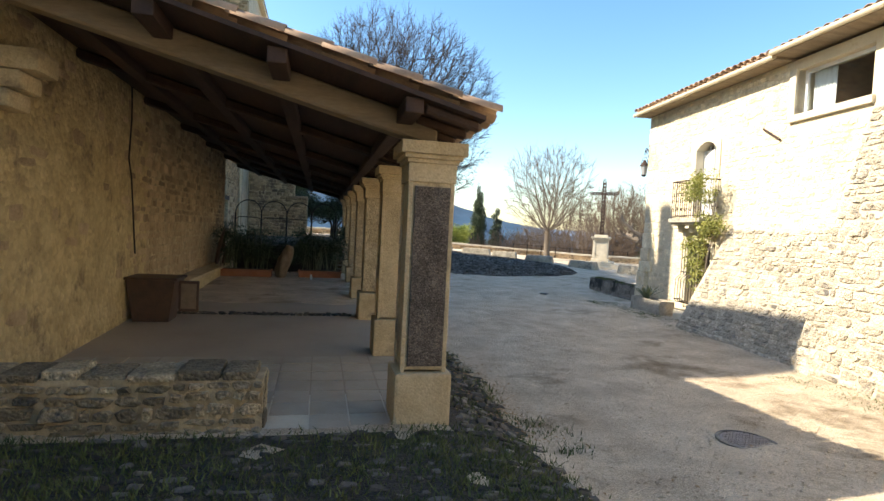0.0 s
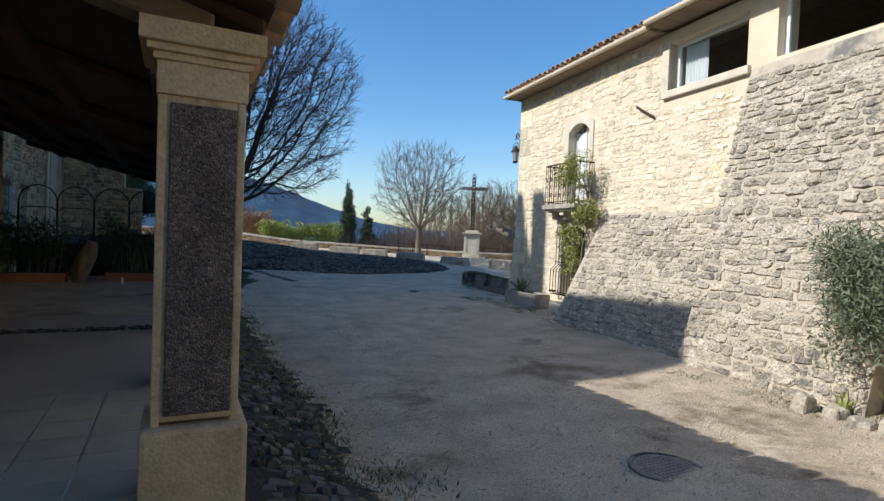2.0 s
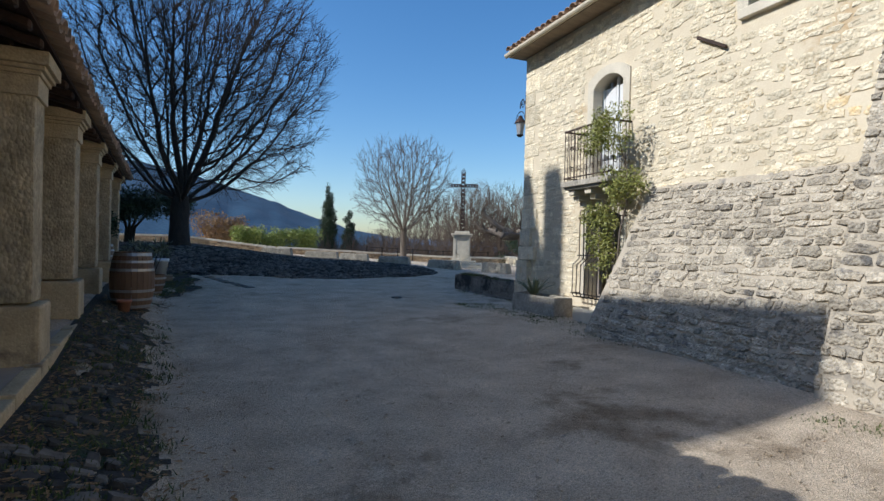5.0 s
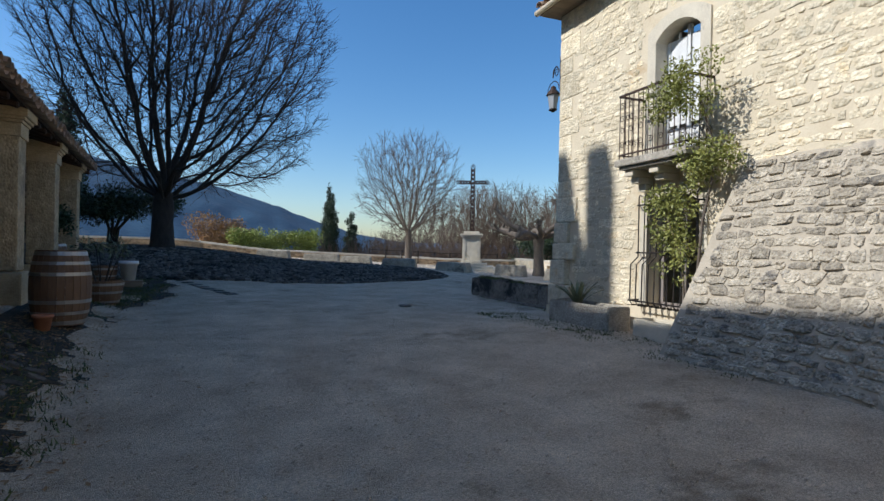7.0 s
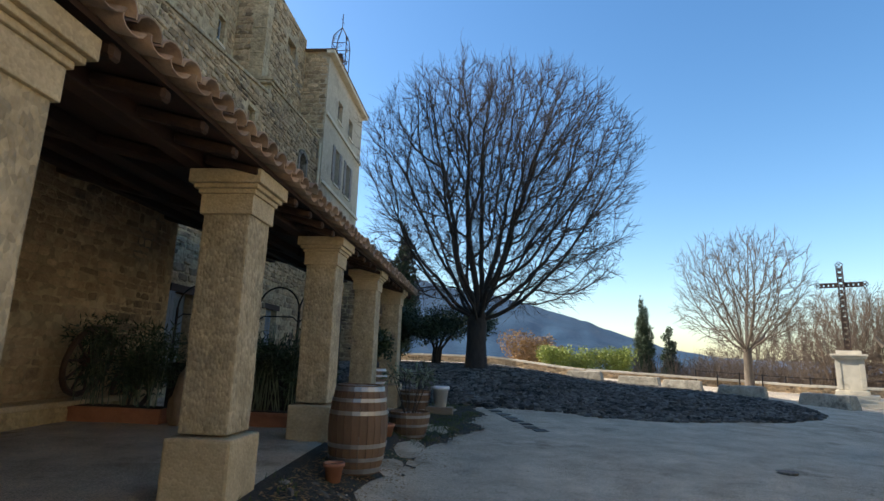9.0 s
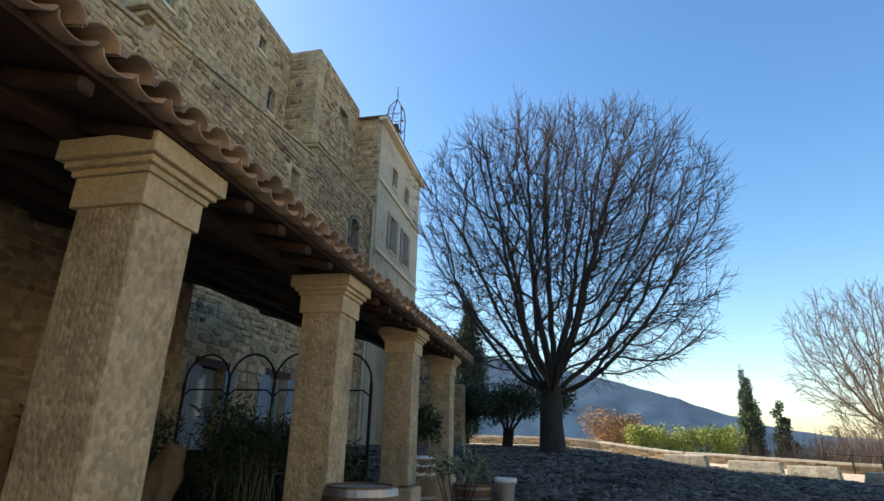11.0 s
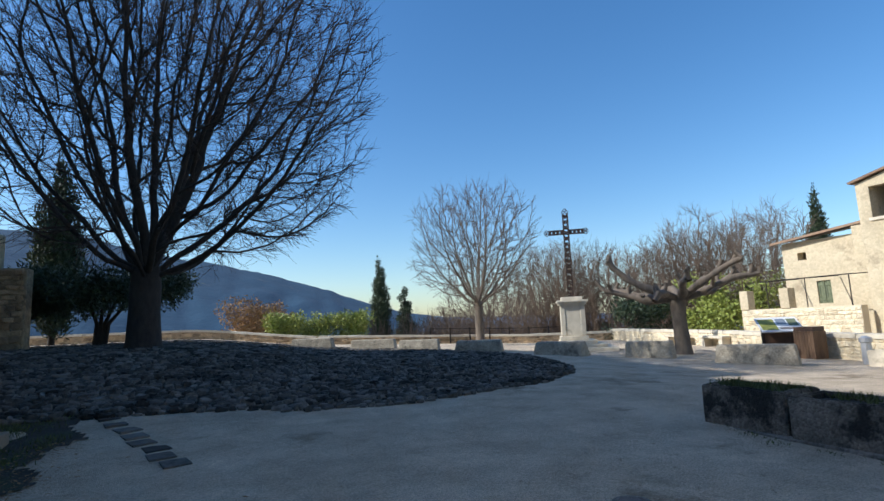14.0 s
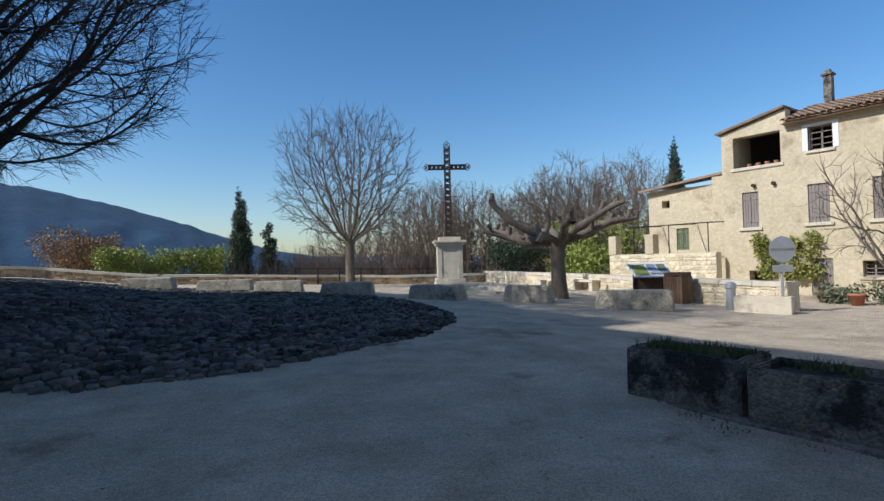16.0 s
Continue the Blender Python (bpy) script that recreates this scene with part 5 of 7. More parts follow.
part("foot", lathe(bmesh.new(), [(0.24, 0), (0.24, 0.03), (0.16, 0.07), (0.05, 0.09)], 24), M_WHITE_PLASTIC, umb)
part("socket", lathe(bmesh.new(), [(0.03, 0.085), (0.03, 0.27), (0.025, 0.28)], 12), M_WHITE_PLASTIC, umb)

# iron trellis with three arches and a black lower screen
tre = thing("arched_trellis", "black iron trellis of three arches with a dark lower screen", "trellis", at=(0, 18.9, fl(18.9)))
px = [-2.75, -1.93, -1.11, -0.29, 0.53]
for x in px:
    bm = bmesh.new()
    tube(bm, [(x, 0, 0), (x, 0, 2.0)], 0.028, n=6)
    part("post", bm, M_IRON, tre)
for a, b in zip(px, px[1:]):
    bm = bmesh.new()
    c, r = (a + b) / 2, (b - a) / 2
    tube(bm, [(c + r * math.cos(t), 0, 2.0 + r * 1.1 * math.sin(t)) for t in np.linspace(0, math.pi, 13)], 0.018, n=5)
    part("arch", bm, M_IRON, tre)
    bm = bmesh.new()
    tube(bm, [(a, 0, 1.78), (a + 0.12, 0, 1.88), (b - 0.12, 0, 1.88), (b, 0, 1.78)], 0.014, n=5)
    part("crossbar", bm, M_IRON, tre)
part("screen", boxes((px[0], px[-1], -0.015, 0.015, 0.02, 0.95)), M_DARK, tre, "black cloth screen")

cable = bmesh.new()
tube(cable, [(ARC_WALL + 0.02, 9.9 + 0.05 * math.sin(k), 3.85 - k * 0.32) if k < 5 else (ARC_WALL + 0.02, 9.95 + 0.07 * (k - 4), 3.85 - k * 0.32) for k in range(10)], 0.014, n=6)
ob = part("cable", cable, M_IRON)
tagged(ob, "dark cable hanging down the plastered wall", "cable")

corb = thing("stone_corbel", "moulded limestone corbel carrying the roof beam", "corbel")
for nm, x1, z0, z1 in (("lower_course", -2.95, 2.62, 2.8), ("middle_course", -2.85, 2.8, 2.98), ("upper_course", -2.70, 2.98, 3.2)):
    part(nm, boxes((ARC_WALL - 0.05, x1, 5.95, 6.4, z0, z1), bevel=0.04), M_DRESSED, corb)

# small fallen rubble and dark stones let into the plaster
st = thing("wall_stones", "brown stones showing through the worn plaster", "wall", kind="structure")
R = random.Random(33)
rows = rubble(lambda u, v, d: (ARC_WALL + d, u, v), 6.2, 19.0, -0.1, 3.7, 0.16, 0.26, R, 0.012, 0.03, keep=lambda u, v, a, b: R.random() < (0.05 + 0.85 * max(0, min(1, (u - 9.5) / 2))))
lay(rows, st, "stone", M_CREAM_STONE, M_CREAM_STONE_J, lambda u, v: True, 280)
for o in st.children:
    o.data.materials[0] = bpy.data.materials["castle_rubble_stone"]


# ---- barrels, tubs and pots along the arcade ----
def barrel(at, name="wine_barrel", label="old oak wine barrel with galvanised hoops", r=0.27, belly=0.34, h=0.95, full=True):
    b = thing(name, label, "barrel" if full else "tub", at=at)
    n = 24
    hh = [k / 10 * h for k in range(11)] if full else [k / 10 * h for k in range(11)]

    def rad(z):
        t = z / h if full else 0.5 * z / h
        return r + (belly - r) * (1 - (2 * t - 1) ** 2) if full else r + (belly - r) * math.sin(math.pi * 0.5 * (z / h) * 1.0)
    for k in range(n):
        a0, a1 = 2 * math.pi * (k + 0.03) / n, 2 * math.pi * (k + 0.97) / n
        V = [(rad(z) * math.cos(a), rad(z) * math.sin(a), z) for z in hh for a in (a0, a1)]
        m = len(V)
        V += [((rad(z) - 0.025) * math.cos(a), (rad(z) - 0.025) * math.sin(a), z) for z in hh for a in (a0, a1)]
        F = []
        for i in range(len(hh) - 1):
            F += [(2 * i, 2 * i + 1, 2 * i + 3, 2 * i + 2), (m + 2 * i + 1, m + 2 * i, m + 2 * i + 2, m + 2 * i + 3), (2 * i, 2 * i + 2, m + 2 * i + 2, m + 2 * i), (2 * i + 1, m + 2 * i + 1, m + 2 * i + 3, 2 * i + 3)]
        e = 2 * len(hh) - 2
        F += [(e, e + 1, m + e + 1, m + e), (0, m, m + 1, 1)]
        raw("stave", V, F, M_OAK, b)
    bm = bmesh.new()
    z = h - 0.04 if full else h - 0.08
    bmesh.ops.create_circle(bm, cap_ends=True, segments=24, radius=rad(z) - 0.02, matrix=Matrix.Translation((0, 0, z)))
    part("head" if full else "soil", bm, M_OAK if full else M_SOIL, b)
    for z0, w in (((0.015, 0.05), (0.14, 0.04), (0.28, 0.045), (0.63, 0.045), (0.77, 0.04), (0.885, 0.05)) if full else ((0.02, 0.04), (h * 0.45, 0.04), (h - 0.09, 0.045))):
        part("hoop", lathe(bmesh.new(), [(rad(z0) + 0.001, z0), (rad(z0) + 0.006, z0), (rad(z0 + w) + 0.006, z0 + w), (rad(z0 + w) + 0.001, z0 + w)], 24), M_HOOP, b, "grey galvanised hoop")
    return b


barrel((1.86, 15.1, gz(1.86, 15.1) + 0.005))
barrel((0.95, 20.2, fl(20.2)), label="oak wine barrel carrying a dark shrub")
barrel((2.05, 18.1, gz(2.05, 18.1) - 0.02), "half_barrel_tub", "dark half-barrel tub with a sparse oleander", 0.26, 0.35, 0.42, False)
barrel((1.72, 21.5, gz(1.72, 21.5) - 0.02), "half_barrel_tub", "weathered half-barrel tub at the terrace end", 0.27, 0.36, 0.46, False)
shrub("potted_shrub", "dark leafy shrub on top of the barrel", "plant", (0.95, 20.2, fl(20.2) + 0.95), [(R.uniform(-0.2, 0.2), R.uniform(-0.2, 0.2), R.uniform(0.15, 0.6), 0.24) for _ in range(9)], 1500, 0.09, M_LEAF_DARK, 5, [([(0, 0, -0.06), (0, 0, 0.4)], 0.02)])
R = random.Random(2)
st = []
for k in range(7):
    a = k * 0.9
    st.append(([(0.08 * math.cos(a), 0.08 * math.sin(a), 0.25), (0.2 * math.cos(a), 0.2 * math.sin(a), 0.6), (0.34 * math.cos(a), 0.34 * math.sin(a), 0.95)], 0.01))
shrub("oleander", "sparse green oleander with long leaves", "plant", (2.05, 18.1, gz(2.05, 18.1) + 0.08), [(p[-1][0], p[-1][1], p[-1][2] - 0.03, 0.15) for p, _ in st], 230, 0.16, M_LEAF_OLIVE, 6, st, long=5)


def pot(x, y, r, h, name="flower_pot", label="small terracotta flower pot", mat=None, z=None):
    p = thing(name, label, "pot", at=(x, y, gz(x, y) if z is None else z))
    part("body", lathe(bmesh.new(), [(r * 0.72, 0), (r * 0.97, h * 0.82), (r * 1.1, h * 0.82), (r * 1.1, h), (r * 0.92, h), (r * 0.9, h * 0.85)], 20), mat or M_TERRA, p, smooth=True)
    part("soil", lathe(bmesh.new(), [(0.002, h * 0.86), (r * 0.9, h * 0.86)], 16), M_SOIL, p)
    return p


plank = thing("timber_plank", "short thick weathered timber under the bucket", "plank")
part("beam", boxes((1.95, 2.6, 21.35, 21.68, gz(2.3, 21.5) - 0.02, gz(2.3, 21.5) + 0.15), bevel=0.02), M_BEAM_PALE, plank)
pot(2.3, 21.5, 0.19, 0.46, "white_bucket", "white plastic flower pot on a timber", M_WHITE_PLASTIC, gz(2.3, 21.5) + 0.15)
pot(1.78, 14.45, 0.1, 0.19)
pot(1.8, 17.35, 0.12, 0.18)
tap = bmesh.new()
tube(tap, [(0.85, 15.86, 0.35), (0.85, 15.80, 0.35), (0.85, 15.78, 0.3)], 0.014, n=6)
tube(tap, [(0.85, 15.88, -0.1), (0.85, 15.86, 0.36)], 0.01, n=6)
tagged(part("water_tap", tap, M_HOOP), "small steel water tap on the column plinth", "tap")


# ---- details of the stone house; axes of the house ----
def hpart(name, bm, mat, parent=None, label="", smooth=False):
    return part(name, bm, mat, parent or house, label, smooth)


def arch_outline(w, h, rise, n=12):
    """Points of an opening with a low arch, from its lower left round to its lower right."""
    r = (w * w / 4 + rise * rise) / (2 * rise)
    a = math.asin(min(1, w / 2 / r))
    return [(-w / 2, 0)] + [(r * math.sin(t), h - r + r * math.cos(t)) for t in np.linspace(-a, a, n)] + [(w / 2, 0)]


def surround(u, z, w, h, rise, border, x0, x1):
    """A dressed stone frame with an arched head, fitted into a rectangular opening."""
    inner = arch_outline(w, h, rise)
    outer = [(-w / 2 - border, 0)] + [(p * (1 + 2 * border / w), q + border) for p, q in inner[1:-1]] + [(w / 2 + border, 0)]
    bm = bmesh.new()
    I = [[bm.verts.new((x, u + p, z + q)) for p, q in inner] for x in (x0, x1)]
    O = [[bm.verts.new((x, u + p, z + q)) for p, q in outer] for x in (x0, x1)]
    for k in range(len(inner) - 1):
        bm.faces.new((I[0][k], O[0][k], O[0][k + 1], I[0][k + 1]))
        bm.faces.new((I[0][k], I[0][k + 1], I[1][k + 1], I[1][k]))
        bm.faces.new((O[0][k], O[1][k], O[1][k + 1], O[0][k + 1]))
        bm.faces.new((I[1][k], I[1][k + 1], O[1][k + 1], O[1][k]))
    return bm


hpart("window_surround", surround(4.63, 2.3, 0.84, 1.98, 0.2, 0.17, -0.03, 0.3), M_PALE_STONE, label="pale dressed stone surround with arched head")
win = hpart("arched_window", boxes((0.2, 0.26, 4.21, 4.27, 2.3, 4.1), (0.2, 0.26, 4.99, 5.05, 2.3, 4.1), (0.2, 0.26, 4.6, 4.66, 2.3, 4.26), (0.2, 0.26, 4.21, 5.05, 2.3, 2.75), bevel=0.005), M_WHITE, label="white painted French window")
for k in range(4):
    for u in (4.4, 4.83):
        hpart("glazing_bar", boxes((0.21, 0.245, u - 0.16, u + 0.16, 2.85 + k * 0.32, 2.885 + k * 0.32)), M_WHITE, win)
for u in (4.41, 4.82):
    hpart("glazing_bar", boxes((0.21, 0.245, u - 0.012, u + 0.012, 2.75, 4.2)), M_WHITE, win)
hpart("pane", boxes((0.235, 0.24, 4.24, 5.02, 2.75, 4.2)), M_GLASS, win)
hpart("inner_shutter", boxes((0.212, 0.232, 4.28, 4.58, 2.8, 4.1), (0.212, 0.232, 4.68, 4.98, 2.8, 4.1), bevel=0.004), M_WHITE, win)
# lower window
hpart("window_surround", surround(4.68, 0.02, 1.0, 1.74, 0.16, 0.14, -0.02, 0.3), M_PALE_STONE)
w2 = hpart("lower_window", boxes((0.25, 0.3, 4.2, 4.27, 0.02, 1.7), (0.25, 0.3, 5.09, 5.16, 0.02, 1.7), (0.25, 0.3, 4.65, 4.71, 0.02, 1.72), (0.25, 0.3, 4.2, 5.16, 0.02, 0.1), (0.25, 0.3, 4.2, 5.16, 0.9, 0.95)), M_SHUTTER)
hpart("pane", boxes((0.28, 0.285, 4.2, 5.16, 0.05, 1.74)), M_GLASS, w2)
# wide upper windows
for a, b, top in ((0.02, 1.72, 5.28), (-2.4, -0.5, 5.45)):
    w3 = hpart("upper_window", boxes((0.16, 0.22, a, a + 0.07, 4.36, top), (0.16, 0.22, b - 0.07, b, 4.36, top), (0.16, 0.22, a + 0.07, b - 0.07, 4.36, 4.42), (0.16, 0.22, a + 0.07, b - 0.07, top - 0.07, top), bevel=0.006), M_WHITE, label="wide white-framed window")
    hpart("pane", boxes((0.185, 0.19, a + 0.07, b - 0.07, 4.42, top - 0.07)), M_GLASS, w3)
    u0, u1 = (b - 0.62, b - 0.1) if a > 0 else (a + 0.1, a + 0.5)
    V, F = [], []
    for k in range(41):
        uu, xx = u0 + (u1 - u0) * k / 40, 0.30 + 0.025 * math.sin(k * 1.1)
        V += [(xx, uu, 4.38), (xx, uu, top - 0.05), (xx + 0.004, uu, 4.38), (xx + 0.004, uu, top - 0.05)]
    for k in range(40):
        F += [(4 * k, 4 * k + 1, 4 * k + 5, 4 * k + 4), (4 * k + 2, 4 * k + 6, 4 * k + 7, 4 * k + 3)]
    raw("curtain", V, F, M_WHITE, w3, "white gathered curtain", smooth=True)
hpart("window_sill", boxes((-0.08, 0.16, -0.06, 1.86, 4.22, 4.36), bevel=0.015), M_PALE_STONE)
hpart("window_jamb", boxes((-0.05, 0.16, 1.72, 1.9, 4.36, 5.32), bevel=0.015), M_PALE_STONE)
bm = bmesh.new()
tube(bm, [(-0.05, 2.55, 4.22), (-0.05, 2.05, 3.92)], 0.028, n=6)
hpart("tie_bar", bm, M_RUST, label="rusty iron tie bar")
# corner quoins
z, k = -0.5, 0
while z < HTOP - 0.3:
    h = 0.32 + 0.08 * ((k * 7) % 3)
    l = 0.62 if k % 2 else 0.4
    flare = 0.16 * max(0, (1.8 - z) / 2.2)
    hpart("quoin", boxes((-0.014 - flare, 0.3, HEND - l, HEND + 0.02 + flare * 0.5, z + 0.006, min(z + h, HTOP) - 0.006), bevel=0.022), M_CREAM_STONE)
    z += h
    k += 1

balc = thing("balcony", "stone balcony on corbels with a scrolled iron railing", "balcony")
balc.matrix_basis = HOUSE
B0, B1, BX = 3.98, 5.30, -0.5
part("slab", boxes((BX - 0.04, -0.002, B0 - 0.04, B1 + 0.04, 2.17, 2.28), (BX + 0.02, -0.002, B0, B1, 2.12, 2.17), bevel=0.02), M_TROUGH_PALE, balc)
for u in (B0 + 0.15, (B0 + B1) / 2, B1 - 0.15):
    part("corbel", boxes((-0.42, -0.002, u - 0.09, u + 0.09, 2.02, 2.12), (-0.30, -0.002, u - 0.085, u + 0.085, 1.92, 2.02), (-0.16, -0.002, u - 0.08, u + 0.08, 1.80, 1.92), bevel=0.02), M_PALE_STONE, balc)
rail = part("railing", boxes((BX, BX + 0.03, B0, B1, 3.24, 3.27), (BX, BX + 0.03, B0, B1, 2.34, 2.36), (BX, 0, B0, B0 + 0.03, 3.24, 3.27), (BX, 0, B1 - 0.03, B1, 3.24, 3.27), (BX, 0, B0, B0 + 0.03, 2.34, 2.36), (BX, 0, B1 - 0.03, B1, 2.34, 2.36)), M_RUST, balc)


def scroll(c, r, flip, axis):
    pts = []
    for t in np.linspace(0, 3.4 * math.pi / 1.3, 18):
        q = r * (1 - t / (3.6 * math.pi))
        a, b = q * math.cos(t) * flip, q * math.sin(t)
        pts.append((c[0], c[1] + a, c[2] + b) if axis == "y" else (c[0] + a, c[1], c[2] + b))
    return pts


n = 13
for k in range(n + 1):
    u = B0 + 0.015 + (B1 - B0 - 0.03) * k / n
    bm = bmesh.new()
    tube(bm, [(BX + 0.015, u, 2.28), (BX + 0.015, u, 3.25)], 0.009, n=4)
    part("baluster", bm, M_RUST, rail)
    if k < n and k % 2 == 0:
        bm = bmesh.new()
        for z in (2.5, 2.72, 2.9, 3.1):
            tube(bm, scroll((BX + 0.015, u + 0.05, z), 0.055, 1 if z < 2.8 else -1, "y"), 0.006, n=4)
        part("scroll", bm, M_RUST, rail)
for u in (B0 + 0.015, B1 - 0.015):
    for x in (-0.38, -0.25, -0.12):
        bm = bmesh.new()
        tube(bm, [(x, u, 2.28), (x, u, 3.25)], 0.009, n=4)
        for z in (2.55, 2.95):
            tube(bm, scroll((x + 0.05, u, z), 0.05, 1, "x"), 0.006, n=4)
        part("baluster", bm, M_RUST, rail)

grille = thing("window_grille", "bowed black iron window grille with looped bars", "grille")
grille.matrix_basis = HOUSE
for k in range(10):
    u = 4.12 + k * 0.125
    bm = bmesh.new()
    tube(bm, [(-0.06, u, 1.74), (-0.10, u, 1.76), (-0.12, u, 1.72), (-0.12, u, 0.80), (-0.26, u, 0.68), (-0.27, u, 0.12), (-0.22, u, 0.05), (-0.04, u, 0.05)], 0.011, n=5)
    part("bar", bm, M_IRON, grille)
for z, x in ((1.6, -0.11), (0.86, -0.12), (0.12, -0.26)):
    bm = bmesh.new()
    tube(bm, [(0.0, 4.04, z), (x, 4.08, z), (x, 5.29, z), (0.0, 5.33, z)], 0.013, n=5)
    part("crossbar", bm, M_IRON, grille)

# climbing plant
R = random.Random(12)
cl = [(-0.52 + R.uniform(-0.1, 0.12), R.uniform(3.65, 4.6), R.uniform(2.75, 3.45), R.uniform(0.1, 0.24)) for _ in range(17)]
cl += [(-0.35 + R.uniform(-0.15, 0.15), R.uniform(3.45, 4.1), R.uniform(1.75, 2.8), R.uniform(0.1, 0.22)) for _ in range(16)]
cl += [(-0.32 + R.uniform(-0.12, 0.1), R.uniform(3.85, 4.95), R.uniform(1.0, 1.7), R.uniform(0.1, 0.24)) for _ in range(15)]
cl += [(-0.34 + R.uniform(-0.1, 0.1), R.uniform(3.8, 4.5), R.uniform(0.3, 1.0), R.uniform(0.06, 0.14)) for _ in range(9)]
st = [([(-0.3, 4.0, -0.3), (-0.28, 3.95, 0.6), (-0.32, 3.85, 1.3), (-0.2, 3.75, 2.1), (-0.4, 3.85, 2.9)], 0.025), ([(-0.3, 4.1, -0.3), (-0.3, 4.2, 0.8), (-0.3, 4.5, 1.4)], 0.018)]
vine = shrub("climbing_plant", "yellow-green climbing plant on the grille and balcony", "plant", (0, 0, 0), cl, 7500, 0.055, M_LEAF, 91, st, M_BARK_PALE, long=2.2)
vine.matrix_basis = HOUSE

# lantern at the corner
lan = thing("wall_lantern", "copper-topped glass lantern on a scrolled iron bracket", "lantern")
lan.matrix_basis = HOUSE @ Matrix.Translation((0.0, HEND + 0.27, 3.72))
bm = bmesh.new()
tube(bm, [(0, -0.24, 0.72), (0, -0.1, 0.86), (0, 0.0, 0.80), (0, 0.02, 0.66)], 0.013, n=5)
tube(bm, scroll((0, -0.1, 0.72), 0.09, 1, "y"), 0.01, n=4)
tube(bm, [(0, 0.2 * math.cos(t), 0.38 + 0.2 * math.sin(t)) for t in np.linspace(0, math.pi, 11)], 0.01, n=4)
tube(bm, [(0, -0.25, 0.3), (0, -0.25, 1.0)], 0.016, n=5)
part("bracket", bm, M_IRON, lan)
part("cap", lathe(bmesh.new(), [(0.15, 0.3), (0.13, 0.34), (0.06, 0.42), (0.05, 0.47), (0.0, 0.5)], 8), M_RUST, lan, "dark copper cap")
part("glass", lathe(bmesh.new(), [(0.08, 0.02), (0.125, 0.3)], 6), M_SIGN, lan, "milky glass panes")
part("base", lathe(bmesh.new(), [(0.03, -0.04), (0.085, 0.0), (0.085, 0.02)], 8), M_IRON, lan)


def trough(name, label, m, l, w, h, mat, seed, wall=0.07):
    t = thing(name, label, "trough", "stone troughs")
    t.matrix_basis = m
    bm = bmesh.new()
    box(bm, -w / 2, w / 2, 0, l, -0.15, h)
    top = max(bm.faces, key=lambda f: f.calc_center_median().z)
    bmesh.ops.inset_region(bm, faces=[top], thickness=wall)
    deep = bmesh.ops.extrude_face_region(bm, geom=[top])
    bmesh.ops.delete(bm, geom=[top], context="FACES_ONLY")
    bmesh.ops.translate(bm, vec=(0, 0, -0.12), verts=[q for q in deep["geom"] if isinstance(q, bmesh.types.BMVert)])
    bmesh.ops.bevel(bm, geom=[e for e in bm.edges if e.calc_length() > 0.09], offset=0.016, segments=2, affect="EDGES")
    bmesh.ops.subdivide_edges(bm, edges=[e for e in bm.edges if e.calc_length() > 0.3], cuts=4, use_grid_fill=True)
    o = Vector((seed, 2 * seed, 0))
    for q in bm.verts:
        q.co += Vector((noise.noise(q.co * 4 + o), noise.noise(q.co * 4 + o + Vector((4, 0, 0))), noise.noise(q.co * 5 + o))) * 0.016
    part("basin", bm, mat, t)
    part("soil", boxes((-w / 2 + wall, w / 2 - wall, wall, l - wall, -0.15, h - 0.06)), M_SOIL, t)
    return t


trough("stone_trough", "small pale hewn stone trough", pose(9.32, 11.35, gz(9.3, 11.8), 0, 0, -6), 1.1, 0.42, 0.27, M_PALE_STONE, 1)
trough("stone_trough", "pale stone trough planted with an agave", pose(9.28, 12.78, gz(9.3, 13.4) - 0.02, 0, 0, -3), 1.5, 0.46, 0.38, M_TROUGH_PALE, 2)
for i, (y, l) in enumerate(((17.78, 1.02), (16.05, 1.66), (15.15, 0.84))):
    trough("stone_trough", "mossy dark-stained stone trough with wild grass", pose(10.52 - 0.01 * i, y, gz(10.4, y) + 0.05, 0, 0, 2), l, 0.6, 0.42, M_TROUGH, 3 + i)
ledge = thing("stone_ledge", "low mossy stone ledge under the troughs", "ledge")
part("slab", boxes((10.12, 10.95, 15.0, 18.95, gz(10.4, 18) - 0.3, gz(10.4, 17) + 0.04), bevel=0.03), M_TROUGH, ledge)
ag = thing("agave", "grey-green spiky agave in a trough", "plant", at=(9.26, 13.7, gz(9.3, 13.6) + 0.28))
R = random.Random(3)
for k in range(20):
    a, lean = k * 2.4, 0.25 + 0.75 * (k / 20)
    d, s = Vector((math.cos(a), math.sin(a), 0)), Vector((-math.sin(a), math.cos(a), 0))
    L = R.uniform(0.38, 0.55)
    V, F = [], []
    for i in range(6):
        t = i / 5
        c = d * (L * t * lean) + Vector((0, 0, L * t * (1.1 - 0.5 * lean * t)))
        w = 0.045 * (1 - t) ** 0.6 + 0.002
        V += [c + s * w, c - Vector((0, 0, 0.012)), c - s * w]
    for i in range(5):
        F += [(3 * i, 3 * i + 1, 3 * i + 4, 3 * i + 3), (3 * i + 1, 3 * i + 2, 3 * i + 5, 3 * i + 4)]
    raw("leaf", V, F, M_LEAF_OLIVE, ag)


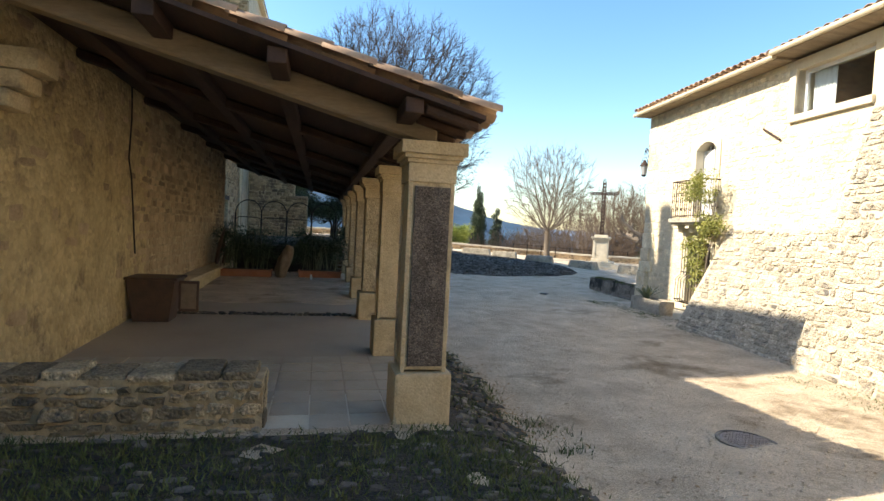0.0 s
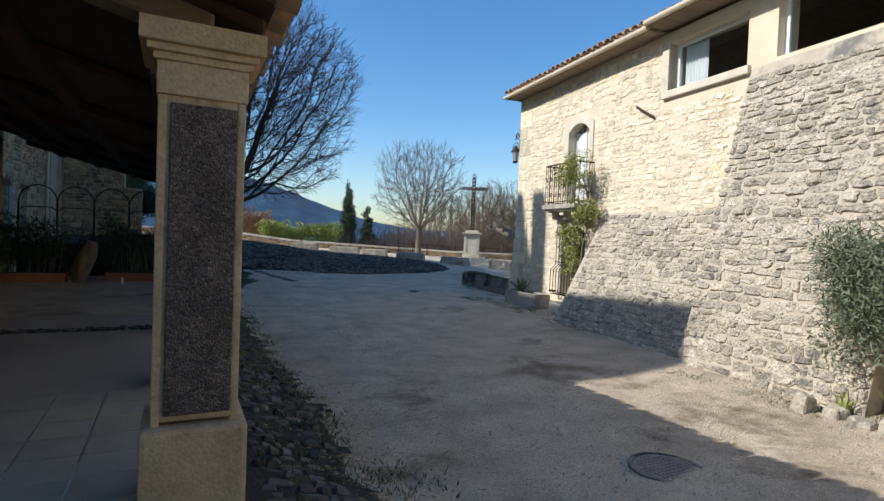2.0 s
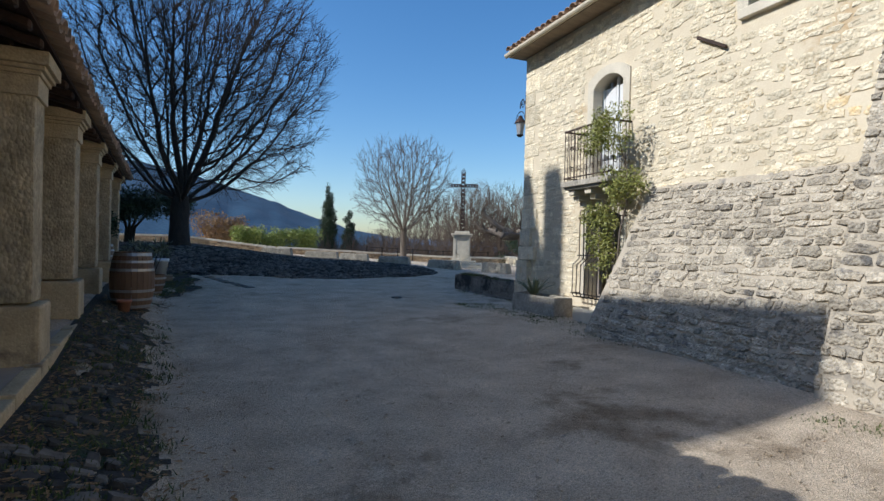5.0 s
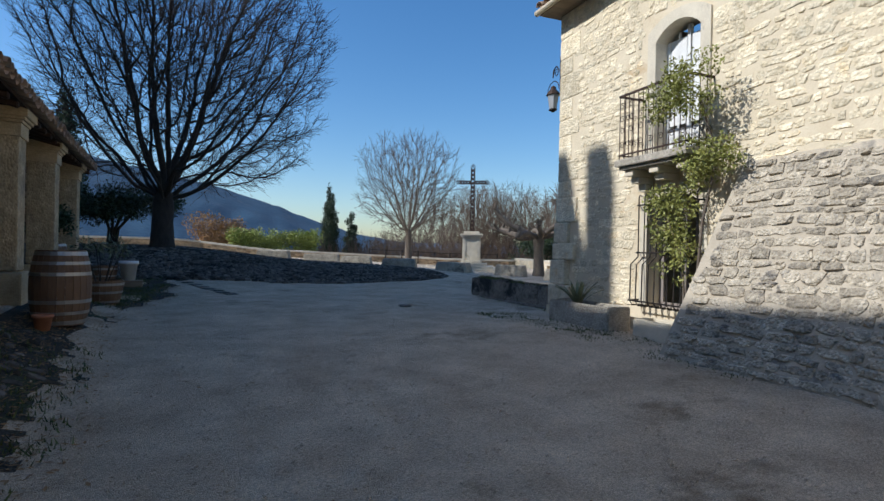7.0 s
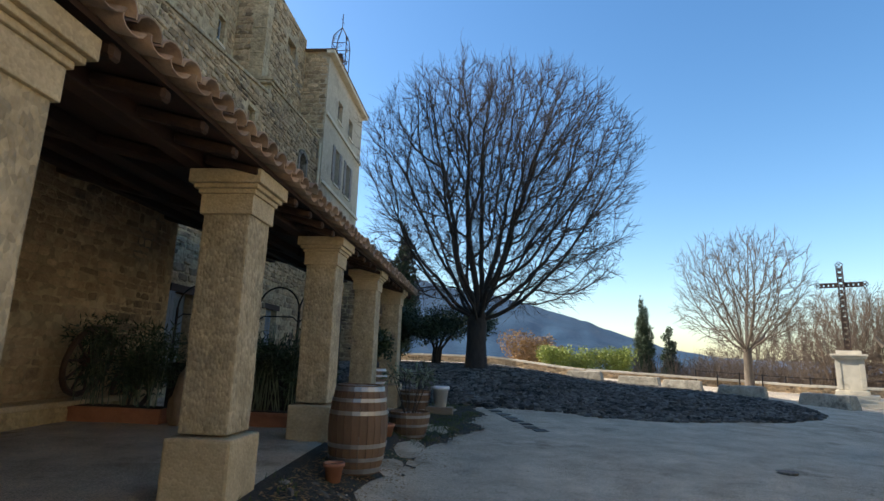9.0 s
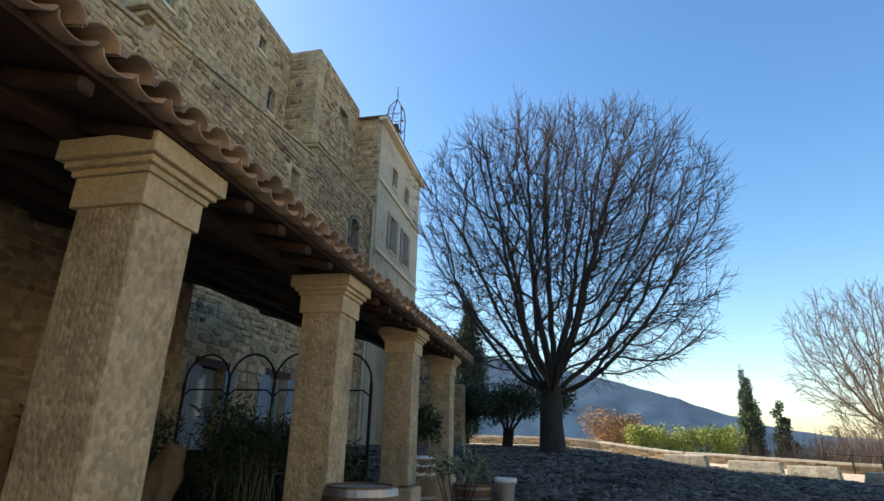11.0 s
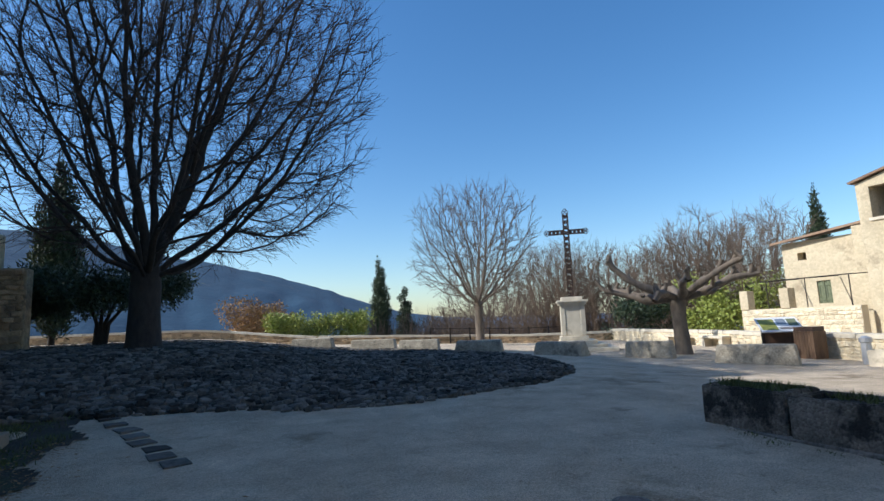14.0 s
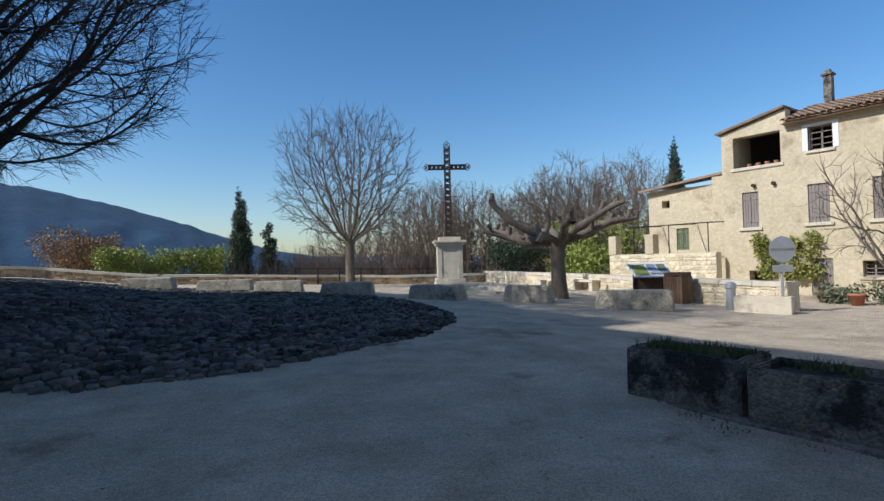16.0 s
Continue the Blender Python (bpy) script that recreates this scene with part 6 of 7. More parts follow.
def manhole(x, y, r, label):
    m = thing("manhole_cover", label, "manhole", at=(x, y, gz(x, y)))
    part("ring", lathe(bmesh.new(), [(r + 0.04, -0.03), (r + 0.04, 0.022), (r, 0.024), (r, -0.02)], 32), M_TROUGH, m)
    bm = lathe(bmesh.new(), [(r - 0.004, -0.02), (r - 0.004, 0.02)], 32)
    for k in range(-5, 6):
        for j in range(-5, 6):
            if math.hypot(k, j) * r / 6 < r * 0.85:
                box(bm, k * r / 6 - r / 20, k * r / 6 + r / 20, j * r / 6 - r / 20, j * r / 6 + r / 20, 0.018, 0.026)
    part("lid", bm, M_SHUTTER, m)


manhole(4.62, 4.85, 0.27, "dark cast-iron manhole cover set in the gravel")
manhole(7.55, 17.05, 0.1, "small round iron valve cover in the gravel")

# bush and rocks at the buttress foot
R = random.Random(6)
cl = [(R.uniform(-0.55, 0.6), R.uniform(-0.75, 0.6), R.uniform(0.65, 1.9), R.uniform(0.2, 0.38)) for _ in range(44)]
st = [([(0.0, 0.1 * k, -0.2), (0.05 * k, 0.12 * k, 0.5), (-0.15 + 0.12 * k, 0.25 * k - 0.4, 1.3)], 0.045) for k in range(4)]
shrub("grey_green_bush", "grey-green narrow-leaved bush at the buttress foot", "bush", (8.0, 4.75, gz(8.0, 4.75)), cl, 19000, 0.085, M_LEAF_OLIVE, 92, st, M_BARK_PALE, long=5)
for k in range(9):
    ob = rough_block("rock", R.uniform(0.18, 0.34), R.uniform(0.16, 0.28), R.uniform(0.08, 0.19), M_BLOCK, None, 20 + k, 0.25, 0.04)
    x, y = 7.45 - 0.02 * k + R.uniform(-0.08, 0.08), 5.35 - 0.3 * k
    ob.matrix_world = pose(x, y, gz(x, y), R.uniform(-8, 8), R.uniform(-8, 8), R.uniform(0, 90))
    tagged(ob, "rough pale edging rock at the wall foot", "rock", "edging rocks")
for k in range(3):
    x, y = 7.62 + 0.1 * k, 5.05 - 0.45 * k
    V, F = [], []
    for i in range(16):
        a = R.uniform(0, 6.28)
        d = Vector((math.cos(a), math.sin(a), 0))
        s = d.cross(Vector((0, 0, 1)))
        L, o = R.uniform(0.25, 0.42), len(V)
        for t in (0, 0.5, 1):
            c = Vector((x, y, gz(x, y))) + d * (0.05 + L * 0.45 * t * t) + Vector((0, 0, L * t * (1.15 - 0.4 * t)))
            w = 0.018 * (1 - t * 0.9)
            V += [c + s * w, c - s * w]
        F += [(o, o + 1, o + 3, o + 2), (o + 2, o + 3, o + 5, o + 4)]
    tagged(raw("iris_clump", V, F, M_LEAF), "clump of sword-shaped green iris leaves", "plant", "iris clumps")
bm = bmesh.new()
tube(bm, [(-0.08, -2.95, -0.4), (-0.08, -2.95, 5.5)], 0.045, n=8)
hpart("drainpipe", bm, M_RUST)


# ---- castle details ----
def shutters(parent, face, y0, y1, z0, z1, mat, side=1, closed=False, out=0.0):
    """A pair of boarded shutters on a wall whose outer face is at x = face; side +1 faces +x."""
    w = (y1 - y0) / 2
    for k, (a, b) in enumerate(((y0, y0 + w - 0.005), (y1 - w + 0.005, y1)) if closed else ((y0 - w - 0.02, y0 - 0.02), (y1 + 0.02, y1 + w + 0.02))):
        x0, x1 = (face + side * (-0.1), face + side * (-0.06)) if closed else (face + side * 0.01, face + side * 0.05)
        bm = bmesh.new()
        n = 3
        for i in range(n):
            box(bm, min(x0, x1), max(x0, x1), a + (b - a) * i / n + 0.004, a + (b - a) * (i + 1) / n - 0.004, z0, z1, 0.006)
        for z in (z0 + (z1 - z0) * 0.18, z0 + (z1 - z0) * 0.82):
            box(bm, min(x1, x1 + side * 0.02), max(x1, x1 + side * 0.02), a + 0.02, b - 0.02, z - 0.05, z + 0.05)
        part("shutter", bm, mat, parent)


def casement(parent, face, y0, y1, z0, z1, side=1, frame_mat=None, set_in=0.18, bars=2, name="window"):
    x = face - side * set_in
    a, b = min(x, x - side * 0.05), max(x, x - side * 0.05)
    m = (y0 + y1) / 2
    w = part(name, boxes((a, b, y0, y0 + 0.05, z0, z1), (a, b, y1 - 0.05, y1, z0, z1), (a, b, y0 + 0.05, y1 - 0.05, z0, z0 + 0.05), (a, b, y0 + 0.05, y1 - 0.05, z1 - 0.05, z1), (a, b, m - 0.025, m + 0.025, z0 + 0.05, z1 - 0.05),
                         *[(a, b, y0 + 0.05, y1 - 0.05, z0 + (z1 - z0) * k / (bars + 1) - 0.012, z0 + (z1 - z0) * k / (bars + 1) + 0.012) for k in range(1, bars + 1)]), frame_mat or M_WHITE, parent)
    part("pane", boxes(((a + b) / 2 - 0.003, (a + b) / 2 + 0.003, y0 + 0.04, y1 - 0.04, z0 + 0.04, z1 - 0.04)), M_GLASS, w)
    part("sill", boxes((min(face - side * 0.02, face + side * 0.07), max(face - side * 0.02, face + side * 0.07), y0 - 0.08, y1 + 0.08, z0 - 0.1, z0 - 0.005), bevel=0.01), M_PALE_STONE, w)
    return w


part("slit_board", boxes((CX - 0.25, CX - 0.2, 24.4, 24.95, 8.15, 9.0)), M_BEAM_PALE, castle, "weathered board closing a slit window")
casement(castle, CX, *CHOLES[1], frame_mat=M_WOOD_DARK, set_in=0.45)
part("window_surround", surround(29.7, 7.7, 0.78, 1.66, 0.34, 0.16, CX + 0.05, CX - 0.3), M_TROUGH, castle, "dark stone surround with arched head")
for k, (a, b, c, d) in enumerate(CHOLES[2:]):
    w = part("door", boxes((CX - 0.28, CX - 0.22, a, b, c - 0.2, d), (CX - 0.22, CX - 0.20, a + 0.1, b - 0.1, c + 0.1, c + 0.9), bevel=0.008), M_BLUE, castle, "grey-blue panelled door")
    part("pane", boxes((CX - 0.222, CX - 0.214, a + 0.14, b - 0.14, c + 1.2, d - 0.15)), M_GLASS, w)
    part("lintel", boxes((CX - 0.3, CX + 0.03, a - 0.2, b + 0.2, d, d + 0.2), bevel=0.015), M_BEAM, castle)
shutters(castle, CX, 24.6, 25.6, 0.4, 2.6, M_BLUE)
shutters(castle, CX, 21.6, 22.5, 0.4, 2.5, M_BLUE)
for a, b, c, d in UHOLES:
    casement(castle, UX, a, b, c, d, frame_mat=M_BLUE)
part("shutter_board", boxes((PX - 0.3, PX - 0.25, *PHOLES[0])), M_BEAM_PALE, castle)
bm = bmesh.new()
tube(bm, [(CX + 0.1, T0 - 0.1, 0), (CX + 0.1, T0 - 0.1, 10.6)], 0.06, n=8)
part("drainpipe", bm, M_GUTTER, castle)
for i, (a, b, c, d) in enumerate(THOLES):
    casement(tower, TX, a, b, c, d, frame_mat=M_SHUTTER)
    if c < 12:
        shutters(tower, TX, a, b, c, d, M_SHUTTER)
for z in (8.75, 12.1):
    part("string_course", boxes((TX + 0.002, TX + 0.1, T0, T1, z, z + 0.16), bevel=0.02), M_PALE_STONE, tower)
part("eave_cornice", boxes((TX - 0.1, TX + 0.3, T0 - 0.25, T1 + 0.25, TTOP - 0.2, TTOP - 0.01), bevel=0.03), M_PALE_STONE, tower)
bell = thing("bell_cage", "tall wrought-iron openwork bell cage on the roof", "bell cage", at=(-5.5, 37.1, TTOP + 1.9))
for sx in (-0.42, 0.42):
    for sy in (-0.42, 0.42):
        bm = bmesh.new()
        tube(bm, [(sx, sy, -1.9), (sx, sy, 1.9), (sx * 0.85, sy * 0.85, 2.4), (0, 0, 3.1)], 0.03, n=5)
        part("post", bm, M_IRON, bell)
for z in (0.3, 1.1, 1.85):
    bm = bmesh.new()
    tube(bm, [(-0.42, -0.42, z), (0.42, -0.42, z), (0.42, 0.42, z), (-0.42, 0.42, z), (-0.42, -0.42, z)], 0.022, n=4)
    for s in (-1, 1):
        tube(bm, scroll((0.42 * s, -0.2, z + 0.35), 0.2, s, "y"), 0.016, n=4)
        tube(bm, scroll((-0.2, 0.42 * s, z + 0.35), 0.2, s, "x"), 0.016, n=4)
    part("hoop", bm, M_IRON, bell)
bm = bmesh.new()
tube(bm, [(0, 0, 3.0), (0, 0, 4.0)], 0.025, n=5)
tube(bm, [(0, -0.25, 3.55), (0, 0.3, 3.55)], 0.015, n=4)
part("finial", bm, M_IRON, bell)
part("bell", lathe(bmesh.new(), [(0.28, 0.9), (0.22, 1.0), (0.16, 1.3), (0.05, 1.42)], 16), M_RUST, bell)
# ruined wall with a pointed arch at the tower's foot
ruin = thing("ruined_wall", "rough ruined stone wall with a stepped broken top", "wall")
tops = [(-4.29, -3.55, 7.0), (-3.55, -2.9, 6.4), (-2.9, -2.3, 5.5), (-2.3, -1.6, 4.4), (-1.6, -0.8, 3.3)]
for a, b, z in tops:
    part("pier", boxes((a, b - 0.003, 34.2 + 0.05 * (a > -2.4), 34.9, -0.2, z), bevel=0.04), M_CASTLE, ruin)
lay(rubble(lambda u, v, d: (u, 34.2 - d, v), -4.25, -0.85, 0.2, 6.3, 0.17, 0.3, random.Random(17), 0.05, keep=lambda u, v, a, b: any(q <= u < r and v + b < z for q, r, z in tops)), ruin, "stone", M_CASTLE_STONE_J, M_CASTLE_STONE_J)

# ---- details of the plaza house ----
for (a, b, c, d) in (FHOLES[2], FHOLES[3], FHOLES[4], FHOLES[7]):
    shutters(far, FX, a, b, c, d, M_SHUTTER, side=-1, closed=True)
    part("window_sill", boxes((FX - 0.08, FX + 0.1, a - 0.12, b + 0.12, c - 0.12, c - 0.005), bevel=0.012), M_PALE_STONE, far)
shutters(far, FX, FHOLES[5][0], FHOLES[5][1], FHOLES[5][2], FHOLES[5][3], M_SHUTTER, side=-1, closed=True)
for k in (1, 8, 6):
    casement(far, FX, *FHOLES[k], side=-1, frame_mat=M_SHUTTER, bars=3)
for k in (1, 8):
    a, b, c, d = FHOLES[k]
    part("window_surround", boxes((FX - 0.02, FX + 0.1, a - 0.18, a, c, d + 0.1), (FX - 0.02, FX + 0.1, b, b + 0.18, c, d + 0.1), (FX - 0.02, FX + 0.1, a, b, d, d + 0.1), bevel=0.01), M_WHITE, far)
part("loggia_ledge", boxes((FX - 0.06, FX + 0.3, 24.25, 26.15, 4.18, 4.3), bevel=0.015), M_PALE_STONE, far)
# loggia lined in near-black, its shade put into the colour
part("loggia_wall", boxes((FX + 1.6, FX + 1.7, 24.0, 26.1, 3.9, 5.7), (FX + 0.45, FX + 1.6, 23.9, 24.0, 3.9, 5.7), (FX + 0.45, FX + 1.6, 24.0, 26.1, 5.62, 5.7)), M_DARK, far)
for k in range(4):
    part("loggia_pot", lathe(bmesh.new(), [(0.06, 4.3), (0.09, 4.42), (0.07, 4.42)], 12, (FX + 0.12, 24.55 + 0.32 * k, 0)), M_TERRA, far)
for y in (24.6, 25.3):
    bm = bmesh.new()
    tube(bm, [(FX, y, 3.55), (FX - 0.14, y, 3.55)], 0.07, n=8)
    part("vent_pipe", bm, M_RUST, far)
bm = bmesh.new()
vs = [[bm.verts.new((x, y, z)) for x, z in ((FX - 0.35, 5.62), (FX + 4.4, 7.2), (FX + 9, 5.6))] + [bm.verts.new((FX + 4.4, y, 5.6))] for y in (F0 - 0.2, 24.2)]
bm.faces.new((vs[0][0], vs[0][1], vs[1][1], vs[1][0])), bm.faces.new((vs[0][1], vs[0][2], vs[1][2], vs[1][1])), bm.faces.new((vs[0][0], vs[0][2], vs[1][2], vs[1][0]))
for s in (0, 1):
    bm.faces.new((vs[s][0], vs[s][1], vs[s][2]))
froof = part("roof", bm, M_ROOF, far)
bm = bmesh.new()
q = [bm.verts.new(c) for c in ((FX - 0.15, 24.15, 6.28), (FX - 0.15, 26.65, 5.72), (FX + 6, 26.65, 5.72), (FX + 6, 24.15, 6.28), (FX - 0.15, 24.15, 6.36), (FX - 0.15, 26.7, 5.80), (FX + 6, 26.7, 5.80), (FX + 6, 24.15, 6.36))]
for k in ((0, 1, 2, 3), (4, 5, 6, 7), (0, 1, 5, 4), (1, 2, 6, 5), (2, 3, 7, 6), (3, 0, 4, 7)):
    bm.faces.new([q[i] for i in k])
part("loggia_roof", bm, M_ROOF, far)
ROOFS.append((froof, pose(FX - 0.35, 24.1, 5.66, 0, 0, 180), 7, 48, 0.21, 0.40, 0.333, lambda r, c: r == 0))
part("chimney", boxes((FX + 2.4, FX + 2.7, 23.45, 23.73, 6.0, 7.75), (FX + 2.34, FX + 2.76, 23.39, 23.79, 7.75, 7.83), (FX + 2.45, FX + 2.65, 23.5, 23.68, 7.83, 7.98), bevel=0.02), M_TROUGH, far)
annex = thing("annex_house", "lower cream stone annex with a tiled roof and green shutter", "house")
part("wall", holed(bmesh.new(), "x", 29.4, 26.5, 31.0, -1.0, 4.05, [(29.0, 29.6, 1.2, 2.2), (29.9, 30.3, 3.2, 3.55)], 0.45), M_RENDER, annex)
part("side_wall", boxes((29.85, 34, 30.6, 31.0, -1.0, 4.05)), M_RENDER, annex)
# added black sheet in place of the annex's unlit room
part("dark_room", boxes((30.6, 30.7, 26.5, 30.6, -1, 4.0)), M_DARK, annex)
part("passage_wall", boxes((28.9, 29.4, 26.5, 27.6, -1.0, 4.3)), M_RENDER, annex)
shutters(annex, 29.4, 29.0, 29.6, 1.2, 2.2, M_LEAF_OLIVE, side=-1, closed=True)
bm = bmesh.new()
q = [bm.verts.new(c) for c in ((29.0, 26.5, 4.45), (29.0, 31.3, 4.02), (34.5, 31.3, 4.9), (34.5, 26.5, 5.2), (29.0, 26.5, 4.55), (29.0, 31.3, 4.12), (34.5, 31.3, 5.0), (34.5, 26.5, 5.3))]
for k in ((0, 1, 2, 3), (4, 5, 6, 7), (0, 1, 5, 4), (1, 2, 6, 5), (2, 3, 7, 6), (3, 0, 4, 7)):
    bm.faces.new([q[i] for i in k])
part("roof", bm, M_ROOF, annex)
part("terrace_wall", holed(bmesh.new(), "x", 26.9, 26.5, 31.5, -1.0, 1.05, [], 0.4), M_CREAM, annex)
part("terrace_pier", boxes((26.85, 27.3, 31.1, 31.5, 1.05, 1.9), (26.85, 27.3, 29.2, 29.6, 1.05, 1.9), bevel=0.02), M_RENDER, annex)
lay(rubble(lambda u, v, d: (26.9 - d, u, v), 26.5, 31.5, -0.8, 1.0, 0.17, 0.32, random.Random(19), 0.03), annex, "stone", M_CREAM_STONE_J, M_CREAM_STONE_J)
pergola = bmesh.new()
for y in (26.9, 28.6, 30.3):
    tube(pergola, [(27.1, y, 1.05), (27.1, y, 2.25), (29.3, y, 2.35)], 0.025, n=5)
tube(pergola, [(27.1, 26.7, 2.25), (27.1, 30.6, 2.25)], 0.025, n=5)
tagged(part("iron_pergola", pergola, M_IRON), "thin dark iron pergola over the terrace", "pergola")

shrub("wall_creeper", "dark green creeper climbing the house front", "plant", (FX - 0.15, 24.1, 0), [(R.uniform(-0.12, 0.0), R.uniform(-0.9, 1.0), R.uniform(0.1, 1.5) + 0.0, R.uniform(0.15, 0.32)) for _ in range(26)], 3800, 0.13, M_LEAF, 33, [([(0, 0.2, -0.9), (0, 0.1, 0.4), (0, -0.3, 1.2)], 0.04)])
bare_tree("wisteria", "leafless twisted wisteria in front of the house", (26.3, 20.9, -0.75), 4.9, 2.3, 1.2, 6, 260, 0.12, M_BARK_PALE, M_TWIG_PALE, 88, step=0.25, low=8, spread=66, twig=0.55, twig_r=0.009, per=1, fine=0, tip=0.012)
cl = [(R.uniform(-0.6, 0.6), R.uniform(-1.8, 1.6), R.uniform(0.05, 0.45), R.uniform(0.2, 0.35)) for _ in range(18)]
shrub("garden_shrubs", "low garden shrubs and potted greenery by the house", "bush", (25.2, 20.6, gz(25, 20.6)), cl, 3000, 0.12, M_LEAF_OLIVE, 34)
for k, (x, y) in enumerate(((24.2, 20.3), (24.0, 19.6), (25.2, 22.3), (24.3, 21.2))):
    pot(x, y, 0.2, 0.34, label="terracotta pot of greenery by the house")

sign = thing("road_sign", "back of a round grey road sign on a post", "road sign", at=(20.9, 21.75, gz(20.9, 21.75)))
sign.rotation_euler = (0, 0, radians(52))
bm = bmesh.new()
tube(bm, [(0, 0, -0.2), (0, 0, 1.95)], 0.035, n=10)
part("post", bm, M_SIGN, sign)
bm = bmesh.new()
tube(bm, [(-0.04, 0, 1.6), (-0.055, 0, 1.6)], 0.33, n=32)
part("disc", bm, M_SIGN, sign)
part("plate", boxes((-0.05, -0.035, -0.26, 0.26, 1.02, 1.2), bevel=0.004), M_SIGN, sign)
part("clamp", boxes((-0.05, 0.045, -0.045, 0.045, 1.45, 1.5), (-0.05, 0.045, -0.045, 0.045, 1.7, 1.75)), M_HOOP, sign)
part("bracket_plate", boxes((-0.062, -0.055, -0.3, 0.3, 1.57, 1.63)), M_HOOP, sign)

panel = thing("information_panel", "sloping information panel on dark legs", "information panel", at=(21.6, 26.0, gz(21.6, 26)))
panel.rotation_euler = (0, 0, radians(-35))
for s in (-0.48, 0.48):
    part("leg", boxes((s - 0.04, s + 0.04, -0.06, 0.06, -0.2, 0.95), bevel=0.006), M_IRON, panel)
bm = bmesh.new()
box(bm, -0.62, 0.62, -0.42, 0.42, -0.02, 0.02, 0.006)
bmesh.ops.transform(bm, matrix=pose(0, -0.06, 1.0, 32), verts=bm.verts)
board = part("board", bm, M_WHITE, panel)
for (a, b, c, d, m) in ((-0.56, -0.1, -0.32, 0.3, M_LEAF), (-0.04, 0.24, 0.0, 0.3, M_BLUE), (0.28, 0.56, -0.1, 0.3, M_LEAF_OLIVE), (-0.04, 0.56, -0.3, -0.2, M_SHUTTER)):
    bm = bmesh.new()
    box(bm, a, b, c, d, 0.021, 0.025)
    bmesh.ops.transform(bm, matrix=pose(0, -0.06, 1.0, 32), verts=bm.verts)
    part("picture_field", bm, m, board)
part("skirt", boxes((-0.44, 0.44, -0.03, 0.03, 0.15, 0.85)), M_WOOD_DARK, panel)
lit = thing("waste_bin", "brown slatted wooden waste bin", "bin", at=(21.3, 24.85, gz(21.3, 24.85)))
for k in range(7):
    a = k * 0.085 - 0.3
    part("slat", boxes((-0.28, -0.255, a, a + 0.075, 0, 0.82), bevel=0.004), M_OAK, lit)
    part("slat", boxes((a, a + 0.075, -0.33, -0.305, 0, 0.82), bevel=0.004), M_OAK, lit)
part("box", boxes((-0.25, 0.28, -0.3, 0.28, 0, 0.95)), M_WOOD_DARK, lit)
hyd = thing("stone_bollard", "small grey water hydrant post", "bollard", at=(20.6, 22.9, gz(20.6, 22.9)))
part("post", lathe(bmesh.new(), [(0.13, -0.1), (0.12, 0.55), (0.15, 0.58), (0.15, 0.68), (0.06, 0.74)], 14), M_SIGN, hyd)
trough("stone_trough", "rounded pale stone trough by the garden wall", pose(20.35, 21.3, gz(20.4, 21.8), 0, 0, 14), 1.25, 0.5, 0.42, M_PALE_STONE, 9)
for (x, y) in ((24.0, 30.6), (24.6, 33.2)):
    b = thing("plaza_bench", "plain stone bench against the pale wall", "bench", at=(x, y, gz(x, y)))
    b.rotation_euler = (0, 0, radians(-15))
    part("seat", boxes((-0.22, 0.22, -0.8, 0.8, 0.36, 0.46), bevel=0.02), M_PALE_STONE, b)
    for s in (-0.6, 0.6):
        part("support", boxes((-0.18, 0.18, s - 0.12, s + 0.12, -0.1, 0.36), bevel=0.015), M_PALE_STONE, b)


# ---- stones, tiles and cobbles ----
rng = random.Random(14)


def clear(holes, pad):
    return lambda u, v, a, b: not any(h0 - pad < u + a and u - a < h1 + pad and h2 - pad < v + b and v - b < h3 + pad for h0, h1, h2, h3 in holes)


free = clear(HHOLES, 0.17)


def upper(u, v, a, b):
    if not free(u, v, a, b) or u + a > HEND - 0.45:
        return False
    if v - b < 2.0 and u - a < 3.95:
        return False
    if u < -0.05 and v < 4.2 and u > -2.8:
        return False
    return rng.random() < 0.9


sides = {o.name.split(".")[0]: o for o in house.children}
wall_part = sides["wall"]
lay(rubble(lambda u, v, d: (-d, u, v), -4.0, HEND - 0.2, 0.0, HTOP - 0.05, 0.12, 0.21, rng, 0.011, 0.028, upper, 0.5, wave=0.09), wall_part, "stone", M_CREAM_STONE, M_CREAM_STONE_J, lambda u, v: 1.2 < v < 4.6 and 1.6 < u < 7.0)
lay(rubble(lambda u, v, d: (-glacis_off(u, v) - d, u, v), -0.05, 3.75, -0.5, 2.0, 0.105, 0.19, rng, 0.03, 0.018, lambda u, v, a, b: u + a < 3.5 + 0.33 * (2.05 - v) / 2.9, 0.5, wave=0.07), glacis, "stone", M_GREY_STONE, M_GREY_STONE_J, lambda u, v: True)
lay(rubble(lambda u, v, d: (-buttress_off(u, v) - d, u, v), -2.75, -0.06, -0.6, 4.15, 0.115, 0.21, rng, 0.028, 0.02, None, 0.5, wave=0.08), buttress, "stone", M_GREY_STONE, M_GREY_STONE_J, lambda u, v: True)
lay(rubble(lambda u, v, d: (u, -0.08 + d, v), -1.2, -0.02, -0.6, 4.2, 0.15, 0.3, rng, 0.02, 0.02, lambda u, v, a, b: u - a > -buttress_off(0, v) + 0.02 and v > 2.2), buttress, "side_stone", M_GREY_STONE, M_GREY_STONE_J)

cfree = clear(CHOLES, 0.12)
parts_of = {o.name.split(".")[0]: o for o in castle.children}
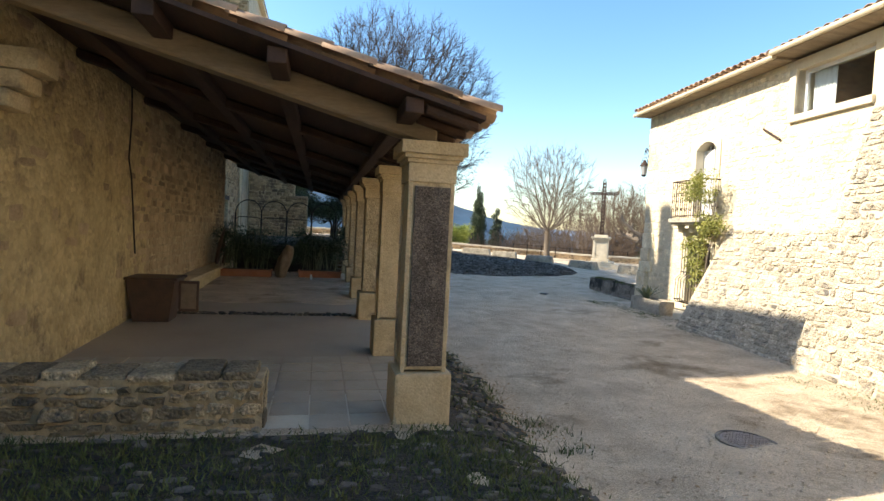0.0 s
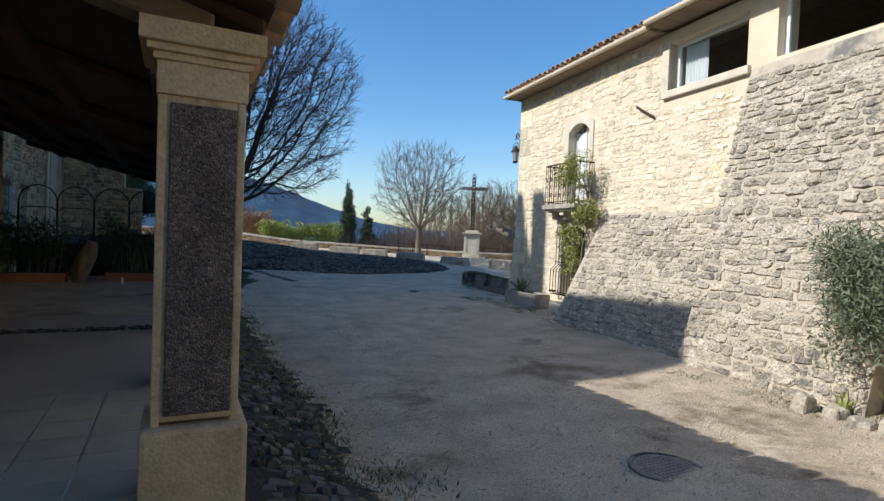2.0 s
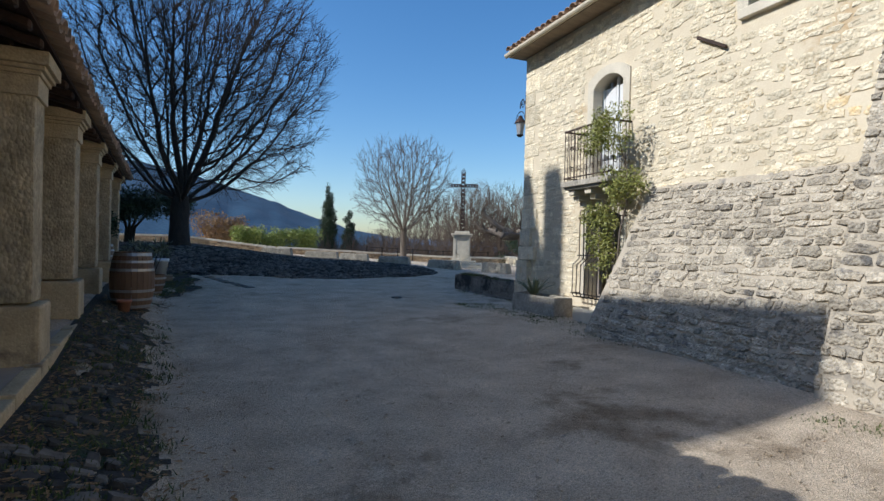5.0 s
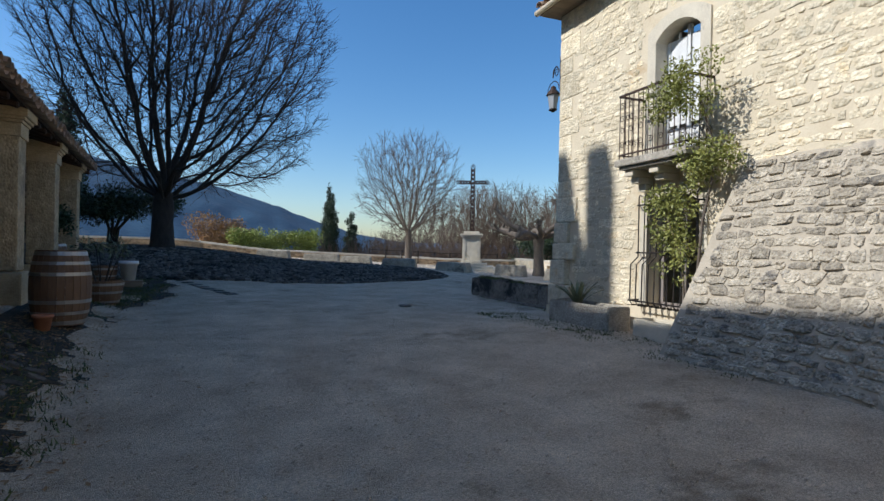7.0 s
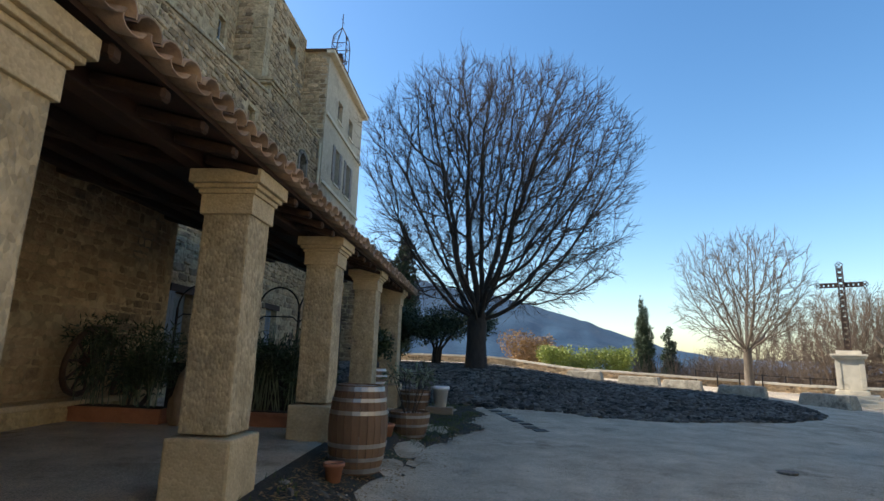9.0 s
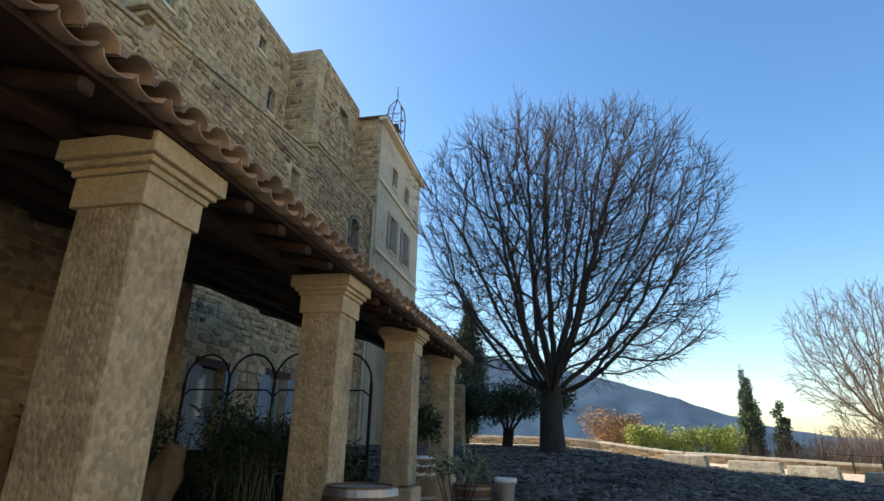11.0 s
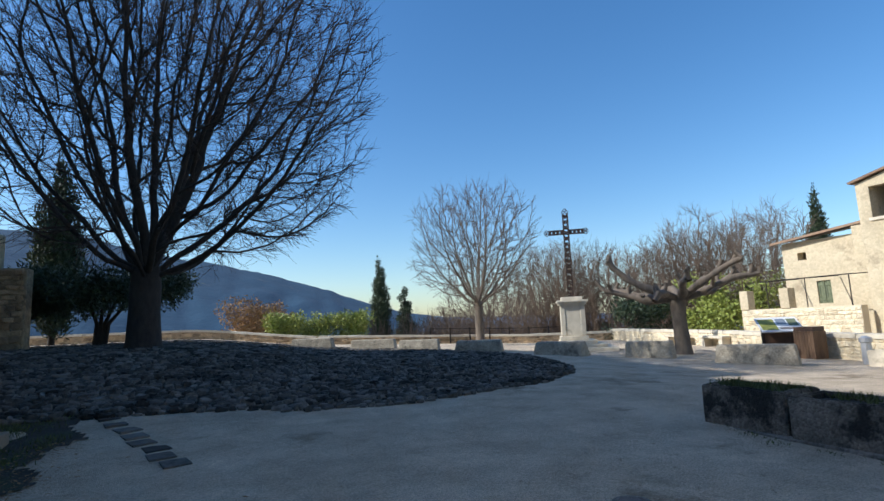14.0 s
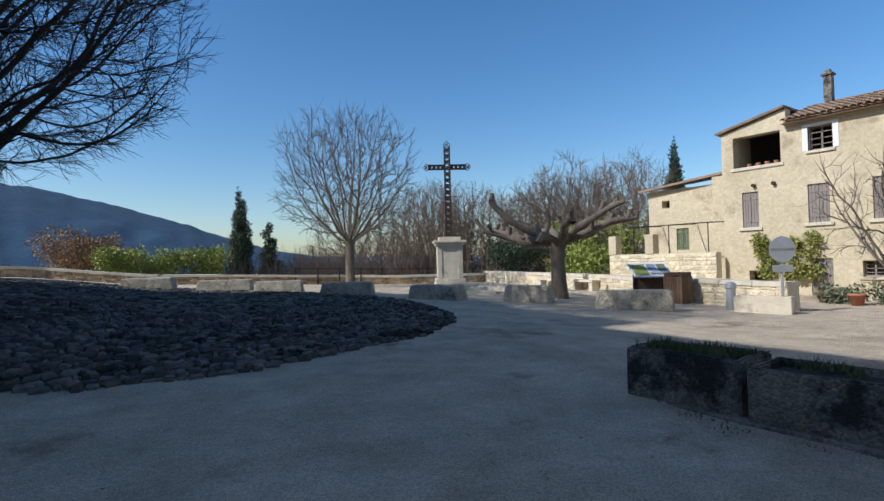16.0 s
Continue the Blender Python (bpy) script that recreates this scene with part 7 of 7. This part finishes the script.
lay(rubble(lambda u, v, d: (CX + d, u, v), 13.0, T0 - 0.05, 3.6, 10.8, 0.16, 0.30, rng, 0.045, 0.035, lambda u, v, a, b: cfree(u, v, a, b) and v + b < brow(u - a) and v + b < brow(u + a), 0.5, wave=0.1), parts_of["terrace_wall"], "stone", M_CASTLE_STONE_J, M_CASTLE_STONE_J)
lay(rubble(lambda u, v, d: (CX + d, u, v), 19.3, T0 - 0.05, 0.0, 3.6, 0.2, 0.38, rng, 0.035, 0.03, lambda u, v, a, b: cfree(u, v, a, b) and rng.random() < 0.8), parts_of["terrace_wall"], "stone", M_CASTLE_STONE_J, M_CASTLE_STONE_J)
ufree, pfree = clear(UHOLES, 0.1), clear(PHOLES, 0.1)
lay(rubble(lambda u, v, d: (UX + d, u, v), 19.05, 27.1, 8.5, 15.7, 0.18, 0.32, rng, 0.04, 0.04, lambda u, v, a, b: ufree(u, v, a, b) and rng.random() < 0.8, 0.5, wave=0.1), parts_of["upper_wall"], "stone", M_CASTLE_STONE_J, M_CASTLE_STONE_J)
lay(rubble(lambda u, v, d: (PX + d, u, v), 27.7, T0 - 0.05, 10.0, 15.85, 0.18, 0.32, rng, 0.04, 0.04, lambda u, v, a, b: pfree(u, v, a, b) and rng.random() < 0.85, 0.5, wave=0.1), parts_of["projecting_wall"], "stone", M_CASTLE_STONE_J, M_CASTLE_STONE_J)
lay(rubble(lambda u, v, d: (u, 27.2 - d, v), UX, PX - 0.55, 9.5, 15.85, 0.2, 0.34, rng, 0.04, 0.03, None, 0.5), parts_of["return_wall"], "stone", M_CASTLE_STONE_J, M_CASTLE_STONE_J)
lay(rubble(lambda u, v, d: (u, T0 - d, v), -5.5, TX - 0.05, 10.9, TTOP - 0.25, 0.2, 0.34, rng, 0.03, 0.03, None, 0.5), {o.name.split(".")[0]: o for o in tower.children}["side_wall"], "stone", M_CASTLE_STONE_J, M_CASTLE_STONE_J)

# floor tiles by the terrace edge
me = bpy.data.meshes.new("floor_tile")
bm = boxes((0.005, 0.375, 0.005, 0.375, 0.0, 0.012), bevel=0.004)
bm.to_mesh(me)
bm.free()
me.materials.append(M_TILE_FLOOR)
for i in range(11):
    for j in range(7):
        if i < 8 and j == 0:
            continue
        t = new("tile", me)
        t.parent = floor
        t.location = (-3.11 + 0.385 * i, 4.975 + 0.385 * j, fl(5.17 + 0.385 * j))
part("grout", boxes((ARC_WALL, 0.75, 4.96, 6.0, FLOOR - 0.01, FLOOR + 0.006)), M_PALE_STONE, floor)
band = rubble(lambda u, v, d: (u, v, fl(10.85) + d), -2.9, 0.7, 10.72, 10.98, 0.06, 0.09, rng, 0.022, 0.012, deep=0.005)
lay(band, floor, "pebble", M_COBBLE, M_COBBLE_J)

# cobbled mound
EDGE_X, EDGE_Y = [-4, 2.2, 4.5, 5.4, 6.0, 7.5, 8.9, 10.5, 12.0, 12.9, 14.2], [22.9, 22.6, 22.45, 22.2, 21.9, 21.75, 22.2, 22.7, 23.8, 25.2, 29.5]


def on_mound(x, y):
    return y > float(np.interp(x, EDGE_X, EDGE_Y)) and x < 14.0 - 0.12 * max(0, y - 30) - 0.35 * max(0, y - 33) and y < 47


cob = thing("pavement_cobbles", "cobbled mound of dark grey river stones with soil joints", "cobbles", kind="structure")
V, F = grid_sheet(np.arange(-4.2, 14.4, 0.3), np.arange(21.6, 47, 0.3), lambda X, Y: ground(X, Y) + 0.014)
F = [f for f in F if all(on_mound(V[i][0], V[i][1]) for i in f)]
raw("soil", V, F, M_SOIL, cob, smooth=True)


def cob_surf(u, v, d):
    return (u, v, gz(u, v) + 0.012 + d)


near = rubble(cob_surf, -4.0, 14.0, 21.7, 28.0, 0.10, 0.135, rng, 0.045, 0.026, lambda u, v, a, b: on_mound(u, v) and rng.random() < 0.96, 0.4, 0.02)
lay(near, cob, "cobble", M_COBBLE, M_COBBLE_J, lambda u, v: v < float(np.interp(u, EDGE_X, EDGE_Y)) + 0.55 and u > 3.5)
farther = rubble(cob_surf, -4.0, 14.0, 28.0, 42.0, 0.15, 0.2, rng, 0.045, 0.03, lambda u, v, a, b: on_mound(u, v), 0.4, 0.02)
lay(farther, cob, "cobble", M_COBBLE, M_COBBLE_J)

for k in range(-10, 9):
    x, y = 3.3 + 0.145 * k + 0.05 * rng.uniform(-1, 1), 22.9 - 0.36 * k
    part("edge_slab", boxes((-0.16, 0.16, -0.13, 0.13, -0.05, 0.02), bevel=0.012, m=pose(x, y, gz(x, y) + (0.03 if k < 1 else -0.012), 0, 0, -70 + rng.uniform(-8, 8))), M_COBBLE, cob, "flat worn edging slab")

# cobbled gutter along the arcade and stones in the grass
gut = thing("pavement_gutter", "strip of uneven cobbles and grass beside the terrace", "cobbles", kind="structure")


def strip(y):
    """How far the dark strip reaches out from the terrace."""
    return 2.2 + 0.9 * sm1((y - 16) / 4) + 0.28 * noise.noise(Vector((0.3, y * 0.9, 2.0))) + 0.14 * noise.noise(Vector((4.3, y * 3.1, 2.0)))


V, F = grid_sheet(np.arange(1.3, 4.5, 0.07), np.arange(4.6, 22.9, 0.1), lambda X, Y: ground(X, Y) + 0.008)
F = [f for f in F if V[f[0]][0] < strip(V[f[0]][1]) + 0.12 * noise.noise(Vector((V[f[0]][0] * 7, V[f[0]][1] * 7, 0)))]
raw("soil", V, F, M_SOIL, gut, smooth=True)
lay(rubble(lambda u, v, d: (u, v, gz(u, v) + d), 1.42, 2.6, 4.7, 14.2, 0.085, 0.125, rng, 0.035, 0.02, lambda u, v, a, b: u < strip(v) - 0.12 and rng.random() < (0.72 if v < 8.5 else 0.3), 0.5, 0.02), gut, "cobble", M_COBBLE, M_COBBLE_J, lambda u, v: v < 8.2)
verge = thing("ground_verge", "rough grass verge with half-buried cobbles", "verge", kind="structure")
V, F = grid_sheet(np.arange(-6.0, 2.4, 0.2), np.arange(-1.0, 4.95, 0.2), lambda X, Y: ground(X, Y) + 0.008)
F = [f for f in F if all(V[i][0] < 2.1 - 0.25 * max(0, 3.6 - V[i][1]) for i in f)]
raw("soil", V, F, M_SOIL, verge, smooth=True)
lay(rubble(lambda u, v, d: (u, v, gz(u, v) + d), -4.5, 2.1, 2.0, 4.86, 0.075, 0.11, rng, 0.025, 0.02, lambda u, v, a, b: u < 2.1 - 0.25 * max(0, 3.6 - v) and rng.random() < 0.3, 0.5, 0.02), verge, "cobble", M_COBBLE, M_COBBLE_J, lambda u, v: v > 3.0)

# grass, leaves and grit
g = np.random.default_rng(5)


def blades(name, label, places, height, mat, seed):
    g = np.random.default_rng(seed)
    p = np.asarray(places)
    n = len(p)
    z = np.array([gz(a, b) for a, b in p[:, :2]]) + (p[:, 2] if p.shape[1] > 2 else 0)
    a = g.uniform(0, 2 * np.pi, n)
    h = height * g.uniform(0.4, 1.3, n)
    w = 0.006 + 0.004 * g.random(n)
    lx, ly = g.normal(0, 0.5, n) * h, g.normal(0, 0.5, n) * h
    v = np.stack([np.stack([p[:, 0] - w * np.cos(a), p[:, 1] - w * np.sin(a), z - 0.005], 1), np.stack([p[:, 0] + w * np.cos(a), p[:, 1] + w * np.sin(a), z - 0.005], 1), np.stack([p[:, 0] + lx, p[:, 1] + ly, z + h], 1)], 1).reshape(-1, 3)
    ob = raw(name, v, np.arange(3 * n).reshape(-1, 3).tolist(), mat)
    return tagged(ob, label, "grass", kind="stuff")


def tufts(x0, x1, y0, y1, clumps, each, spread, keep=None):
    out = []
    while len(out) < clumps * each:
        cx, cy = g.uniform(x0, x1), g.uniform(y0, y1)
        if keep and not keep(cx, cy):
            continue
        out += [(cx + q, cy + r) for q, r in g.normal(0, spread, (each, 2))]
    return out


pl = tufts(-5.0, 2.0, 1.2, 4.8, 1300, 26, 0.13, lambda x, y: x < 2.0 - 0.25 * max(0, 3.6 - y))
pl += tufts(1.5, 4.2, 17.5, 22.9, 240, 24, 0.1, lambda x, y: x < strip(y) - 0.15)
pl += tufts(1.4, 2.75, 4.6, 14.0, 150, 26, 0.09, lambda x, y: x < 2.35 or y < 6.0)
blades("grass", "short sparse grass in the verge", pl, 0.055, M_GRASS, 1)
pl = tufts(7.3, 8.6, 4.6, 7.2, 45, 20, 0.10, lambda x, y: x < 8.4 - 0.3 * (y - 4)) + tufts(8.3, 9.2, 10.2, 15.5, 90, 22, 0.09) + tufts(9.9, 10.3, 15.0, 18.9, 40, 16, 0.06)
blades("grass", "short weeds along the wall foot", pl, 0.028, M_GRASS, 2)
pl = [(x, y, 0.44) for x, y in tufts(10.3, 10.75, 17.85, 18.7, 30, 26, 0.05)] + [(x, y, 0.42) for x, y in tufts(10.3, 10.75, 15.3, 17.6, 26, 18, 0.05)]
blades("grass", "wild grass growing in the stone troughs", pl, 0.07, M_GRASS, 3)
pl = tufts(-3.5, 5.5, 23.0, 31.0, 230, 22, 0.16, lambda x, y: on_mound(x, y) and (abs(x - 3) + abs(y - 30) < 4.5 or x < 1.5))
blades("grass", "grass growing between the cobbles round the tree", pl, 0.06, M_GRASS, 4)

V, F = [], []
for i in range(6200):
    x, y = (g.uniform(1.8, 9.5), g.uniform(3.0, 22.0)) if i < 420 else (1.42 + 0.38 * abs(g.normal()), g.uniform(7.5, 16.5))
    if i > 3600:
        y = g.uniform(5.0, 21.5)
        x = strip(y) + g.normal(0, 0.2)
    if x > 3.2 and i < 420 and g.random() < 0.45:
        continue
    if x > 8.4 and y < 12:
        continue
    s, a = g.uniform(0.012, 0.035), g.uniform(0, 6.28)
    z, o = gz(x, y) + 0.012, len(V)
    c, q = math.cos(a) * s, math.sin(a) * s
    V += [(x - c, y - q, z), (x + q * 0.4, y - c * 0.4, z + s * 0.2), (x + c, y + q, z + s * 0.25), (x - q * 0.4, y + c * 0.4, z + 0.003)]
    F.append((o, o + 1, o + 2, o + 3))
tagged(raw("fallen_leaves", V, F, M_LEAF_RUST), "scattered dry brown leaves and twigs on the gravel", "leaves", kind="stuff")
V, F = [], []
for _ in range(5000):
    x, y = g.uniform(1.9, 9.0), 3.0 + 15 * g.random() ** 1.4
    if x > 8.2 and y < 12:
        continue
    s, o = g.uniform(0.006, 0.018), len(V)
    z = gz(x, y) + 0.008
    V += [(x - s, y - s * 0.6, z), (x + s, y - s * 0.7, z), (x + s * 0.7, y + s, z), (x - s * 0.8, y + s * 0.8, z), (x, y, z + s * 0.8)]
    F += [(o, o + 1, o + 4), (o + 1, o + 2, o + 4), (o + 2, o + 3, o + 4), (o + 3, o, o + 4)]
tagged(raw("loose_gravel", V, F, M_GRAVEL), "loose pebbles on the compacted lane", "gravel", kind="stuff")


# ---- small repeated pieces of roofs and walls ----
rng = random.Random(11)
for row in ROOFS:
    tiled(*row[:7], rng, row[7])
